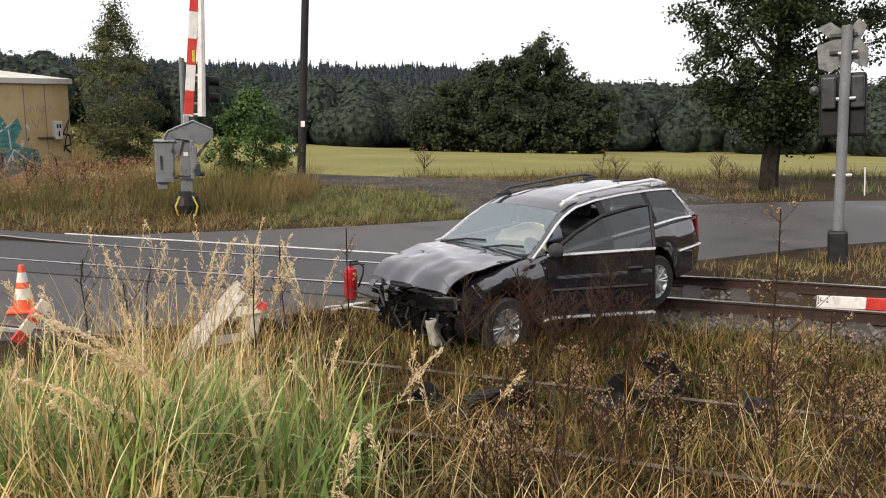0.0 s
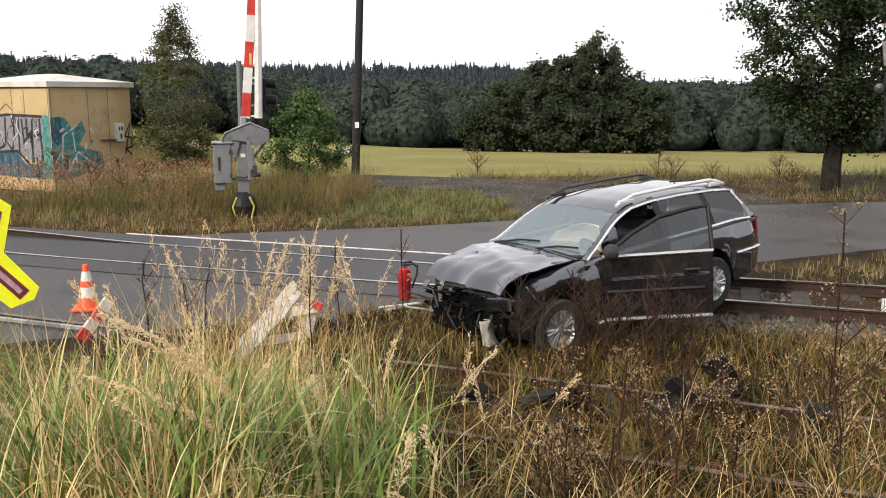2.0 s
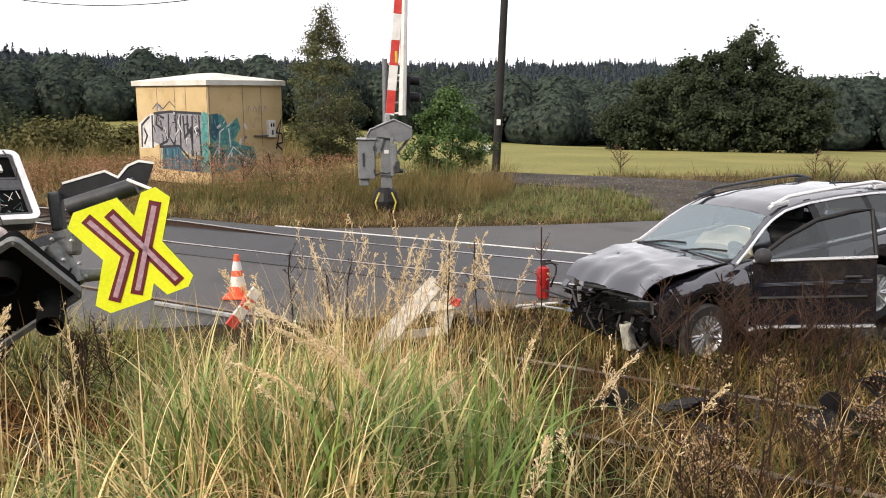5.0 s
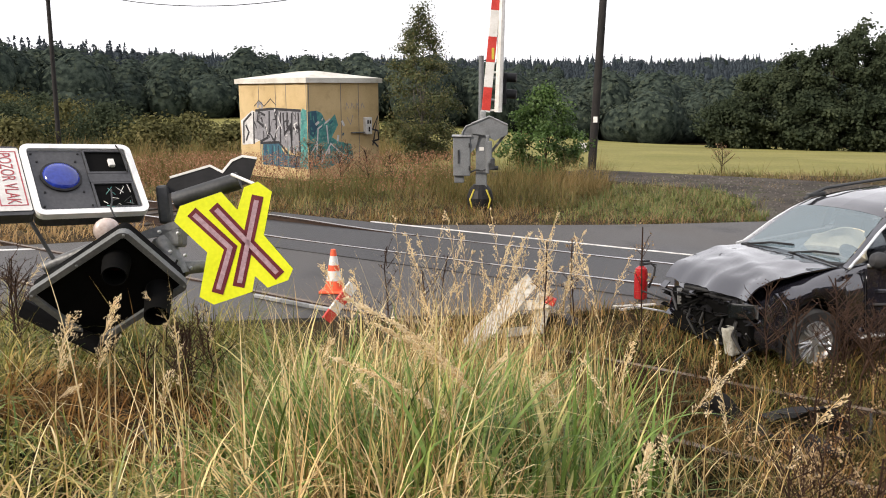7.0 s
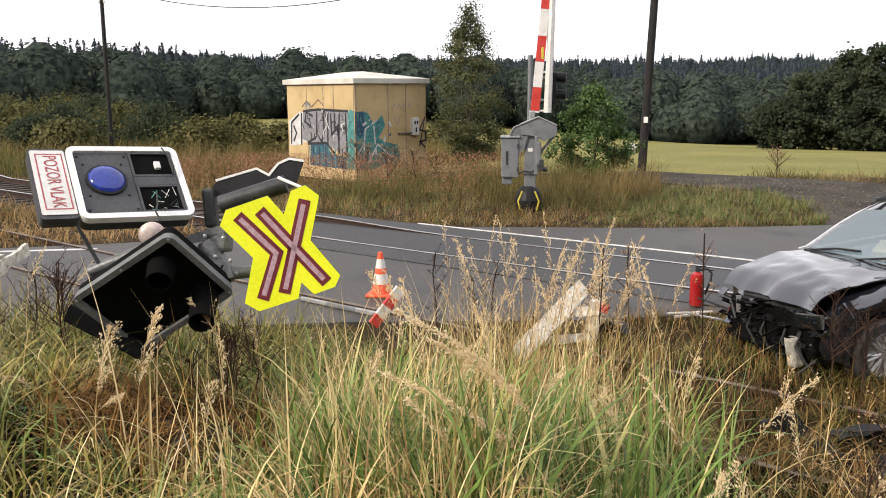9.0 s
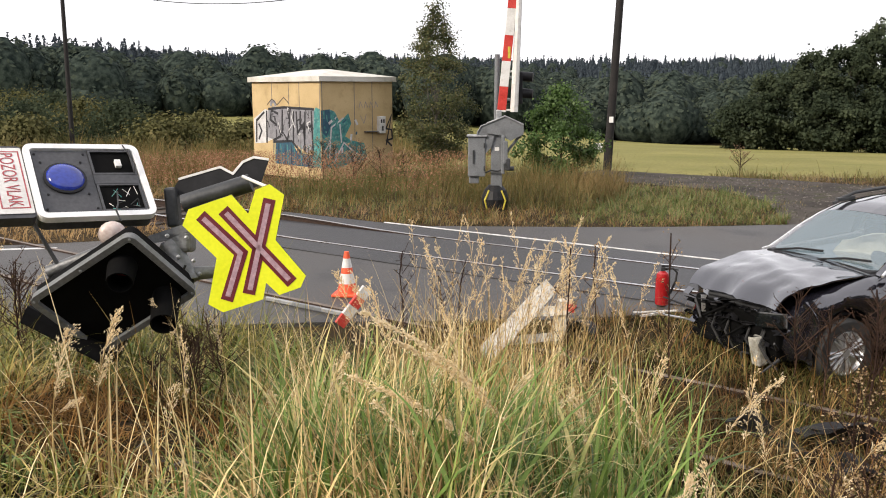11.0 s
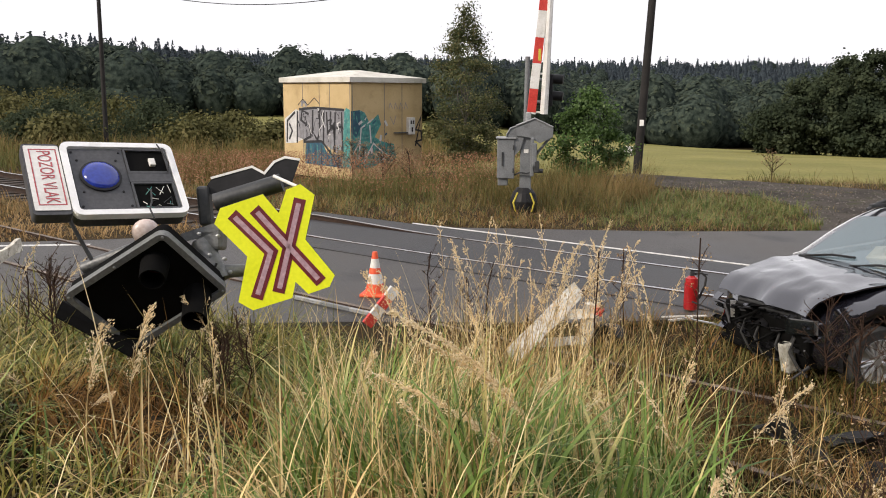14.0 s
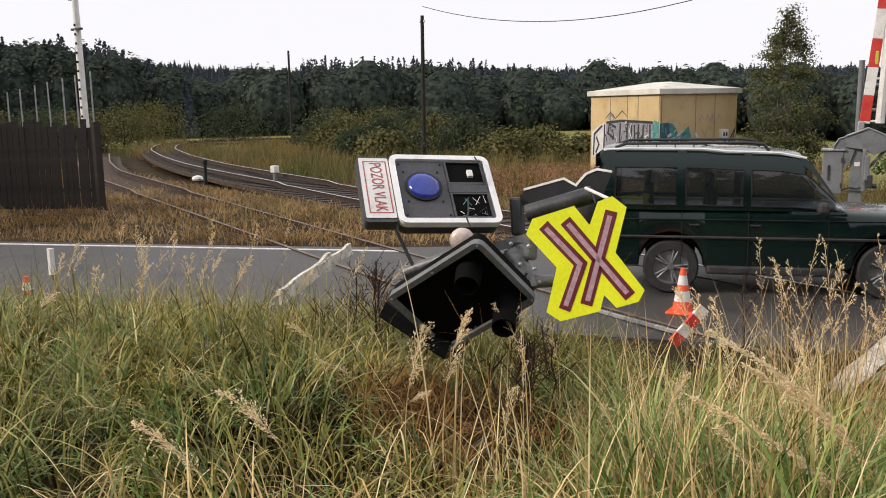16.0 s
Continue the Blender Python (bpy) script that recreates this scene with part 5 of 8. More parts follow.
def body_shell(table, axles, arch_r, arch_z, crown=0.03, warp=None, step=0.06):
    xs = sorted(set(np.round(np.arange(table[-1][0], table[0][0] + 0.001, step), 3)) | {r[0] for r in table} | {round(a + s * arch_r * f, 3) for a in axles for s in (-1, 1) for f in (0.999, 0.95, 0.85)})
    sec = body_fn(table, axles, arch_r, arch_z, crown)
    bm = bmesh.new()
    rings = []
    for x in xs:
        pts = sec(x)
        ring = [(x, y, z) for y, z in pts] + [(x, -y, z) for y, z in pts[-2:0:-1]]
        if warp:
            ring = [warp(*p) for p in ring]
        rings.append([bm.verts.new(p) for p in ring])
    n = len(rings[0])
    for a, b in zip(rings, rings[1:]):
        for k in range(n):
            bm.faces.new((a[k], b[k], b[(k + 1) % n], a[(k + 1) % n]))
    bm.faces.new(rings[0])
    bm.faces.new(rings[-1][::-1])
    return bm


def house_fn(roof, belt, wb, tumble=0.5):
    """The glasshouse: v from 0 at the belt to 1 at the roof's edge and 2 on the middle line."""
    def fn(x, v, side=1, lift=0.0):
        zt, z0, w = lerp_table(roof, x, 1), lerp_table(belt, x, 1), lerp_table(wb, x, 1)
        we = w - tumble * max(0, zt - z0)
        if v <= 1:
            f = v
            bulge = 0.02 * math.sin(math.pi * f)
            y, z = w + (we - w) * f + bulge, z0 + (max(zt - 0.035, z0) - z0) * f
            return Vector((x, side * (y + lift), z + lift * 0.3))
        f = v - 1
        y = we * (1 - f)
        z = max(zt - 0.035, z0) + 0.035 * math.sin(min(1, f * 1.6) * math.pi / 2) + 0.012 * f
        return Vector((x, side * y, z + lift))
    return fn


def span(a, b, n):
    return list(np.linspace(a, b, n))


def wrecked_estate():
    car = thing("wrecked_estate_car", "black estate car with crumpled bonnet standing wrecked across the rails", "car")
    car.matrix_world = pose(1.03, 10.13, 0.0, 0.8, 4.4, 218.3)
    table = [(1.76, 0.66, 0.30, 0.64), (1.68, 0.76, 0.24, 0.73), (1.52, 0.84, 0.21, 0.80), (1.2, 0.868, 0.20, 0.89), (0.8, 0.873, 0.20, 0.945), (0.5, 0.873, 0.2, 0.955), (-1.0, 0.873, 0.2, 0.975), (-1.6, 0.868, 0.2, 0.985),
             (-2.05, 0.84, 0.25, 0.98), (-2.25, 0.78, 0.31, 0.93), (-2.33, 0.70, 0.38, 0.84)]
    axles = (1.12, -1.30)
    nz = lambda x, y, z, s: noise.noise(Vector((x, y, z)) * s)

    def warp(x, y, z):
        k = max(0.0, min(1.0, (x - 0.95) / 0.7))
        return (x - 0.10 * k + 0.13 * k * nz(x, y, z, 4), y + 0.07 * k * nz(y, z, x, 5), z + 0.06 * k * nz(z, x, y, 5))

    part("body", body_shell(table, axles, 0.37, 0.31, 0.02, warp), CARBLACK, car, "dented black metallic bodywork", smooth=True)
    # bonnet: a buckled sheet, its front edge torn up
    def bonnet(x, y):
        f = (x - 0.62) / 1.16
        crease = 0.022 * math.exp(-((y - 0.42 + 0.35 * f) / 0.05) ** 2) * f + 0.02 * math.exp(-((f - 0.55 - 0.25 * y) / 0.09) ** 2)
        curl = 0.11 * max(0.0, (f - 0.84) / 0.16) ** 2
        z = 0.965 + 0.02 * math.sin(3.0 * f) - 0.10 * f * f - curl + crease + 0.034 * nz(x, y, 0, 2.6) * f + 0.016 * nz(x, y, 5, 6) * f + 0.007 * nz(x, y, 2, 11) * f
        return (x - 0.06 * f * (1 + nz(y, 0, 3, 3)), y * (1 - 0.10 * f * f), z + 0.02 * (1 - (y / 0.75) ** 2))
    part("bonnet", patch(bonnet, span(0.62, 1.78, 26), span(-0.74, 0.74, 26), 0.015), CARBLACK, car, "buckled black bonnet folded upwards", smooth=True)
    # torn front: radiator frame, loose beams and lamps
    # A solid block; the bay's inner shade is its black colour.
    fr = part("engine_bay", slab(1.39, 1.69, -0.62, 0.62, 0.24, 0.66, 0.03), VOID, car, "exposed engine bay behind the missing bumper, black as its shade")
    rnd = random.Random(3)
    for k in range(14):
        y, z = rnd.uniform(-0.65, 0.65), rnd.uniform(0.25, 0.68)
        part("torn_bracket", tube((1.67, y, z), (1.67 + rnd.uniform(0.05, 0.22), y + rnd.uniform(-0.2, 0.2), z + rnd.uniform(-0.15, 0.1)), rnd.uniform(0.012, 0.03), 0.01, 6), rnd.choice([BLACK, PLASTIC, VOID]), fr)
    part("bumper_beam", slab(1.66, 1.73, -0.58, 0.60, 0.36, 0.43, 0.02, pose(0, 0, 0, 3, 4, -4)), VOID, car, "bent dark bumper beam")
    part("wing_edge", patch(lambda a, b: (1.62 + 0.12 * math.sin(9 * a), -0.72 + 0.1 * b + 0.05 * math.sin(5 * a), 0.3 + 0.4 * a), span(0, 1, 8), span(0, 1, 4), 0.01), CARBLACK, car, "torn black front wing")
    hl = part("headlight", patch(lambda a, b: (1.75 - 0.10 * b, 0.46 + 0.26 * b, 0.58 + 0.13 * a + 0.02 * b), span(0, 1, 4), span(0, 1, 6), 0.015), MIDSTEEL, car, "broken grey headlight")
    part("lens", patch(lambda a, b: (1.79 - 0.10 * b, 0.46 + 0.26 * b, 0.58 + 0.13 * a + 0.02 * b), span(0, 1, 4), span(0, 1, 6), 0.004), LAMPCLEAR, hl)
    part("headlight", patch(lambda a, b: (1.72 - 0.14 * b, -0.46 - 0.26 * b, 0.5 + 0.17 * a - 0.05 * b), span(0, 1, 4), span(0, 1, 6), 0.05), ALLOY, car, "crushed silver headlight")
    grime = part("radiator_pack", slab(1.60, 1.70, -0.5, 0.38, 0.26, 0.60, 0.02, pose(0, 0, 0, 2, -5, 3)), DARKSTEEL, car, "bent radiator behind the torn front")
    for k in range(9):
        part("fin", slab(1.70, 1.706, -0.48, 0.36, 0.28 + 0.034 * k, 0.295 + 0.034 * k, 0, pose(0, 0, 0, 2, -5, 3)), BLACK, grime)
    for k in range(26):
        y, z = rnd.uniform(-0.72, 0.72), rnd.uniform(0.22, 0.74)
        w = rnd.uniform(0.03, 0.11)
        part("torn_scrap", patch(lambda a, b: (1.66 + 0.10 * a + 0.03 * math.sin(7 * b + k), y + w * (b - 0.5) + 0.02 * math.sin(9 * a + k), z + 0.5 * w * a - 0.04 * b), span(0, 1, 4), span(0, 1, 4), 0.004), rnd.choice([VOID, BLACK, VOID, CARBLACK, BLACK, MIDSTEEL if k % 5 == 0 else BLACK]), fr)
    for k in range(5):
        a0 = rnd.uniform(-0.5, 0.5)
        part("loose_hose", piped([(1.66, a0, 0.55), (1.78, a0 + 0.06, 0.42), (1.76, a0 + 0.16, 0.28), (1.70, a0 + 0.2, 0.2)], 0.012, 6), RUBBER, fr)
    part("cowl", slab(0.56, 0.72, -0.72, 0.72, 0.94, 0.985, 0.015), BLACK, car, "black cowl below the windscreen")
    part("washer_tank", slab(1.68, 1.78, 0.42, 0.55, 0.24, 0.52, 0.02, pose(0, 0, 0, 6, 3, 0)), GRUBBY, car, "pale plastic washer tank hanging out")
    for k, (a, b) in enumerate((((1.72, -0.7, 0.36), (1.99, -0.95, 0.42)), ((1.72, -0.62, 0.5), (1.92, -0.86, 0.6)), ((1.67, -0.7, 0.24), (1.97, -0.55, 0.12)), ((1.69, 0.1, 0.28), (1.79, 0.3, 0.05)))):
        part("hanging_trim", tube(a, b, 0.014, 0.008, 6), ALLOY if k < 1 else PLASTIC, car)

    roof = [(0.70, 0.965), (0.5, 1.08), (0.28, 1.22), (0.05, 1.35), (-0.15, 1.42), (-0.5, 1.455), (-1.0, 1.458), (-1.5, 1.435), (-1.85, 1.40), (-2.0, 1.36), (-2.15, 1.17), (-2.29, 0.95)]
    belt = [(0.70, 0.955), (0.5, 0.962), (-1.0, 0.985), (-1.8, 1.0), (-2.29, 0.95)]
    wb = [(0.70, 0.80), (0.3, 0.83), (-1.2, 0.83), (-2.0, 0.79), (-2.29, 0.72)]
    H = house_fn(roof, belt, wb, 0.5)
    part("roof", patch(lambda x, v: H(x, v, 1), span(0.03, -1.93, 24), span(0.97, 2.0, 8)), CARBLACK, car, "black roof panel", smooth=True)
    part("roof", patch(lambda x, v: H(x, v, -1), span(0.03, -1.93, 24), span(0.97, 2.0, 8)), CARBLACK, car, "black roof panel", smooth=True)
    for s in (1, -1):
        part("windscreen", patch(lambda x, v: H(x, v, s, 0.003), span(0.69, 0.04, 12), span(1.09, 2.0, 8)), CLEAR, car, "intact windscreen, sky reflection put into its bluish film", smooth=True).visible_shadow = False
        part("pillar", patch(lambda x, v: H(x, v, s), span(0.69, 0.02, 12), [0.94, 1.0, 1.08]), CARBLACK, car, smooth=True)
        part("rear_window", patch(lambda x, v: H(x, v, s, 0.003), span(-1.97, -2.27, 5), span(1.1, 2.0, 6)), TINTED, car, smooth=True)
        for a, b in ((-0.50, -0.60), (-1.30, -1.39), (-1.98, -2.29)):
            part("pillar", patch(lambda x, v: H(x, v, s), span(a, b, 4), span(0, 1.05, 7)), CARBLACK if a < -1.5 else BLACK, car, smooth=True)
        part("window_rail", patch(lambda x, v: H(x, v, s), span(0.05, -2.0, 20), [0.9, 0.95, 1.0]), CARBLACK, car, smooth=True)
        part("belt_rail", patch(lambda x, v: H(x, v, s), span(0.70, -2.29, 20), [0, 0.05]), CARBLACK, car, smooth=True)
        panes = [("side_window", -0.60, -1.30), ("quarter_window", -1.39, -1.98)] + ([("side_window", 0.45, -0.50)] if s < 0 else [])
        for nm, a, b in panes:
            part(nm, patch(lambda x, v: H(x, v, s, 0.002), span(a, b, 8), span(0.05, 0.91, 6)), TINTED, car, "dark tinted side window", smooth=True)
        part("chrome_trim", piped([H(0.69, 0.4, s, 0.012)] + [H(x, 0.97, s, 0.012) for x in span(0.62, 0.2, 5)] + [H(x, 0.93, s, 0.012) for x in span(0.05, -1.9, 18)] + [H(-1.99, 0.5, s, 0.008), H(-2.08, 0.06, s, 0.008)], 0.014), CHROME, car, "bright chrome window surround")
        part("chrome_trim", piped([H(x, 0.02, s, 0.012) for x in span(-0.55, -2.06, 10)], 0.015), CHROME, car, "bright chrome window surround")
        part("roof_rail", piped([(-0.02, s * 0.56, 1.40), (-0.14, s * 0.56, 1.445)] + [(x, s * (0.565 - 0.015 * abs(x + 0.9)), 1.478 + 0.016 * math.sin((x + 1.8) * 1.75)) for x in span(-0.3, -1.6, 9)] + [(-1.74, s * 0.55, 1.455), (-1.86, s * 0.55, 1.41)], 0.021 if s > 0 else 0.018, 8), SATIN if s > 0 else DARKSTEEL, car, "raised satin silver roof rail" if s > 0 else "raised roof rail", smooth=True)
        part("rail_foot", slab(-0.3, -0.06, s * 0.56 - 0.022, s * 0.56 + 0.022, 1.41, 1.455, 0.012), SATIN if s > 0 else DARKSTEEL, car)
        part("rail_foot", slab(-1.8, -1.6, s * 0.55 - 0.022, s * 0.55 + 0.022, 1.40, 1.455, 0.012), SATIN if s > 0 else DARKSTEEL, car)
        part("door_seam", piped([(-0.55, s * 0.872, 0.26), (-0.56, s * 0.878, 0.6), (-0.55, s * 0.85, 0.96)], 0.006), BLACK, car)
        part("door_seam", piped([(-1.0, s * 0.872, 0.45), (-1.22, s * 0.878, 0.75), (-1.24, s * 0.85, 0.97)], 0.006), BLACK, car)
        part("body_strip", piped([(x, s * 0.878, 0.60) for x in span(-0.5, -0.9, 3)], 0.014), CHROME if s > 0 else PLASTIC, car, "thin bright strip along the doors")
        part("body_strip", piped([(-1.72, s * 0.874, 0.62), (-2.0, s * 0.855, 0.62), (-2.25, s * 0.79, 0.61)], 0.014), CHROME, car, "thin bright strip along the rear bumper")
        part("sill_strip", piped([(x, s * 0.868, 0.27) for x in span(0.6, -0.85, 6)], 0.016), CHROME, car, "thin bright strip along the sill")
        part("tail_lamp", patch(lambda a, b: (-2.17 - 0.10 * b, s * (0.81 - 0.10 * b), 0.72 + 0.26 * a), span(0, 1, 4), span(0, 1, 4), 0.02), REDLENS, car, "dark red tail lamp")
        part("door_handle", piped([(-1.0, s * 0.895, 0.80), (-1.16, s * 0.895, 0.805)], 0.012), PLASTIC, car)
        for k, ax in enumerate(axles):
            wheel(car, ax, s * 0.775, 0.315, 0.2, 7, ALLOY, s).rotation_euler.rotate_axis("Z", 0.4 * k)
        part("arch_liner", patch(lambda a, b: (axles[1] + 0.365 * math.cos(a), s * (0.5 + 0.36 * b), 0.31 + 0.365 * math.sin(a)), span(0, math.pi, 12), [0, 1]), BLACK, car)
        part("arch_liner", patch(lambda a, b: (axles[0] + 0.365 * math.cos(a), s * (0.5 + 0.34 * b), 0.31 + 0.365 * math.sin(a)), span(0, math.pi, 12), [0, 1]), BLACK, car)
    # open driver's door
    door = part("door", patch(lambda x, z: (x, 0.012 * math.sin(math.pi * z), 0.27 + 0.69 * z), span(0, -1.14, 8), span(0, 1, 7), 0.07), CARBLACK, car, "open black driver's door", smooth=True)
    door.matrix_basis = pose(0.52, 0.875, 0, 0, 0, -38)
    arch = [(-0.02, -0.02, 0.97), (-0.32, -0.10, 1.18), (-0.62, -0.17, 1.33), (-0.95, -0.20, 1.40), (-1.14, -0.21, 1.41), (-1.145, -0.04, 0.98)]
    part("window_frame", piped(arch, 0.024, 8), BLACK, door)
    part("pane", mesh_of("pane", arch, [(0, 1, 2, 3, 4, 5)], TINTED), TINTED, door, "tinted door window")
    part("belt_strip", piped([(0.0, 0.02, 0.975), (-1.14, 0.02, 0.985)], 0.017), CHROME, door, "bright chrome belt strip")
    part("bumper_strip", piped([(-0.05, 0.03, 0.60), (-1.05, 0.03, 0.60)], 0.013), PLASTIC, door)
    part("sill_strip", piped([(-0.02, 0.02, 0.29), (-1.13, 0.02, 0.29)], 0.018), CHROME, door)
    for q in range(3):
        part("door_crease", piped([(-0.06, 0.022, 0.74 - 0.012 * q), (-1.1, 0.022, 0.76 - 0.012 * q)], 0.004, 5), CARBLACK, door)
    part("door_handle", piped([(-0.85, 0.035, 0.80), (-1.0, 0.035, 0.80)], 0.013), PLASTIC, door)
    mirror = part("mirror", lathe([(0.02, 0), (0.075, 0.02), (0.085, 0.08), (0.06, 0.13), (0.01, 0.15)], 14), PLASTIC, door, "black door mirror", m=pose(-0.14, 0.13, 1.04, 0, 80, 20), smooth=True)
    # Flat dark sheet over the solid body, painting the shade inside the doorway.
    part("doorway", patch(lambda x, z: (x, 0.882, 0.3 + 0.66 * z), span(0.46, -0.50, 3), span(0, 1, 3), 0.004), CABIN, car, "dark sheet standing for the shaded door opening")
    part("fender_shadow_gap", piped([(0.53, 0.876, 0.3), (0.54, 0.876, 0.93)], 0.006), BLACK, car)
    # cabin
    part("dashboard", slab(0.30, 0.66, -0.7, 0.7, 0.72, 0.955, 0.05), CABIN, car)
    part("steering_wheel", lathe([(0.17, -0.012), (0.19, 0.0), (0.17, 0.012), (0.15, 0.0)], 20), PLASTIC, car, m=pose(0.16, 0.36, 0.90, 0, -60, 0))
    def slack(x, y, z, w, h, k):
        return patch(lambda u, v: (x - 0.16 * math.sin(math.pi * u) * math.sin(math.pi * v) - 0.10 * v + 0.03 * nz(3 * u, 3 * v, k, 2), y + w * (u - 0.5) * (1 - 0.3 * v) + 0.03 * nz(u, v, k, 4), z + h * v * (0.62 + 0.3 * u + 0.22 * nz(u, k, 0, 2.3))), span(0, 1, 12), span(0, 1, 10), 0.01)
    part("airbag", slack(0.36, 0.22, 0.86, 1.0, 0.40, 1), AIRBAG, car, "burst off-white airbag hanging slack over the dashboard", smooth=True)
    for y in (0.37, -0.37):
        seat = part("seat", slab(-0.35, 0.15, y - 0.25, y + 0.25, 0.45, 0.62, 0.06), CABIN, car, "dark cloth front seat")
        part("backrest", slab(-0.1, 0.05, y - 0.24, y + 0.24, 0.0, 0.62, 0.06, pose(-0.36, 0, 0.58, 0, -16, 0)), CABIN, seat)
        part("headrest", slab(-0.05, 0.05, y - 0.13, y + 0.13, 0.0, 0.17, 0.04, pose(-0.54, 0, 1.19, 0, -12, 0)), CABIN, seat)
    part("rear_bench", slab(-1.35, -1.2, -0.62, 0.62, 0.5, 1.12, 0.06, pose(0, 0, 0, 0, 0, 0)), CABIN, car)
    for y0, y1 in ((-0.62, -0.02), (0.02, 0.6)):
        part("wiper", piped([(0.70, y0, 0.985), (0.63, (y0 + y1) / 2, 1.035), (0.60, y1, 1.05)], 0.011), BLACK, car, "black wiper arm")
    part("aerial", tube((-1.62, 0.0, 1.46), (-1.78, 0.0, 1.62), 0.008, 0.004, 6), BLACK, car)
    part("antenna_rod", tube((-1.2, 0.3, 1.5), (-1.95, 0.42, 1.44), 0.009, 0.006, 6), BLACK, car)
    part("number_plate", slab(-2.35, -2.33, -0.26, 0.26, 0.55, 0.66, 0.004), WHITE, car)


def green_offroader():
    car = thing("green_offroad_car", "dark green boxy off-road car driving over the crossing", "car")
    table = [(2.36, 0.76, 0.42, 0.80), (2.28, 0.84, 0.36, 1.00), (2.0, 0.885, 0.34, 1.07), (1.2, 0.895, 0.34, 1.10), (0.72, 0.895, 0.34, 1.13), (-1.8, 0.895, 0.34, 1.14), (-2.12, 0.89, 0.36, 1.14), (-2.2, 0.87, 0.42, 1.12)]
    axles = (1.52, -1.18)
    part("body", body_shell(table, axles, 0.43, 0.37, 0.025), CARGREEN, car, "dark green painted body with a light coat of dust", smooth=True)
    roof = [(1.02, 1.14), (0.84, 1.38), (0.68, 1.62), (0.54, 1.82), (0.42, 1.88), (0.1, 1.915), (-0.6, 1.935), (-0.8, 1.965), (-2.02, 1.98), (-2.14, 1.95), (-2.18, 1.7), (-2.2, 1.14)]
    belt = [(1.02, 1.13), (-2.2, 1.145)]
    wb = [(1.02, 0.84), (0.3, 0.855), (-2.0, 0.86), (-2.2, 0.85)]
    H = house_fn(roof, belt, wb, 0.14)
    for s in (1, -1):
        part("roof", patch(lambda x, v: H(x, v, s), span(0.46, -2.12, 28), span(0.80, 2.0, 10)), CARGREEN, car, "dark green stepped roof", smooth=True)
        part("windscreen", patch(lambda x, v: H(x, v, s, 0.003), span(1.01, 0.48, 8), span(1.08, 2.0, 7)), CLEAR, car, "windscreen", smooth=True).visible_shadow = False
        for a, b in ((1.02, 0.42),):
            part("pillar", patch(lambda x, v: H(x, v, s), span(a, b, 8), [0.84, 1.0, 1.07]), CARGREEN, car, smooth=True)
        for a, b in ((-0.17, -0.27), (-1.0, -1.12), (-1.93, -2.2)):
            part("pillar", patch(lambda x, v: H(x, v, s), span(a, b, 4), span(0, 1.0, 6)), CARGREEN, car, smooth=True)
        part("belt_rail", patch(lambda x, v: H(x, v, s), span(1.02, -2.2, 12), [0, 0.08]), CARGREEN, car)
        part("window_rail", patch(lambda x, v: H(x, v, s), span(0.48, -2.2, 14), [0.70, 0.76, 0.82]), CARGREEN, car)
        for nm, a, b in (("side_window", 0.86, -0.17), ("side_window", -0.27, -1.0), ("quarter_window", -1.12, -1.93)):
            part(nm, patch(lambda x, v: H(x, v, s, 0.002), span(a, b, 7), span(0.08, 0.71, 5)), TINTED, car, "dark tinted side window", smooth=True)
            part("window_seal", piped([H(x, 0.08, s, 0.006) for x in span(a, b, 3)] + [H(b, v, s, 0.006) for v in (0.3, 0.5, 0.71)] + [H(x, 0.71, s, 0.006) for x in span(b, a, 4)], 0.011), BLACK, car)
        # Silver colour here paints the sky's reflection along the roof edge.
        part("drip_rail", piped([H(x, 1.02, s, 0.012) for x in span(0.5, -2.1, 9)], 0.02), SATIN, car, "drip rail along the roof edge, pale like its sky reflection")
        part("rear_window", patch(lambda x, v: Vector((-2.215, s * 0.68 * (2 - v), 1.2 + 0.45 * x)), span(0, 1, 4), span(1.0, 2.0, 6), 0.01), TINTED, car, "dark tailgate window")
        part("rear_panel", patch(lambda a, b: Vector((-2.2, s * 0.84 * b, 1.13 + 0.76 * a)), span(0, 1, 3), span(0, 1, 3), 0.01), CARGREEN, car)
        part("roof_rail", piped([(0.05, s * 0.62, 1.91), (-0.02, s * 0.62, 2.0)] + [(x, s * 0.62, 2.02) for x in span(-0.2, -1.8, 6)] + [(-1.95, s * 0.62, 1.97)], 0.02, 8), PLASTIC, car, "black roof rail")
        part("waist_moulding", piped([(x, s * 0.90, 0.78) for x in span(2.15, -2.15, 4)], 0.02), PLASTIC, car)
        part("shoulder_line", piped([(x, s * 0.9, 1.02) for x in span(1.95, -2.15, 4)], 0.007), BLACK, car)
        for x in (0.78, -0.2, -1.05):
            part("door_seam", piped([(x, s * 0.899, 0.42), (x + 0.01, s * 0.9, 0.8), (x, s * 0.885, 1.13)], 0.006), BLACK, car)
        part("sill", slab(-0.72, 0.9, s * 0.80 - 0.1, s * 0.80 + 0.1, 0.28, 0.40, 0.03), PLASTIC, car)
        for ax in axles:
            wheel(car, ax, s * 0.775, 0.37, 0.24, 5, MIDSTEEL, s)
            part("arch_liner", patch(lambda a, b: (ax + 0.425 * math.cos(a), s * (0.5 + 0.38 * b), 0.37 + 0.425 * math.sin(a)), span(0, math.pi, 12), [0, 1]), BLACK, car)
        part("tail_lamp", slab(-2.225, -2.15, s * 0.80 - 0.06, s * 0.80 + 0.06, 1.42, 1.72, 0.015), REDLENS, car, "dark red tail lamp")
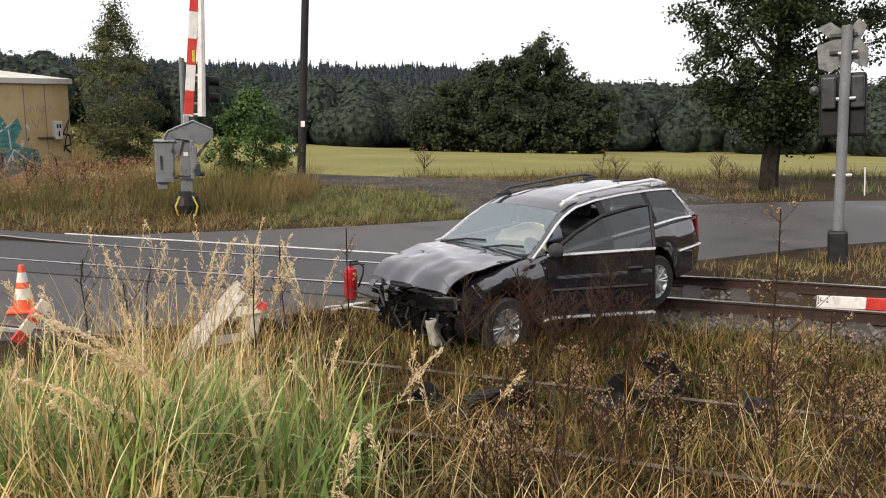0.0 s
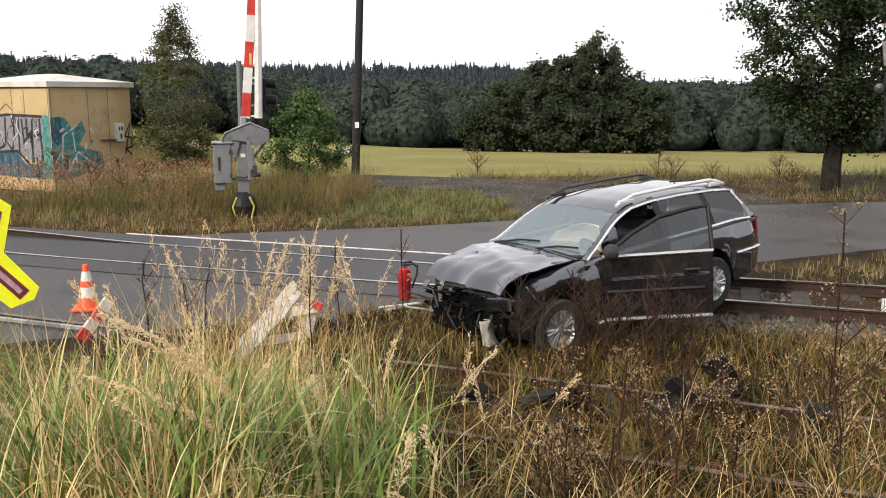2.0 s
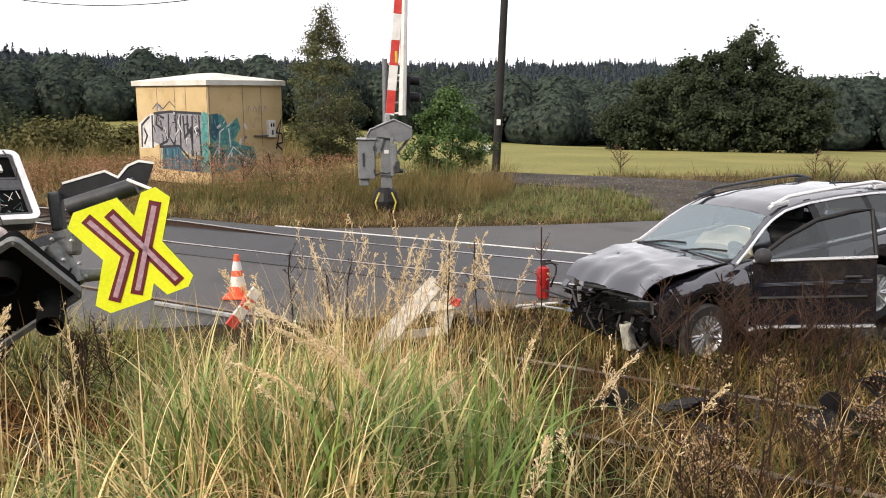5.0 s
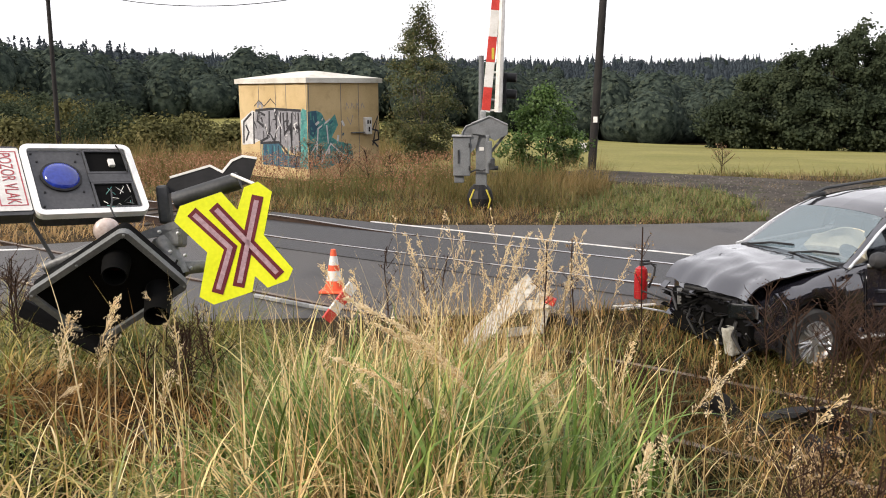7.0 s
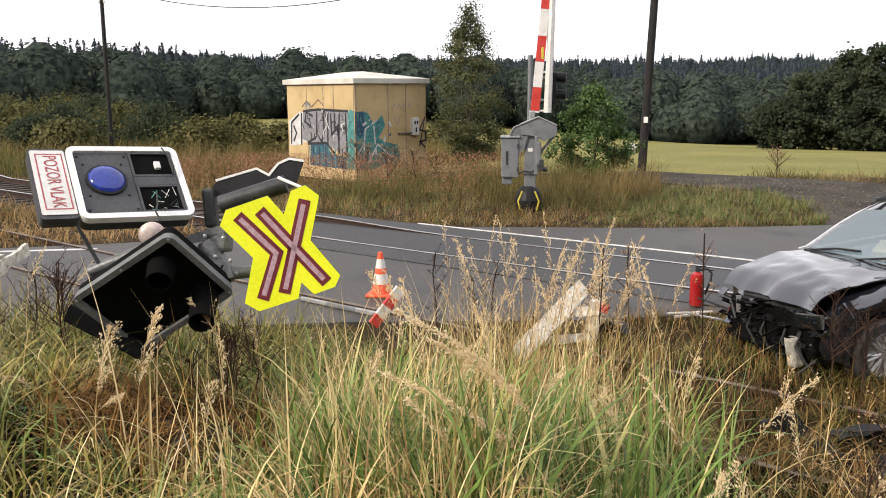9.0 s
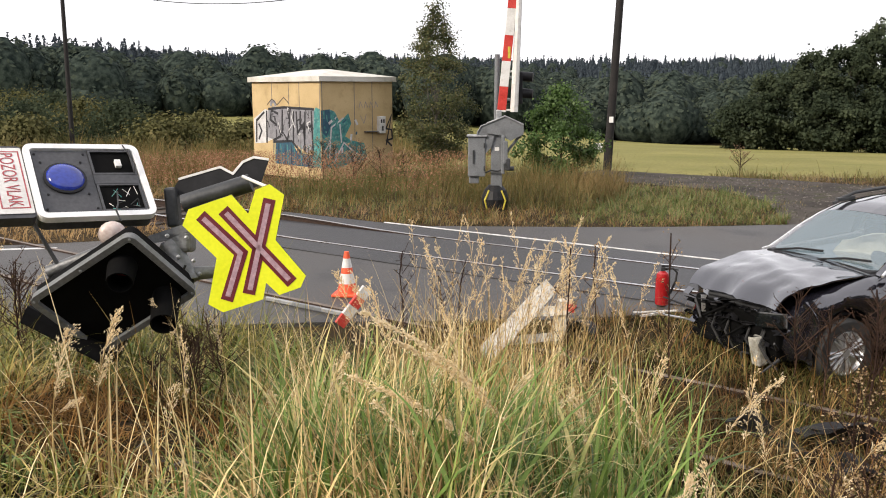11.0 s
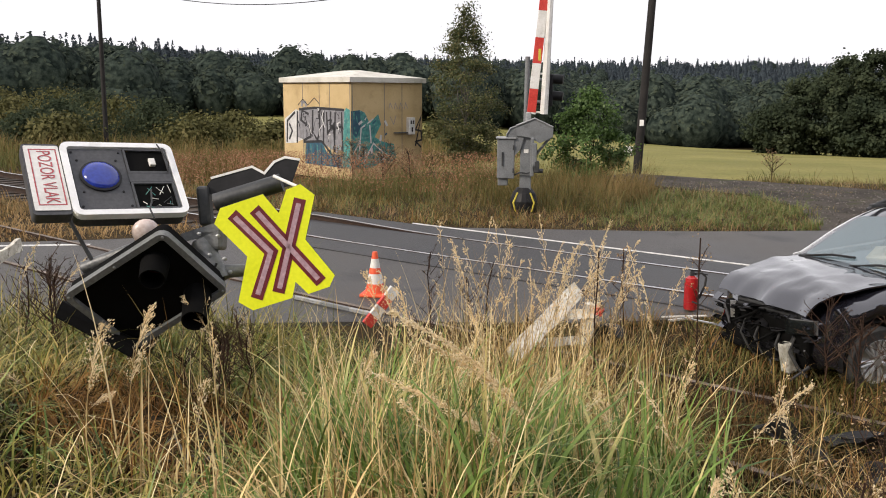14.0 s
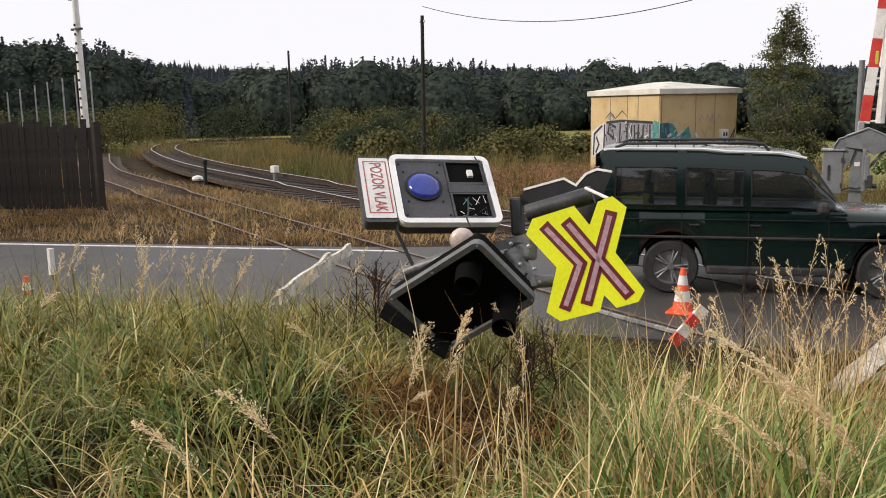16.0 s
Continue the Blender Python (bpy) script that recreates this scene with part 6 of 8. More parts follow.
        part("tail_lamp", slab(-2.235, -2.2, s * 0.81 - 0.05, s * 0.81 + 0.055, 1.36, 1.46, 0.01), REDLIGHT, car, "glowing red tail lamp")
        part("indicator", slab(2.14, 2.375, s * 0.78 - 0.1, s * 0.78 + 0.085, 0.80, 0.94, 0.02), AMBER, car, "amber front indicator")
        part("headlight", slab(2.26, 2.385, s * 0.55 - 0.14, s * 0.55 + 0.12, 0.78, 0.96, 0.02), LAMPCLEAR, car, "clear headlight")
        part("mirror", slab(0.62, 0.76, s * 0.97 - 0.1, s * 0.97 + 0.08, 1.12, 1.27, 0.04), PLASTIC, car, "black door mirror")
        part("door_handle", piped([(-0.05, s * 0.91, 0.95), (-0.18, s * 0.91, 0.95)], 0.013), PLASTIC, car)
        part("door_handle", piped([(-0.82, s * 0.91, 0.95), (-0.95, s * 0.91, 0.95)], 0.013), PLASTIC, car)
    part("grille", slab(2.30, 2.38, -0.42, 0.42, 0.74, 0.95, 0.02), PLASTIC, car)
    part("front_bumper", slab(2.24, 2.50, -0.88, 0.88, 0.44, 0.66, 0.05), PLASTIC, car, "dark front bumper")
    part("rear_bumper", slab(-2.36, -2.12, -0.88, 0.88, 0.44, 0.64, 0.05), PLASTIC, car, "dark rear bumper")
    sp = part("spare_wheel", lathe([(0.05, 0), (0.34, 0), (0.37, 0.05), (0.37, 0.23), (0.33, 0.28), (0.05, 0.28)], 26), RUBBER, car, "black spare wheel on the tailgate", m=pose(-2.21, 0.12, 1.02, 0, -90, 0), smooth=True)
    for k in range(5):
        part("roof_rib", piped([(-0.9 - 0.25 * k, -0.5, 1.985), (-0.9 - 0.25 * k, 0.5, 1.985)], 0.008, 5), CARGREEN, car)
    part("spare_rim", lathe([(0.03, 0), (0.22, 0), (0.22, 0.012), (0.03, 0.03)], 20), ALLOY, sp, m=pose(0, 0, 0.275))
    part("number_plate", slab(2.50, 2.51, -0.26, 0.26, 0.5, 0.61), WHITE, car)
    part("dashboard", slab(0.45, 0.95, -0.76, 0.76, 0.9, 1.14, 0.05), CABIN, car)
    for y in (0.38, -0.38):
        for x in (-0.3, -1.15):
            st = part("seat", slab(x - 0.3, x + 0.22, y - 0.25, y + 0.25, 0.7, 0.88, 0.06), CABIN, car)
            part("backrest", slab(x - 0.42, x - 0.28, y - 0.24, y + 0.24, 0.85, 1.42, 0.06), CABIN, st)
            part("headrest", slab(x - 0.4, x - 0.32, y - 0.12, y + 0.12, 1.44, 1.6, 0.03), CABIN, st)
    part("aerial", tube((0.9, 0.6, 1.12), (0.5, 0.6, 1.75), 0.006, 0.003, 6), BLACK, car)
    part("roof_aerial", tube((-0.55, -0.2, 1.84), (-0.8, -0.2, 2.02), 0.012, 0.008, 6), BLACK, car)
    return car


wrecked_estate()
OFFROADER = green_offroader()


# ---- wrecked crossing signal ----
def face(parent_origin, a, b):
    """A board's frame: x along its upper edge, y up its side, z out of its face; origin at the upper left corner."""
    a, b = Vector(a), Vector(b)
    x = a.normalized()
    y = -(b - x * b.dot(x)).normalized()
    m = Matrix((x, y, x.cross(y))).transposed().to_4x4()
    m.translation = Vector(parent_origin)
    return m


def rounded(x0, x1, y0, y1, r, n=5):
    pts = []
    for cx, cy, a0 in ((x1 - r, y1 - r, 0), (x0 + r, y1 - r, 90), (x0 + r, y0 + r, 180), (x1 - r, y0 + r, 270)):
        pts += [(cx + r * math.cos(radians(a0 + 90 * k / n)), cy + r * math.sin(radians(a0 + 90 * k / n))) for k in range(n + 1)]
    return pts


def ring_sheet(outer, inner, thick):
    bm = bmesh.new()
    k = len(outer)
    vs = [[bm.verts.new((x, y, z)) for x, y in pts] for pts, z in ((outer, 0), (inner, 0), (inner, -thick), (outer, -thick))]
    for i in range(k):
        j = (i + 1) % k
        for a, b in zip(vs, vs[1:] + vs[:1]):
            bm.faces.new((a[i], a[j], b[j], b[i]))
    return bm


def words(text, size, material, parent, m):
    cu = bpy.data.curves.new("lettering", "FONT")
    cu.body, cu.size, cu.extrude, cu.align_x, cu.align_y = text, size, 0.0008, "CENTER", "CENTER"
    cu.materials.append(material)
    ob = new("lettering", cu)
    ob.parent, ob.matrix_basis = parent, m
    return ob


def wrecked_signal():
    s = thing("crossing_signal", "smashed level crossing signal hanging over on its broken mast", "railway signal")
    s.matrix_world = pose(-3.964, 4.832, 1.612, 79.79, 0.40, 21.98)
    rnd = random.Random(5)

    def board(m, W, H, frame_m, plate_m):
        b = part("signal_board", ring_sheet(rounded(0, W, -H, 0, 0.06), rounded(0.04, W - 0.04, -H + 0.04, -0.04, 0.025), 0.05), frame_m, s, "", m)
        part("backing", sheet(rounded(0.012, W - 0.012, -H + 0.012, -0.012, 0.05), 0.10), plate_m, b, m=pose(0, 0, -0.03))
        return b

    # upper board with the blue lens
    a, bb = (0.593, 0.040, -0.399), (0.248, -0.480, 0.300)
    o = Vector((-0.633, 0.649, 0.039))
    M = face(o, a, bb)
    W, H = Vector(a).length, Vector(bb).length
    up = board(M, W, H, SIGNWHITE, PLATEGREY)
    up["label"] = "signal board with a white frame, blue lens and open bays"
    part("grey_panel", sheet([(0.05, -0.05), (0.385, -0.05), (0.385, -H + 0.05), (0.05, -H + 0.05)], 0.006), PLATEGREY, up, m=pose(0, 0, -0.018))
    part("blue_lens", lathe([(0.115, 0.0), (0.113, 0.016), (0.096, 0.034), (0.055, 0.046), (0.005, 0.050)], 28), BLUE, up, "domed deep blue signal lens", pose(0.212, -H * 0.47, -0.014), True)
    part("lens_ring", lathe([(0.128, 0), (0.128, 0.012), (0.112, 0.016), (0.112, 0.0)], 28), BLACK, up, m=pose(0.212, -H * 0.47, -0.016))
    for y0, y1 in ((-0.05, -0.26), (-0.345, -H + 0.05)):
        # Solid blocks whose black colour stands for the shade inside the bays.
        part("open_bay", slab(0.392, W - 0.055, y1, y0, -0.16, -0.022), VOID, up, "open lamp bay with torn wiring, inner shade painted black")
        part("bay_frame", ring_sheet([(0.388, y1 - 0.004), (W - 0.05, y1 - 0.004), (W - 0.05, y0), (0.388, y0)], [(0.402, y1 + 0.012), (W - 0.065, y1 + 0.012), (W - 0.065, y0 - 0.012), (0.402, y0 - 0.012)], 0.012), PLATEGREY, up, m=pose(0, 0, -0.008))
    part("crossbar", slab(0.385, W - 0.05, -0.340, -0.264, -0.03, -0.010), PLATEGREY, up)
    part("connector", slab(0.54, 0.58, -0.20, -0.14, -0.02, 0.005, 0.004), WHITE, up, "small white connector")
    for k in range(16):
        x, y = rnd.uniform(0.42, 0.63), rnd.uniform(-0.55, -0.42)
        part("loose_wire", tube((x, y, -0.01), (x + rnd.uniform(-0.05, 0.05), y + rnd.uniform(-0.05, 0.05), rnd.uniform(0.005, 0.03)), 0.0026, 0.002, 5), (WHITE, DARKSTEEL, PAINT_TEAL)[k % 3], up)
    part("cable", piped([(0.62, -0.02, 0.01), (0.63, -0.10, 0.03), (0.66, -0.2, 0.02), (0.64, -0.27, 0.01)], 0.005), BLACK, up)
    part("cable", piped([(0.5, -0.42, 0.0), (0.47, -0.55, 0.03), (0.44, -0.62, 0.05), (0.46, -0.68, 0.02)], 0.006), DARKSTEEL, up)
    for x, y in ((0.065, -0.08), (0.065, -0.54), (0.36, -0.08), (0.36, -0.54), (0.09, -0.15), (0.33, -0.15), (0.09, -0.42), (0.33, -0.42)):
        part("bolt", lathe([(0.008, 0), (0.008, 0.006), (0.002, 0.008)], 8), BLACK, up, m=pose(x, y, -0.018))
    # warning plate beside it
    pl = part("warning_plate", sheet(rounded(-0.212, -0.008, -H + 0.05, -0.03, 0.012), 0.004), WHITE, up, "white warning plate with red letters", pose(0, 0, -0.012))
    part("plate_backing", sheet(rounded(-0.225, 0.0, -H + 0.02, -0.01, 0.03), 0.08), PLATEGREY, up, m=pose(0, 0, -0.018))
    L = H - 0.13
    part("plate_border", ring_sheet([(-0.186, -H + 0.09), (-0.024, -H + 0.09), (-0.024, -0.06), (-0.186, -0.06)], [(-0.178, -H + 0.098), (-0.032, -H + 0.098), (-0.032, -0.068), (-0.178, -0.068)], 0.001), FADEDRED, pl, m=pose(0, 0, 0.0015))
    t = words("POZOR VLAK", 0.088, FADEDRED, pl, pose(-0.105, -0.05 - L / 2, 0.002, 0, 0, -90) @ Matrix.Diagonal((0.82, 1.3, 1, 1)))

    # lower board, face turned to the ground
    a2, b2 = (0.33, -0.378, -0.351), (-0.694, -0.418, -0.202)
    c2 = Vector((-0.05, -0.325, 0.05))
    o2 = c2 + Vector(a2) / 2 * -1 + Vector(b2) / 2
    M2 = face(o2, Vector(b2) * -1, a2)
    W2, H2 = Vector(b2).length, Vector(a2).length
    # Backing and hoods in near-black: the downward face's shade is in the colour.
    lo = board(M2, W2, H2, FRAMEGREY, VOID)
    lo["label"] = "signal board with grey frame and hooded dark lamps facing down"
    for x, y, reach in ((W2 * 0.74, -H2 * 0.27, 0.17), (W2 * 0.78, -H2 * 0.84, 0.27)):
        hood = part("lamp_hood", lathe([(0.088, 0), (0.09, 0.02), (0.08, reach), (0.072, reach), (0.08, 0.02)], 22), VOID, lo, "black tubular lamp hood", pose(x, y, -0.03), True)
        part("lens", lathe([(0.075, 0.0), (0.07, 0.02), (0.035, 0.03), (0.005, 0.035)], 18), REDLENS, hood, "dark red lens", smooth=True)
    for x, y in ((0.03, -0.03), (W2 * 0.5, -0.025), (W2 - 0.03, -0.03), (W2 - 0.03, -H2 + 0.03), (0.03, -H2 + 0.03)):
        part("bolt", lathe([(0.009, 0), (0.009, 0.006), (0.002, 0.009)], 8), GALV, lo, m=pose(x, y, 0))

    # yellow warning cross for more than one track
    cross = part("warning_cross", sheet([(0.375, 0.131), (0.413, 0.233), (0.683, 0.326), (0.788, 0.206), (0.833, 0.356), (0.923, 0.394), (1.016, 0.326), (0.960, 0.038), (1.151, -0.188), (1.118, -0.263), (0.983, -0.311), (0.900, -0.233), (0.881, -0.338), (0.630, -0.420), (0.536, -0.368), (0.589, -0.075)][::-1], 0.006), YELLOW, s, "fluorescent yellow double warning cross with maroon arms", pose(0, 0, 0.05))
    for pts in ([(0.488, 0.195), (0.743, -0.045), (0.653, -0.345)], [(0.630, 0.229), (1.065, -0.233)], [(0.923, 0.300), (0.791, -0.304)]):
        part("arm_stripe", strip(pts, 0.078, 0.001), MAROON, cross, "dark maroon stripe", pose(0, 0, 0.0025))
    for pts in ([(0.506, 0.176), (0.739, -0.045), (0.660, -0.319)], [(0.649, 0.210), (1.046, -0.214)], [(0.915, 0.270), (0.799, -0.278)]):
        part("arm_reflector", strip(pts, 0.032, 0.001), MAUVE, cross, "greyish pink reflecting core", pose(0, 0, 0.0045))
    part("edge", piped([(x, y, -0.004) for x, y in ((0.375, 0.131), (0.413, 0.233), (0.683, 0.326), (0.788, 0.206), (0.833, 0.356), (0.923, 0.394), (1.016, 0.326), (0.960, 0.038), (1.151, -0.188))], 0.003, 5), DARKSTEEL, cross)

    # the other cross, seen from behind
    back = part("bent_cross", sheet([(0.199, 0.368), (0.255, 0.458), (0.525, 0.540), (0.611, 0.495), (0.675, 0.581), (0.750, 0.611), (0.851, 0.596), (0.795, 0.420), (0.544, 0.330), (0.375, 0.300)][::-1], 0.008), BLACK, s, "bent second warning cross seen from behind", pose(0, 0, -0.30, -6, 4, 0))
    part("white_edge", strip([(0.248, 0.458), (0.525, 0.544), (0.611, 0.499), (0.675, 0.581), (0.750, 0.615), (0.851, 0.600)], 0.016, 0.02), WHITE, back, "pale edge of the plate", pose(0, 0, 0.006))
    part("dark_tube", tube((0.298, 0.285, -0.280), (0.746, 0.427, -0.280), 0.062, 0.062, 14), DARKSTEEL, s, smooth=True)
    part("tie_rod", tube((0.706, 0.463, -0.200), (0.903, 0.378, -0.100), 0.011, 0.011, 8), WHITE, s)
    part("mast_head", slab(*(0.195, 0.278, 0.105, 0.375), -0.42, -0.3, 0.02, pose(0, 0, 0, 0, 0, 6)), DARKSTEEL, s)
    # castings, clamps and broken mast
    part("arm_plate", sheet([(0.098, 0.008), (0.113, 0.068), (0.383, 0.158), (0.390, 0.105), (0.225, 0.038)][::-1], 0.03), MIDSTEEL, s, m=pose(0, 0, -0.12))
    part("casting", slab(*(0.210, 0.383, -0.038, 0.105), -0.30, -0.12, 0.025), MIDSTEEL, s, "grey cast bracket")
    part("elbow", tube((0.238, 0.021, -0.180), (0.376, -0.236, -0.120), 0.072, 0.065, 16), MIDSTEEL, s, smooth=True)
    part("elbow_cap", tube((0.328, -0.184, -0.160), (0.527, -0.169, -0.200), 0.05, 0.042, 14), MIDSTEEL, s, smooth=True)
    part("clamp", tube((0.204, -0.095, -0.160), (0.274, -0.170, -0.040), 0.035, 0.03, 10), DARKSTEEL, s)
    part("cable", piped([(0.181, 0.000, -0.050), (0.265, -0.068, -0.020), (0.307, -0.151, -0.030), (0.347, -0.174, -0.050), (0.370, -0.121, -0.050)], 0.009), BLACK, s)
    part("cable", piped([(0.083, 0.039, -0.100), (0.160, -0.037, -0.030), (0.171, -0.151, -0.060), (0.243, -0.228, -0.100)], 0.008), DARKSTEEL, s)
    for x, y in ((0.315, -0.068), (0.368, 0.056), (0.413, -0.094), (0.244, 0.068), (0.450, -0.180)):
        part("bolt", lathe([(0.014, 0), (0.014, 0.012), (0.004, 0.016)], 8), GALV, s, m=pose(x, y, -0.09))
    part("lens_cap", lathe([(0.085, 0), (0.082, 0.02), (0.06, 0.045), (0.005, 0.055)], 18), LENSPALE, s, "pale pink broken lens cap", pose(*(-0.046, 0.077, 0.100), 20, 25, 0), True)
    part("stay", tube((-0.619, 0.161, -0.100), (-0.443, -0.144, -0.100), 0.014, 0.014, 8), DARKSTEEL, s)
    part("cross_tube", tube((-0.528, -0.168, -0.120), (-0.183, -0.030, -0.120), 0.042, 0.042, 12), MIDSTEEL, s, smooth=True)
    part("mast", tube((0.153, 0.003, -0.380), (-0.441, -0.855, -1.150), 0.034, 0.036, 16), BLACK, s, "broken dark steel mast", smooth=True)
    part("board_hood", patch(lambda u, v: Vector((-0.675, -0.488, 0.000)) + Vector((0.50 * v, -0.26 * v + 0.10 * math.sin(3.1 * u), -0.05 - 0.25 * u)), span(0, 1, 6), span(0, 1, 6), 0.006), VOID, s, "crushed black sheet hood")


SIGNWHITE = surface("bright_white_reflective_film", (0.80, 0.80, 0.81), (0.88, 0.88, 0.89), 3, 0.4, bump=0.04, c3=(0.55, 0.54, 0.52), dirt=0.35)
FADEDRED = surface("faded_crimson_lettering", (0.34, 0.05, 0.06), (0.46, 0.12, 0.13), 30, 0.6, bump=0.02)
BONE = surface("splintered_dirty_white_paint", (0.48, 0.45, 0.39), (0.74, 0.71, 0.64), 9, 0.8, bump=0.4, c3=(0.2, 0.17, 0.12), dirt=0.8)
PLATEGREY = surface("dark_grey_board", (0.045, 0.046, 0.052), (0.065, 0.066, 0.072), 5, 0.5, bump=0.06)
FRAMEGREY = surface("mid_grey_frame", (0.12, 0.125, 0.125), (0.17, 0.175, 0.175), 5, 0.5, bump=0.06)
LENSPALE = surface("pale_pink_glass", (0.6, 0.5, 0.46), (0.7, 0.58, 0.54), 8, 0.25, bump=0.03)
wrecked_signal()

foot = thing("mast_foot", "torn dark steel mast foot with cut cables in the pit", "mast foot", at=pose(-3.28, 4.2, float(height(-3.28, 4.2)) - 0.05, 24, 10, 15))
part("flange", lathe([(0.06, 0.0), (0.15, 0.0), (0.15, 0.03), (0.09, 0.05), (0.085, 0.26), (0.07, 0.27), (0.07, 0.06)], 20), DARKSTEEL, foot, "torn flanged steel tube", smooth=True)
for k in range(6):
    part("bolt", lathe([(0.014, 0), (0.014, 0.03), (0.004, 0.035)], 8), MIDSTEEL, foot, m=pose(0.125 * math.cos(k * 1.047), 0.125 * math.sin(k * 1.047), 0.03))
for k in range(4):
    a = 1.3 * k
    part("cable", piped([(0.03 * math.cos(a), 0.03 * math.sin(a), 0.1), (0.05 * math.cos(a), 0.05 * math.sin(a), 0.32), (0.14 * math.cos(a), 0.14 * math.sin(a), 0.40), (0.2 * math.cos(a + 0.4), 0.2 * math.sin(a + 0.4), 0.30)], 0.009, 6), BLACK if k % 2 else MIDSTEEL, foot)


# ---- barrier drive with raised boom ----
def barrier():
    b = thing("crossing_barrier", "grey level crossing barrier drive with its red and white boom raised", "barrier", at=pose(-5.6, 18.9, 0, 0, 0, 16.5))
    base = part("base", lathe([(0.22, -0.1), (0.28, 0.05), (0.30, 0.22), (0.25, 0.40), (0.15, 0.52)], 18), BLACK, b, "black base guard with yellow bars")
    for x in (-0.19, 0.19):
        part("yellow_bar", piped([(x * 0.9, -0.2, 0.0), (x * 1.2, -0.22, 0.2), (x * 0.7, -0.2, 0.42)], 0.022), YELLOWDULL, base)
    part("column", slab(-0.10, 0.15, -0.12, 0.12, 0.4, 1.8, 0.015), GREYPAINT, b)
    part("rear_mast", tube((0.0, 0.22, 0.3), (0.02, 0.22, 3.35), 0.055, 0.055, 14), GREYPAINT, b, "grey mast behind the drive", smooth=True)
    drive = part("drive_housing", sheet([(-0.2, 1.66), (-0.2, 1.88), (0.2, 2.04), (0.6, 1.86), (0.6, 1.64), (0.32, 1.5), (0.1, 1.62)][::-1], 0.42, pose(0, -0.2, 0, 90, 0, 0)), GREYPAINT, b, "grey drive housing with a peaked lid")
    part("lid_rib", piped([(-0.2, -0.21, 1.87), (0.2, -0.21, 2.03), (0.6, -0.21, 1.85)], 0.018), GALV, drive)
    cab = part("cabinet", slab(-0.60, -0.22, -0.18, 0.18, 0.72, 1.58, 0.02), GREYPAINT, b, "grey control cabinet")
    part("cabinet_lid", slab(-0.63, -0.19, -0.21, 0.21, 1.58, 1.62, 0.01), GALV, cab)
    part("cabinet_foot", slab(-0.58, -0.36, -0.12, 0.12, 0.56, 0.74, 0.02), GREYPAINT, cab)
    part("lock", slab(-0.50, -0.46, -0.2, -0.18, 1.0, 1.3, 0.004), DARKSTEEL, cab)
    part("hinge", slab(-0.26, -0.23, -0.2, -0.18, 0.85, 0.95, 0.004), DARKSTEEL, cab)
    part("hinge", slab(-0.26, -0.23, -0.2, -0.18, 1.35, 1.45, 0.004), DARKSTEEL, cab)
    part("arm", sheet([(-0.24, 1.5), (-0.24, 1.2), (-0.1, 1.35), (0.0, 1.7), (-0.16, 1.72)][::-1], 0.06, pose(0, -0.16, 0, 90, 0, 0)), GREYPAINT, b)
    part("neck", sheet([(-0.14, 1.88), (-0.32, 1.82), (-0.40, 1.68), (-0.42, 1.05), (-0.26, 1.05), (-0.24, 1.30), (-0.16, 1.50), (0.0, 1.64)][::-1], 0.28, pose(0, -0.14, 0, 90, 0, 0)), GREYPAINT, b, "curved grey neck between housing and cabinet")
    part("neck_rib", piped([(-0.14, -0.15, 1.88), (-0.32, -0.15, 1.82), (-0.40, -0.15, 1.68), (-0.42, -0.15, 1.05)], 0.014), GALV, b)
    for z in (1.15, 1.45):
        part("bolt", tube((-0.33, -0.16, z), (-0.33, -0.13, z), 0.018, 0.018, 8), DARKSTEEL, b)
    part("name_plate", slab(-0.02, 0.08, -0.128, -0.12, 1.28, 1.36, 0.002), WHITE, b)
    part("drive_chain_guard", slab(0.12, 0.2, -0.24, -0.12, 0.78, 1.62, 0.02), GREYPAINT, b)
    part("buffer", tube((0.26, -0.18, 0.9), (0.40, -0.18, 0.9), 0.05, 0.05, 12), DARKSTEEL, b, smooth=True)
    part("counterweight", slab(0.2, 0.32, -0.26, -0.1, 0.86, 1.12, 0.02), DARKSTEEL, b)
    part("counterweight", slab(0.16, 0.26, -0.26, -0.1, 1.0, 1.5, 0.02), GREYPAINT, b)
    part("gear_strut", tube((0.55, -0.1, 1.64), (0.2, -0.1, 1.2), 0.03, 0.03, 8), GREYPAINT, b)
    part("cable", piped([(-0.22, -0.14, 0.8), (-0.1, -0.2, 0.86), (0.05, -0.2, 0.84), (0.2, -0.2, 0.9)], 0.02), DARKSTEEL, b)
    # boom: two rails with ties, red and white bands
    bands = [(2.12, 2.16, WHITE), (2.16, 2.66, RED), (2.66, 3.20, WHITE), (3.20, 3.74, RED), (3.74, 4.30, WHITE), (4.30, 4.86, RED), (4.86, 5.42, WHITE), (5.42, 6.0, RED)]
    lean = pose(0.12, -0.1, 2.1, 0, 5.2, 0)
    for z0, z1, mm in bands:
        part("boom_band", slab(-0.10, 0.09, -0.035, 0.035, z0 - 2.1, z1 - 2.1, 0.008), mm, b, "red boom band" if mm is RED else "white boom band", lean)
    part("boom_bracket", slab(0.0, 0.12, -0.16, -0.02, 1.9, 2.16, 0.02), GALV, b)
    part("boom_stay", tube((0.39, -0.1, 2.12), (0.42, -0.1, 3.0), 0.085, 0.08, 8), WHITE, b)
    part("boom_stay", tube((0.42, -0.1, 3.0), (0.50, -0.1, 5.8), 0.08, 0.06, 8), WHITE, b, "white parallel boom rail")
    for z in (2.16, 2.98, 3.75):
        part("boom_tie", tube((0.14 + 0.09 * (z - 2.1), -0.1, z), (0.41, -0.1, z), 0.022, 0.022, 6), WHITE, b)
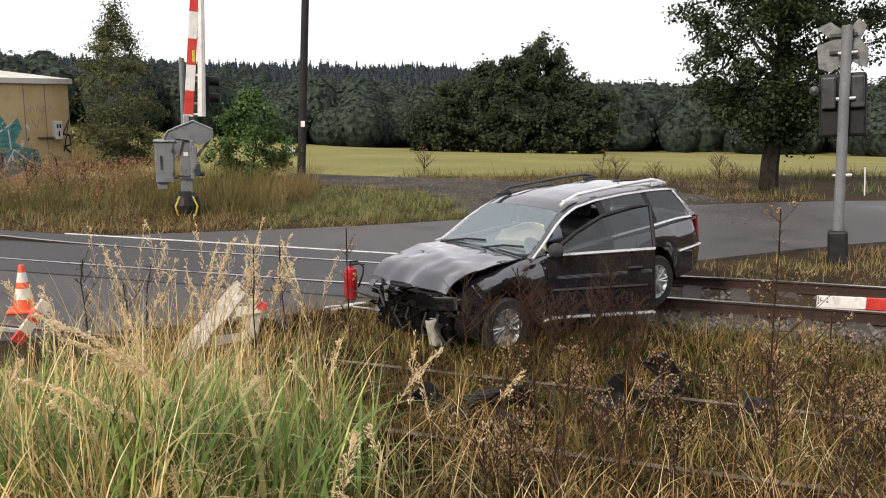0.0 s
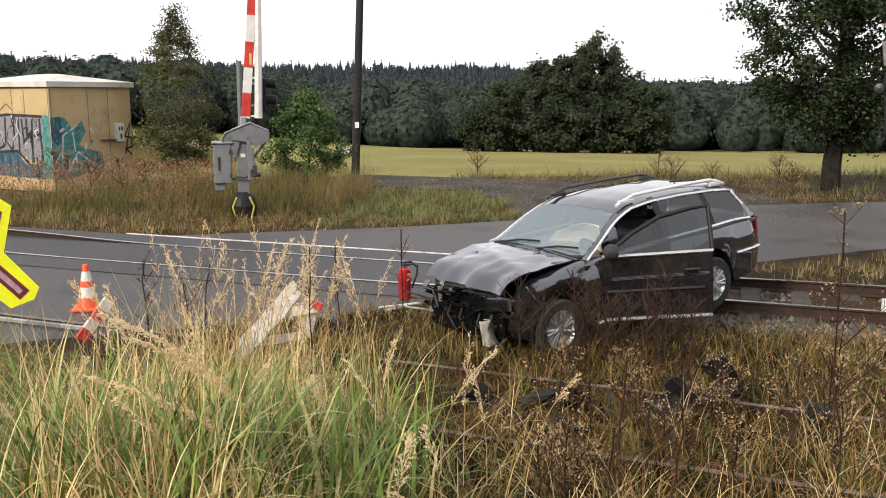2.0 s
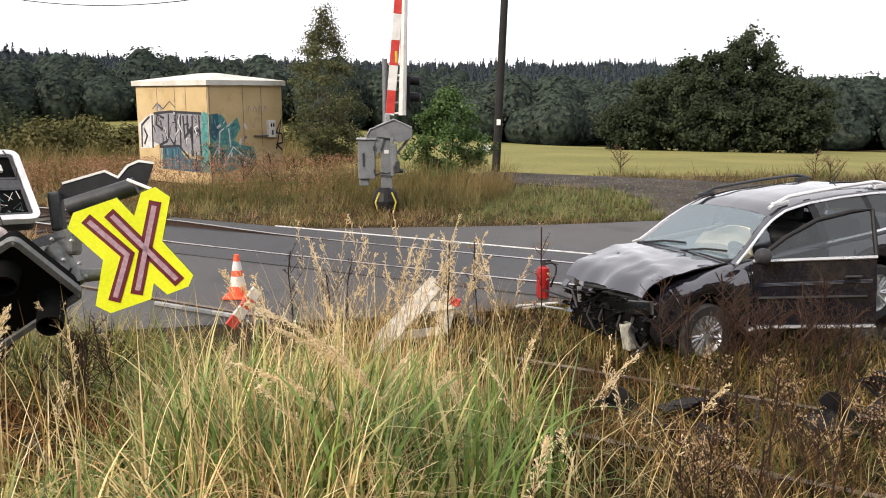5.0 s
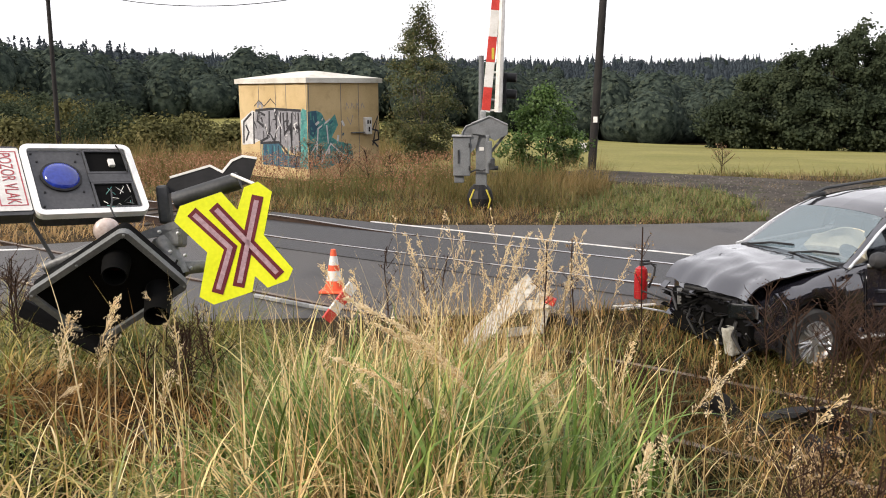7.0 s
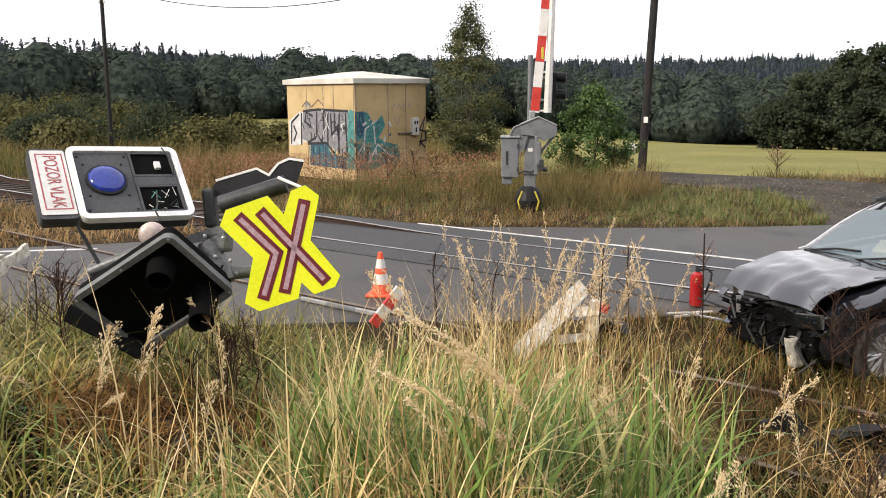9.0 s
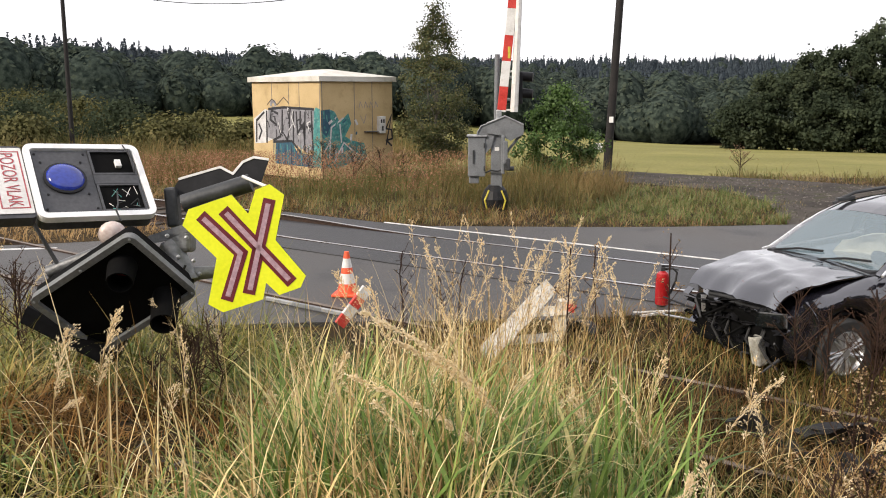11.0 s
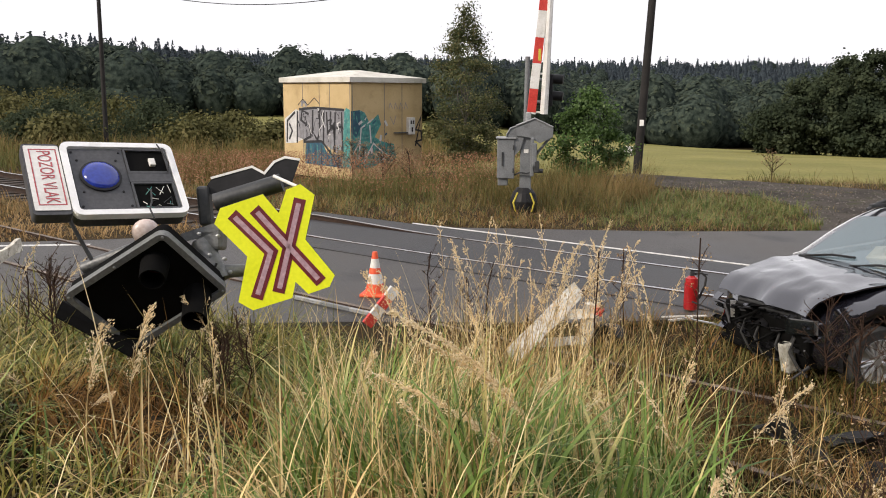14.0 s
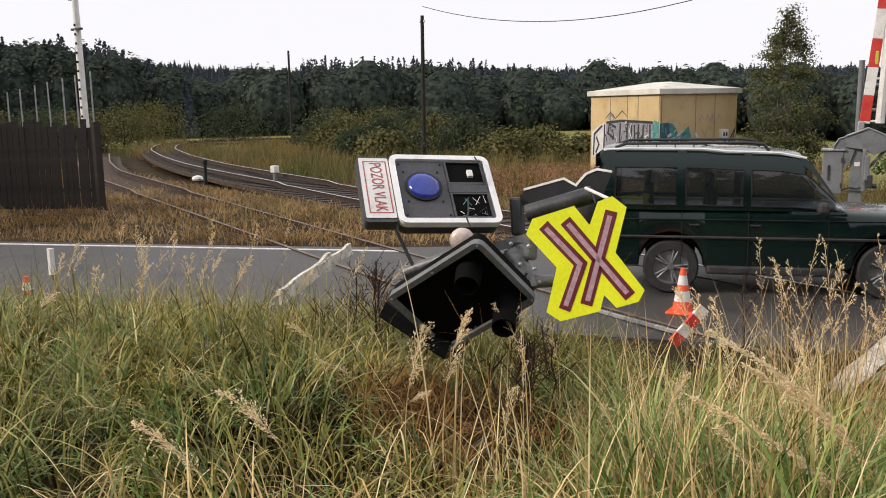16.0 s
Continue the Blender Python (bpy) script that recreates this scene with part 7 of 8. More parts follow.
    part("yellow_reflector", slab(0.24, 0.30, -0.14, -0.1, 3.25, 3.5, 0.01), YELLOWDULL, b)
    sig = part("signal_head", slab(0.44, 0.58, 0.1, 0.34, 2.28, 2.98, 0.03), BLACK, b, "black signal head seen from the side")
    for z in (2.88, 2.52):
        part("visor", tube((0.54, 0.22, z), (0.80, 0.18, z - 0.02), 0.105, 0.10, 14), BLACK, sig, smooth=True)
    part("signal_arm", tube((0.02, 0.22, 2.86), (0.46, 0.22, 2.86), 0.03, 0.03, 8), GREYPAINT, b)
    part("signal_arm", tube((0.02, 0.22, 2.38), (0.46, 0.22, 2.38), 0.03, 0.03, 8), GREYPAINT, b)


YELLOWDULL = surface("dull_yellow_paint", (0.5, 0.42, 0.04), (0.6, 0.5, 0.06), 6, 0.6, bump=0.1)
barrier()


def far_signal():
    s = thing("signal_post", "grey crossing signal post seen from behind on a black base", "railway signal", at=pose(6.36, 13.85, 0, 0, -4.5, -24.7))
    part("base", slab(-0.15, 0.15, -0.15, 0.15, -0.1, 0.52, 0.04), BLACK, s, "black base sleeve")
    part("post", tube((0, 0, 0.4), (0.14, 0, 3.72), 0.08, 0.08, 18), GREYPAINT, s, "grey steel post", smooth=True)
    for z in (1.4, 2.6, 3.3):
        part("clamp", tube((0.04 * z - 0.13, 0, z), (0.04 * z + 0.15, 0, z), 0.03, 0.03, 8), GALV, s)
    x = part("warning_cross", sheet([(-0.28, 3.1), (-0.3, 3.45), (-0.08, 3.52), (-0.3, 3.72), (-0.1, 3.8), (0.12, 3.62), (0.3, 3.82), (0.42, 3.7), (0.32, 3.5), (0.44, 3.35), (0.42, 3.05), (0.15, 3.2), (-0.1, 3.02)][::-1], 0.01, pose(0, -0.13, 0, 90, 0, 0) @ Matrix.Diagonal((1, 1, -1, 1))), MIDSTEEL, s, "grey back of a warning cross", m=pose(0, 0.26, 0))
    for z in (3.3, 3.56):
        part("cross_bracket", slab(-0.12, 0.28, 0.06, 0.12, z, z + 0.05), DARKSTEEL, s)
    h = part("signal_board", slab(-0.28, 0.42, 0.14, 0.30, 2.0, 3.0, 0.05), BLACK, s, "black back of the signal board")
    part("rear_box", slab(-0.24, -0.02, 0.04, 0.14, 2.45, 2.95, 0.03), DARKSTEEL, h)
    part("rear_box", slab(0.18, 0.38, 0.04, 0.14, 2.45, 2.95, 0.03), DARKSTEEL, h)
    part("bell", lathe([(0.02, 0), (0.08, 0.02), (0.07, 0.07), (0.01, 0.09)], 14), DARKSTEEL, s, m=pose(-0.34, 0.1, 2.75, 90, 0, 0))


far_signal()


# ---- poles, wires and fence ----
def pole(name, label, x, y, h, r, lean=(0, 0), arms=True, material=None):
    z = float(height(x, y))
    p = thing(name, label, "pole", at=pose(x, y, z))
    part("shaft", tube((0, 0, -0.3), (lean[0], lean[1], h), r, r * 0.75, 14), material or TARPOLE, p, smooth=True)
    if arms:
        for k in (-1, 1):
            part("insulator", lathe([(0.02, 0), (0.05, 0.03), (0.045, 0.1), (0.01, 0.13)], 10), WHITE, p, m=pose(lean[0] + 0.14 * k, lean[1], h - 0.35))
            part("hook", tube((lean[0], lean[1], h - 0.42), (lean[0] + 0.14 * k, lean[1], h - 0.34), 0.015, 0.015, 6), DARKSTEEL, p)
    return p


pl = pole("utility_pole", "dark tarred wooden pole leaning behind the verge", -5.0, 30.5, 9.5, 0.15, (0.42, 0.0))
part("plate", slab(0.06, 0.2, -0.18, -0.14, 1.75, 1.95, 0.005), WHITE, pl, "small white number plate, blank bars")
part("junction_box", slab(-0.42, -0.14, -0.2, -0.05, 0.75, 1.05, 0.02), WHITE, pl, "small pale junction box")
pole("utility_pole", "dark wooden line pole beyond the railway track", -31.3, 34.3, 7.9, 0.12, (0.05, 0))
pole("utility_pole", "distant dark wooden line pole", -60.0, 48.9, 8.1, 0.12)
pole("utility_pole", "very distant wooden line pole beside the woods", -105, 77.2, 7.4, 0.12)


def wire(a, b, sag, n=24):
    pts = []
    for k in range(n + 1):
        f = k / n
        p = Vector(a).lerp(Vector(b), f)
        p.z -= sag * 4 * f * (1 - f)
        pts.append(p)
    bm = piped(pts, 0.018, 5)
    w = part("overhead_wire", bm, BLACK, None)
    tagged(w, "thin dark overhead wire sagging between two poles", "wire")


wire((-31.2, 34.3, 7.65), (-4.6, 30.5, 9.1), 2.2)

mast = thing("lamp_mast", "pale concrete mast with dark climbing holes above the fence", "mast", at=pose(-27.0, 13.85, 0))
part("shaft", tube((0, 0, -0.2), (-0.25, 0.1, 7.4), 0.13, 0.09, 12), WHITE, mast, smooth=True)
part("crossarm", slab(-0.42, 0.15, -0.03, 0.09, 5.12, 5.19, 0.01), DARKSTEEL, mast)
part("lamp", slab(-0.55, -0.2, 0.0, 0.2, 6.05, 6.25, 0.03), DARKSTEEL, mast)
for k in range(14):
    part("climbing_hole", slab(-0.03, 0.03, -0.006, 0.0, 0, 0.07), BLACK, mast, m=pose(-0.034 * (1.6 + 0.28 * k) + 0.045, -0.115 + 0.0155 * (1.6 + 0.28 * k), 1.6 + 0.28 * k, 0, 0, 50))


def fence():
    ax, ay, dx, dy = -22.65, 11.8, -0.80, -0.60
    f = thing("board_fence", "tall weathered brown board fence beside the track", "fence", at=pose(ax, ay, 0, 0, 0, math.degrees(math.atan2(dy, dx))))
    rnd = random.Random(2)
    for z in (0.5, 1.9):
        part("rail", slab(0, 8, -0.09, -0.025, z, z + 0.1), FENCEWOOD, f)
    x, meshes = 0.0, []
    for k in range(6):
        b = slab(0, 0.135 + 0.008 * (k % 3), -0.012, 0.03, 0.05, 2.2 + 0.045 * k, 0.006)
        me = bpy.data.meshes.new("board")
        b.to_mesh(me)
        b.free()
        me.materials.append(FENCEWOOD)
        meshes.append(me)
    while x < 7.9:
        o = part("board", rnd.choice(meshes), FENCEWOOD, f, m=pose(x, rnd.uniform(-0.012, 0.012), 0, 0, rnd.uniform(-0.8, 0.8), 0))
        x += rnd.uniform(0.145, 0.165)
    for k in range(11):
        post = thing("thin_post", "thin grey metal post behind the board fence", "post", "posts behind the fence", at=pose(ax - 1.2 + dx * (0.9 + 0.42 * k) , ay + 1.6 + dy * (0.9 + 0.42 * k), 0))
        part("shaft", tube((0, 0, 0), (-0.05 if k % 2 else 0.03, 0, 3.75 - 0.09 * k), 0.024, 0.022, 8), GALV, post)
    g = thing("gate_post", "square dark timber end post of the fence", "post", at=pose(ax + 0.12, ay + 0.05, 0))
    part("shaft", slab(-0.09, 0.09, -0.09, 0.09, 0, 2.35, 0.01), FENCEWOOD, g)


fence()


# ---- loose things on and by the road ----
def cone(x, y, h, label, tilt=0.0):
    c = thing("traffic_cone", label, "traffic cone", at=pose(x, y, float(height(x, y)) * 0 + 0.022, tilt, 0, 12))
    part("foot", slab(-0.17, 0.17, -0.17, 0.17, 0, 0.035, 0.012), ORANGE, c)
    k = h - 0.03
    rr = lambda z: 0.125 - 0.095 * (z / k)
    zs = [0, 0.24 * k, 0.48 * k, 0.62 * k, 0.84 * k, k]
    for i, (z0, z1) in enumerate(zip(zs, zs[1:])):
        part("white_band" if i in (1, 3) else "cone_body", lathe([(rr(z0), z0), (rr(z1), z1)], 20), WHITE if i in (1, 3) else ORANGE, c, "white reflecting band" if i in (1, 3) else "", pose(0, 0, 0.03), True)


cone(-5.01, 10.17, 0.56, "orange traffic cone with white bands standing on the asphalt")
cone(-11.6, 5.1, 0.5, "orange traffic cone half hidden by roadside grass")

ext = thing("fire_extinguisher", "red fire extinguisher with black hose standing on the road", "fire extinguisher", at=pose(-1.18, 10.92, 0.03, 0, 0, 20))
part("cylinder", lathe([(0.03, 0), (0.078, 0.01), (0.083, 0.03), (0.083, 0.33), (0.07, 0.39), (0.03, 0.42)], 22), EXTRED, ext, "glossy red steel cylinder", smooth=True)
part("valve", slab(-0.025, 0.025, -0.025, 0.025, 0.41, 0.47, 0.008), DARKSTEEL, ext)
part("handle", slab(-0.02, 0.10, -0.012, 0.012, 0.47, 0.49, 0.004), BLACK, ext)
part("lever", slab(-0.02, 0.11, -0.012, 0.012, 0.45, 0.462, 0.004, pose(0, 0, 0, 0, 10, 0)), BLACK, ext)
part("hose", piped([(0.03, 0, 0.44), (0.12, 0, 0.45), (0.17, 0, 0.40), (0.16, 0, 0.3), (0.12, 0, 0.2), (0.10, 0, 0.14)], 0.013, 8), RUBBER, ext, "black rubber hose")


def bar(name, label, a, b, w, t, bands, parent=None):
    """A flat barrier board from a to b, in bands of colour along its length."""
    a, b = Vector(a), Vector(b)
    d = b - a
    m = Matrix.Translation(a) @ d.to_track_quat("X", "Z").to_matrix().to_4x4()
    o = thing(name, label, "debris", at=m) if parent is None else parent
    n = len(bands)
    for k, mm in enumerate(bands):
        if mm is BONE:
            q = len(name) + k
            edge = [(d.length * (k + f) / n, w * (0.5 - 0.12 * abs(math.sin(5 * f + q)) - 0.08 * abs(math.sin(17 * f)))) for f in (0, 0.12, 0.3, 0.45, 0.62, 0.8, 0.93, 1)]
            out = edge + [(x - 0.02 * math.sin(30 * y + q), -y * 0.8) for x, y in edge[::-1]]
            ob = part("band", sheet(out[::-1], t, pose(0, t / 2, 0, 90, 0, 0)), mm, o)
            ob.matrix_basis = m if parent is not None else Matrix()
            continue
        part("band", slab(d.length * k / n, d.length * (k + 1) / n - 0.001, -t / 2, t / 2, -w / 2, w / 2, 0.006), mm, o)
    return o


bar("broken_boom_piece", "short red and white broken boom piece leaning in the verge", (-4.36, 8.62, 0.08), (-4.12, 8.84, 0.46), 0.12, 0.05, [RED, WHITE, RED, WHITE])
def boom_wreck():
    """The boom's white box beam, snapped: a slanting beam, an upright stub and the tie between them."""
    o = thing("broken_boom", "splintered white box beam of a boom lying in the grass", "debris", at=pose(-2.55, 8.25, 0))
    rnd = random.Random(12)

    def beam(a, b, w, t, label=""):
        a, b = Vector(a), Vector(b)
        x = (b - a).normalized()
        z = Vector((0.22, -0.95, 0.3))
        z = (z - x * z.dot(x)).normalized()
        m = Matrix((x, z.cross(x), z)).transposed().to_4x4()
        m.translation = a
        L = (b - a).length
        n = 7
        top = [(L * (i / n + rnd.uniform(-0.03, 0.03)), w * (0.5 - rnd.uniform(0, 0.10))) for i in range(n + 1)]
        low = [(L * (i / n + rnd.uniform(-0.05, 0.05)), -w * (0.5 - rnd.uniform(0, 0.10))) for i in range(n, -1, -1)]
        return part("beam", sheet((top + low)[::-1], t), BONE, o, label, m)

    main = beam((-0.02, -0.05, 0.06), (0.44, 0.82, 0.62), 0.20, 0.09, "slanting splintered white beam")
    beam((0.50, 0.72, 0.0), (0.60, 0.60, 0.47), 0.16, 0.07, "upright white stub")
    beam((0.16, 0.55, 0.34), (0.66, 0.62, 0.40), 0.11, 0.05)
    beam((0.12, 0.35, 0.10), (0.58, 0.62, 0.12), 0.10, 0.05)
    part("red_end", slab(-0.05, 0.05, -0.03, 0.03, 0.0, 0.08, 0.006), RED, o, m=pose(0.66, 0.58, 0.40, 0, 20, 0))


boom_wreck()
bar("boom_rail", "long grey-white boom rail lying along the road's edge", (-5.83, 9.56, 0.05), (-4.42, 9.10, 0.06), 0.045, 0.045, [GALV, GREYPAINT, GALV])
bar("boom_end", "red and white boom end lying on the rails", (4.5, 10.25, 0.2), (7.3, 10.0, 0.14), 0.14, 0.05, [WHITE, RED, WHITE, RED, WHITE])
bar("white_trim_strip", "narrow white trim strip torn off the wrecked car", (-1.45, 10.35, 0.05), (-0.95, 10.5, 0.08), 0.022, 0.02, [WHITE])
bar("white_trim_strip", "narrow white trim strip torn off the wrecked car", (-1.35, 10.25, 0.04), (-1.1, 10.45, 0.05), 0.03, 0.02, [WHITE])
for p, q, w in (((-7.18, 5.75, 0.70), (-7.38, 6.62, 0.94), 0.24), ((-7.30, 6.35, 0.88), (-7.42, 6.95, 1.02), 0.17)):
    bar("white_board_piece", "splintered dirty white boom fragment lying on the grass bank", p, q, w, 0.04, [BONE])

mk = thing("edge_post", "small white roadside marker post", "marker post", at=pose(-14.08, 6.56, 0))
part("shaft", slab(-0.05, 0.05, -0.04, 0.04, 0, 0.46, 0.01), WHITE, mk)
part("foot", slab(-0.07, 0.07, -0.06, 0.06, -0.05, 0.04, 0.01), GREYPAINT, mk)
mk = thing("track_marker", "low white concrete trackside marker", "marker post", at=pose(-26.6, 20.85, 0))
part("shaft", slab(-0.06, 0.06, -0.06, 0.06, -0.05, 0.30, 0.01), GREYPAINT, mk)
part("cap", slab(-0.13, 0.13, -0.12, 0.12, 0.26, 0.52, 0.03), WHITE, mk)
sw = thing("point_lever", "black point lever with a white weight beside the track", "point lever", at=pose(-27.0, 18.1, 0, 0, 0, 165))
part("stand", slab(-0.045, 0.045, -0.05, 0.05, 0, 0.7, 0.02), BLACK, sw)
part("lantern", slab(-0.07, 0.07, -0.07, 0.07, 0.7, 0.88, 0.02), BLACK, sw)
part("lever_arm", tube((0, 0, 0.12), (0.85, 0, 0.16), 0.025, 0.025, 8), BLACK, sw)
part("weight", lathe([(0.05, -0.08), (0.18, -0.06), (0.21, 0.0), (0.17, 0.08), (0.05, 0.12)], 16), WHITE, sw, "white painted round weight", pose(0.9, 0, 0.16), True)
pb = thing("field_stake", "thin pale stake at the edge of the field", "stake", at=pose(11.6, 24.0, 0))
part("shaft", tube((0, 0, -0.1), (-0.06, 0, 0.75), 0.02, 0.02, 6), WHITE, pb)


def shard(name, label, at_pose, w, h, seed, material):
    rng = np.random.default_rng(seed)
    o = thing(name, label, "debris", at=at_pose)
    def f(u, v):
        return (w * (u - 0.5) * (1 - 0.3 * v) + 0.05 * math.sin(7 * v + seed), 0.12 * math.sin(3 * u + seed) + 0.06 * math.cos(5 * v), h * v * (0.75 + 0.35 * math.sin(4 * u + seed)))
    part("panel", patch(f, span(0, 1, 9), span(0, 1, 7), 0.02), material, o, smooth=True)
    part("rib", piped([f(0.15, 0.1), f(0.4, 0.5), f(0.8, 0.9)], 0.02), BLACK, o)
    part("rib", piped([f(0.1, 0.6), f(0.9, 0.3)], 0.015), BLACK, o)


shard("bumper_fragment", "torn black plastic bumper fragment by the siding", pose(2.1, 7.85, -0.08, 52, 12, -20), 0.6, 0.44, 1, BLACK)
shard("bumper_fragment", "flat black plastic fragment in dead grass", pose(1.75, 7.35, -0.02, 65, 0, 30), 0.6, 0.35, 4, BLACK)
shard("wheel_liner", "crumpled black wheel liner in dead grass", pose(0.5, 7.15, -0.02, 60, 10, 10), 0.7, 0.3, 6, BLACK)
shard("wheel_liner", "crumpled black wheel liner in dead grass", pose(1.1, 6.7, -0.05, 70, -10, 60), 0.6, 0.3, 9, BLACK)
shard("bumper_fragment", "dark plastic fragment at the edge of the road", pose(-1.9, 9.3, 0.0, 70, 0, 0), 0.4, 0.3, 12, PLASTIC)

for k, (x, y, w, h, tilt) in enumerate([(-0.05, 7.0, 0.5, 0.26, 40), (0.3, 6.75, 0.45, 0.22, 60), (0.75, 6.95, 0.5, 0.3, 35), (1.35, 6.85, 0.4, 0.25, 70), (1.55, 7.0, 0.45, 0.3, 30), (0.55, 6.4, 0.4, 0.2, 65), (2.6, 6.9, 0.4, 0.2, 60)]):
    shard("bumper_fragment" if k % 2 else "wheel_liner", "dark torn plastic scrap lying in dead grass by the rail", pose(x, y, -0.03, tilt, 8 * (k % 3), 40 * k), w, h, 20 + k, BLACK)


# ---- plumes and dead weeds ----
def plume_stalks(name, label, rows, head, material, seed, group, full=1.0):
    """Tall grass stalks, each with a drooping seed head. Rows: x, y, the height of its tip, and the way it bows."""
    rng = np.random.default_rng(seed)
    for x, y, tip, turn, bow in rows:
        z = float(height(x, y)) - 0.03
        h = tip - z
        if h < 0.25:
            continue
        o = thing(name, label, "grass plume", group, at=pose(x, y, z))
        pts = []
        n = 9
        for k in range(n + 1):
            f = k / n
            r = bow * f ** 2.6
            pts.append(Vector((math.cos(turn) * r - math.cos(turn) * bow * 0.35 * f, math.sin(turn) * r - math.sin(turn) * bow * 0.35 * f, h * (f - 0.06 * bow * f ** 4))))
        bm = bmesh.new()
        for k, (a, b) in enumerate(zip(pts, pts[1:])):
            rod(bm, a, b, 0.0032 * (1 - 0.07 * k), 0.0032 * (1 - 0.07 * (k + 1)), 5, False)
        part("stalk", bm, STRAW, o)
        line = np.array(pts)
        nb = int(34 * head * full)
        f = rng.uniform(0, 1, nb) ** 0.85
        g0 = (0.62 + 0.38 * f) * n - 1e-6
        i0 = g0.astype(int)
        d0 = line[i0 + 1] - line[i0]
        root = line[i0] + d0 * (g0 - i0)[:, None]
        d0 = d0 / np.linalg.norm(d0, axis=1)[:, None]
        ang = rng.normal(turn, 1.4, nb)
        out = np.stack([np.cos(ang), np.sin(ang), rng.uniform(-0.2, 0.7, nb)], 1)
        ln = (0.05 * head / full ** 0.5 * (0.35 + np.sin(np.pi * np.clip(f * 0.9 + 0.1, 0, 1))) * rng.uniform(0.6, 1.3, nb))[:, None]
        mid, end = root + (out * 0.35 + d0 * 0.55) * ln, root + (out * 0.5 + d0 * 1.0 - np.array([0, 0, 0.25])) * ln
        wv = np.cross(out, d0)
        wv /= np.linalg.norm(wv, axis=1)[:, None]
        thin = wv * 0.0012
        co = [np.stack([root - thin, root + thin, mid + thin, mid - thin], 1), np.stack([mid - thin, mid + thin, end + thin * 0.5, end - thin * 0.5], 1)]
        for q in range(7):
            g = rng.uniform(0.15, 1.0, (nb, 1))
            c = np.where(g < 0.5, root + (mid - root) * g * 2, mid + (end - mid) * (g * 2 - 1)) + rng.normal(0, 0.004, (nb, 3))
            dirv = (end - root) / np.linalg.norm(end - root, axis=1)[:, None] * 0.011 + rng.normal(0, 0.003, (nb, 3))
            sd = np.cross(dirv, rng.normal(size=(nb, 3)))
            sd = sd / np.linalg.norm(sd, axis=1)[:, None] * 0.0034
            co.append(np.stack([c, c + dirv * 0.5 - sd, c + dirv, c + dirv * 0.5 + sd], 1))
        co = np.concatenate(co).reshape(-1, 3)
        m = len(co) // 4
        tagged(part("seed_head", quads_mesh("seed_head", co, m, material), material, o), kind="stuff")


prng = random.Random(21)
big_rows = [(-1.12, 3.75, 1.74, 3.4, 0.95), (-1.10, 3.82, 1.60, 3.5, 0.8), (-1.15, 3.70, 1.44, 3.3, 1.0)]
plume_stalks("grass_plume", "long thick drooping straw-coloured grass plume", big_rows, 1.35, PLUME, 6, "plumes on the bank", 2.8)
near_rows = [(-1.95, 4.45, 1.60, 2.6, 0.35), (-2.3, 4.94, 1.52, 2.5, 0.35), (-2.45, 5.1, 1.5, 2.8, 0.3), (-2.1, 3.93, 1.36, 0.3, 0.15), (-2.74, 3.13, 1.70, 0.4, 0.16), (-2.83, 2.98, 1.66, 0.5, 0.14), (-0.43, 3.49, 1.17, 0.5, 0.1), (-0.32, 5.2, 1.08, 0.2, 0.5), (-2.95, 2.41, 1.46, 3.4, 0.5), (-2.97, 2.07, 1.42, 3.5, 0.5), (-1.6, 4.6, 1.45, 2.6, 0.3), (-1.35, 4.2, 1.3, 0.2, 0.3)]
plume_stalks("grass_plume", "tall pale grass stalk with a feathery seed head", near_rows, 1.35, PLUME, 1, "plumes on the bank")
mid_rows = [(-1.8, 6.6, 1.7, 2.8, 0.2), (-1.52, 6.66, 1.7, 0.3, 0.2), (-1.62, 6.85, 1.57, 0.2, 0.25), (-1.97, 6.34, 1.6, 2.9, 0.2), (-1.88, 6.47, 1.54, 0.5, 0.3), (-2.67, 6.64, 1.58, 2.5, 0.15), (-1.92, 5.52, 1.56, 0.4, 0.3), (-2.26, 6.04, 1.55, 2.9, 0.2), (-2.07, 6.31, 1.68, 3.0, 0.15), (-1.37, 6.79, 1.54, 0.1, 0.25),
            (-6.39, 4.34, 1.5, 0.4, 0.3), (-6.82, 4.25, 1.54, 0.2, 0.2), (-7.07, 4.23, 1.45, 3.0, 0.2), (-6.02, 4.34, 1.47, 0.3, 0.3), (-7.85, 3.86, 1.48, 0.3, 0.3), (-6.13, 2.83, 1.44, 0.2, 0.4)]
for k in range(36):
    mid_rows.append((prng.gauss(-1.7, 0.36), prng.gauss(6.3, 0.35), prng.uniform(1.1, 1.68), prng.uniform(0, 6.28), prng.uniform(0.15, 0.5)))
for k in range(22):
    mid_rows.append((prng.gauss(-6.7, 0.8), prng.gauss(4.5, 0.6), prng.uniform(1.2, 1.62), prng.uniform(-0.6, 0.8), prng.uniform(0.2, 0.4)))
for k in range(26):
    mid_rows.append((prng.uniform(-4.5, 0.3), prng.uniform(3.2, 5.2), prng.uniform(1.0, 1.38), prng.uniform(0, 6.28), prng.uniform(0.1, 0.4)))
plume_stalks("grass_plume", "tall pale grass stalk with a feathery seed head", mid_rows, 0.9, PLUME, 2, "plumes on the bank", 0.75)


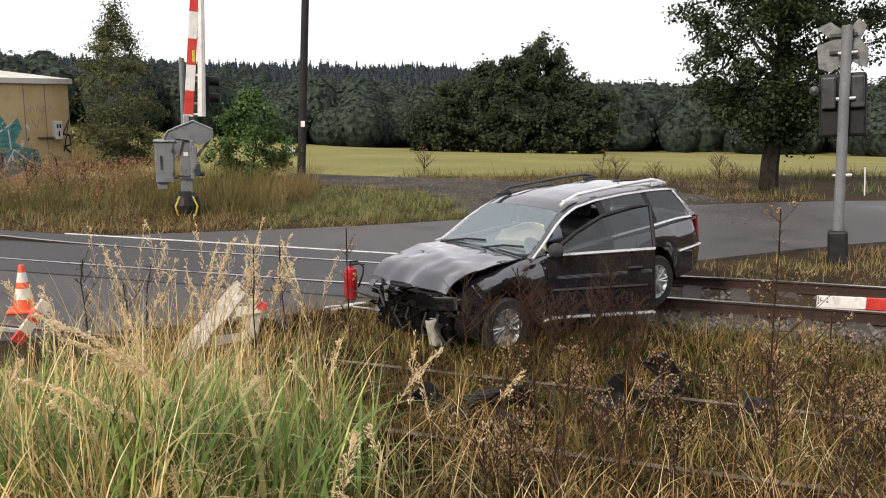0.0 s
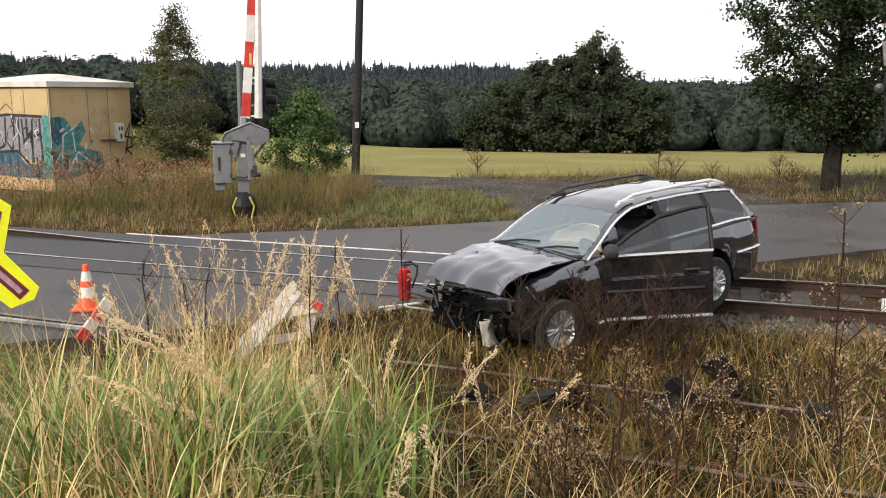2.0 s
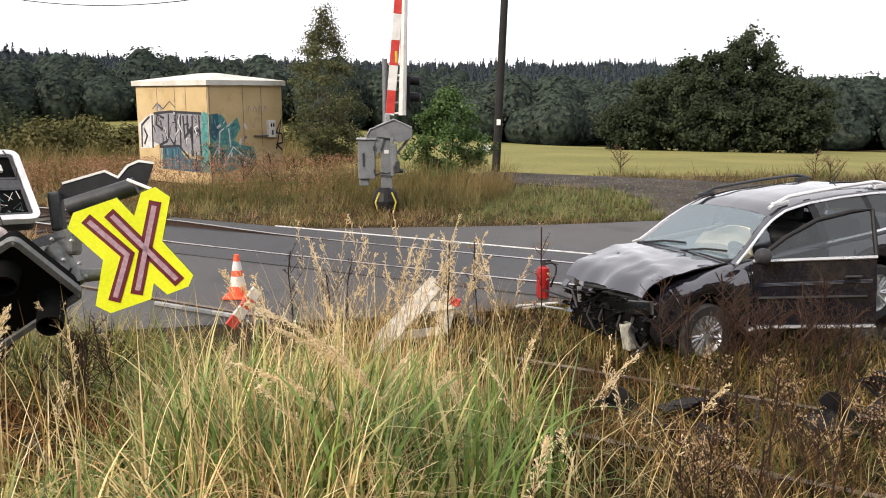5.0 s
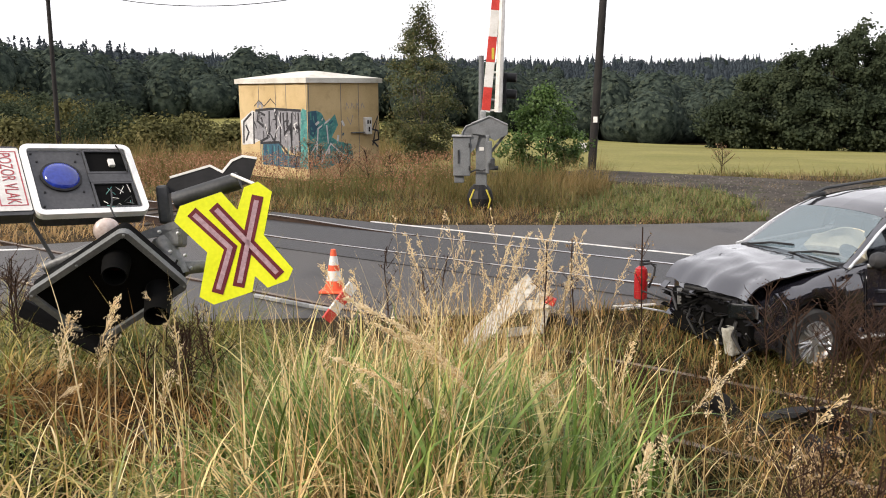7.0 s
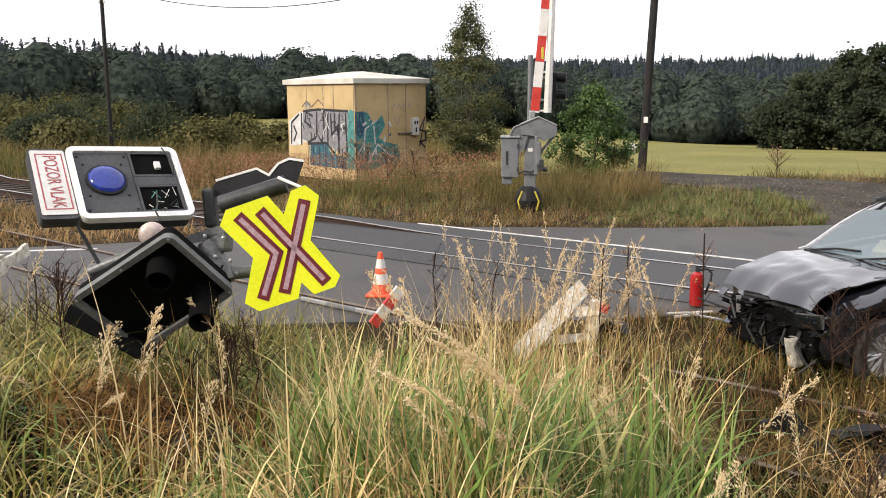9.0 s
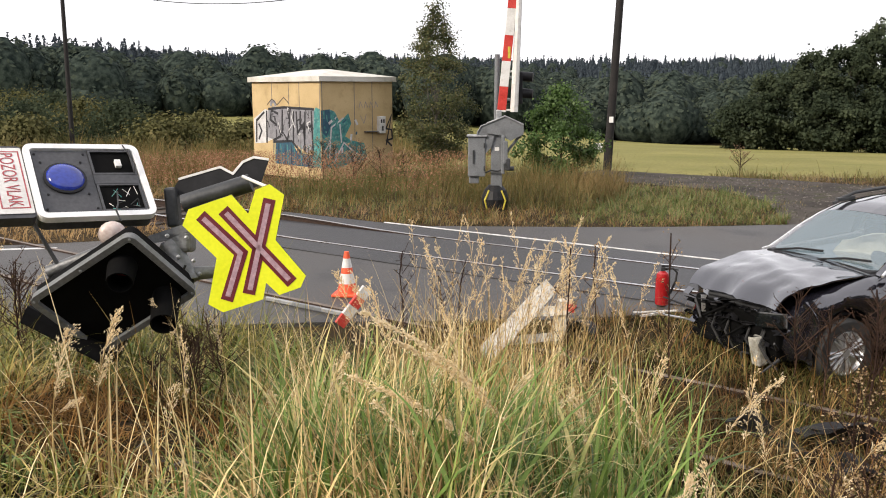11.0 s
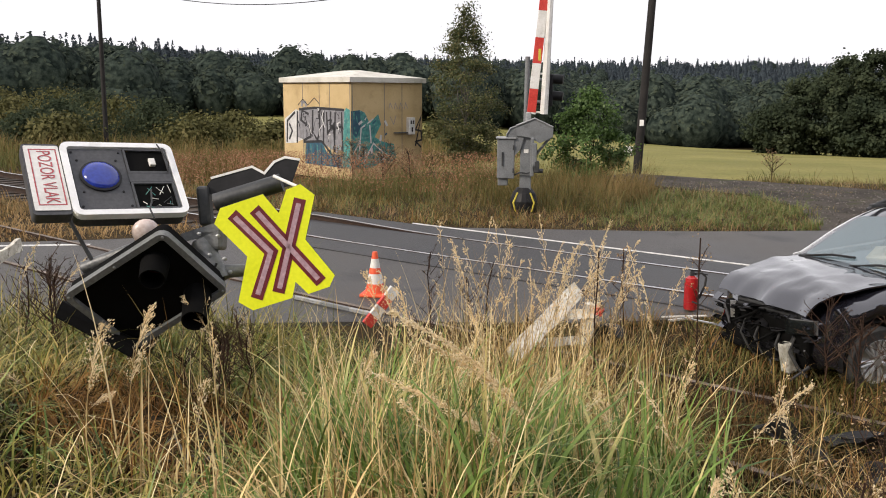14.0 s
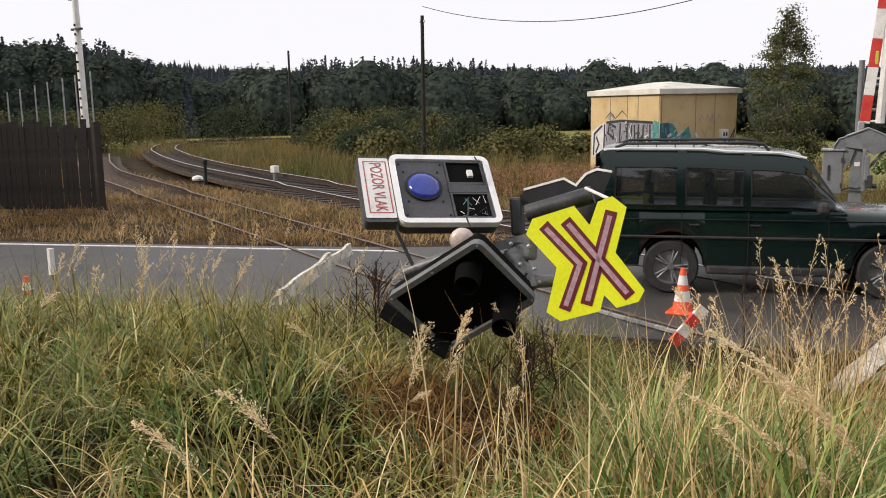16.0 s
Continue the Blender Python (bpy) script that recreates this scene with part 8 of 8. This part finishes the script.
def weeds(rows, seed, thick=1.0):
    """Dead weeds: a dark stem with forking twigs and dry seed clusters. Rows: x, y, height of the tip, spread, how seedy."""
    rng = np.random.default_rng(seed)
    for x, y, tip, spread, seedy in rows:
        z = float(height(x, y)) - 0.03
        h = max(0.3, tip - z)
        o = thing("dead_weed", "dead brown weed with forking twigs and dry seed clusters" if seedy else "dark bare dead weed stem with thin twigs", "weed", "dead weeds by the track", at=pose(x, y, z))
        bm = bmesh.new()
        top = Vector((rng.normal(0, 0.04), rng.normal(0, 0.04), h))
        stem = [Vector((0, 0, 0)).lerp(top, f) + Vector((rng.normal(0, 0.012), rng.normal(0, 0.012), 0)) for f in np.linspace(0, 1, 7)]
        for a, b in zip(stem, stem[1:]):
            rod(bm, a, b, 0.006 * thick, 0.005 * thick, 5, False)
        ends = [stem[-1]]
        for k in range(int(10 + 10 * spread * 3)):
            f = rng.uniform(0.25, 0.98)
            base = Vector((0, 0, 0)).lerp(top, f)
            ang = rng.uniform(0, 2 * np.pi)
            l = spread * (1.15 - f) * rng.uniform(0.6, 1.3) + 0.05
            e = base + Vector((math.cos(ang) * l, math.sin(ang) * l, l * rng.uniform(0.6, 1.5)))
            rod(bm, base, e, 0.0035 * thick, 0.002 * thick, 4, False)
            ends.append(e)
            for q in range(3):
                p = base.lerp(e, rng.uniform(0.4, 0.95))
                e2 = p + Vector((rng.normal(0, 0.5), rng.normal(0, 0.5), rng.uniform(0.1, 0.9))) * l * 0.45
                rod(bm, p, e2, 0.002 * thick, 0.0013 * thick, 4, False)
                ends.append(e2)
        part("stem", bm, DEADWEED, o)
        m = int(len(ends) * (4 if seedy else 1.2))
        c = np.array([ends[i] for i in rng.integers(0, len(ends), m)]) + rng.normal(0, 0.014, (m, 3))
        co = leaf_quads(c, (0.0085 if seedy else 0.006) * thick, rng)
        tagged(part("seed_head", quads_mesh("seed_head", co, m, DRYSEED if seedy else DEADWEED), DRYSEED, o), kind="stuff")


wr = [(0.58, 6.17, 1.38, 0.18, 0), (0.73, 4.95, 1.05, 0.12, 0), (2.23, 5.57, 1.9, 0.3, 1), (0.48, 5.98, 0.86, 0.25, 1), (1.97, 4.82, 1.1, 0.22, 1), (-0.7, 6.56, 1.6, 0.12, 1), (0.25, 4.79, 0.72, 0.1, 0), (2.14, 6.14, 0.75, 0.25, 1), (2.95, 6.35, 1.0, 0.3, 1), (1.51, 5.29, 0.66, 0.22, 1), (-3.1, 7.37, 1.2, 0.2, 0), (-2.59, 7.14, 1.05, 0.18, 0), (-1.42, 6.34, 1.5, 0.14, 1)]
wr += [(-5.67, 5.3, 1.25, 0.25, 0), (-5.56, 5.42, 1.3, 0.25, 0), (-4.35, 6.31, 0.75, 0.2, 0), (-4.73, 6.29, 0.8, 0.2, 0), (-2.61, 7.3, 1.15, 0.1, 0), (-1.39, 7.3, 1.35, 0.12, 1), (-5.16, 5.11, 1.2, 0.25, 0), (0.95, 4.6, 0.95, 0.1, 0), (0.62, 4.4, 0.9, 0.1, 0)]
bush = [(prng.uniform(0.15, 2.1), prng.uniform(7.8, 8.6), prng.uniform(0.5, 0.95), prng.uniform(0.2, 0.38), 0) for k in range(16)]
for k in range(10):
    wr.append((prng.uniform(-5.9, -4.6), prng.uniform(4.9, 6.2), prng.uniform(0.85, 1.3), prng.uniform(0.2, 0.32), 0))
for k in range(22):
    wr.append((prng.uniform(0.3, 4.2), prng.uniform(4.4, 7.2), prng.uniform(0.35, 0.75), prng.uniform(0.15, 0.28), k % 3 != 0))
for k in range(6):
    wr.append((prng.uniform(-4.5, -3.7), prng.uniform(5.0, 5.7), prng.uniform(0.7, 0.9), prng.uniform(0.15, 0.25), 0))
weeds(wr, 4)
weeds(bush, 14, 1.15)
weeds([(7.4, 23.4, 1.0, 0.5, 1), (7.8, 23.6, 0.8, 0.4, 1), (-0.6, 27.6, 0.9, 0.4, 1), (5.2, 26.4, 0.7, 0.4, 1), (4.7, 26.2, 0.9, 0.35, 1), (6.2, 25.6, 0.6, 0.35, 1), (-12.2, 23.5, 1.1, 0.5, 1), (-11.6, 23.0, 1.0, 0.5, 1), (-11.0, 23.6, 1.1, 0.5, 1), (-10.2, 23.2, 0.9, 0.5, 1), (-12.9, 23.9, 0.9, 0.4, 1), (-10.6, 22.2, 0.9, 0.5, 1), (-9.4, 23.0, 0.8, 0.5, 1)], 8, 1.7)


def motions():
    # the off-road car drives along its lane, from far down the road to the crossing
    turn = 27.0
    c, s = math.cos(radians(turn)), math.sin(radians(turn))
    x0, y0 = -5.67 - 0.775 * s, 11.24 + 0.775 * c

    def at(d):
        return pose(x0 + c * d, y0 + s * d, 0.02, 0, 0, turn)
    walk(OFFROADER, [(0.0, at(-80.0)), (7.0, at(-50.0)), (12.0, at(-22.5)), (14.0, at(-11.3)), (14.5, at(-8.25)), (15.0, at(-4.98)), (15.5, at(-1.88)), (16.0, at(1.14))])


motions()
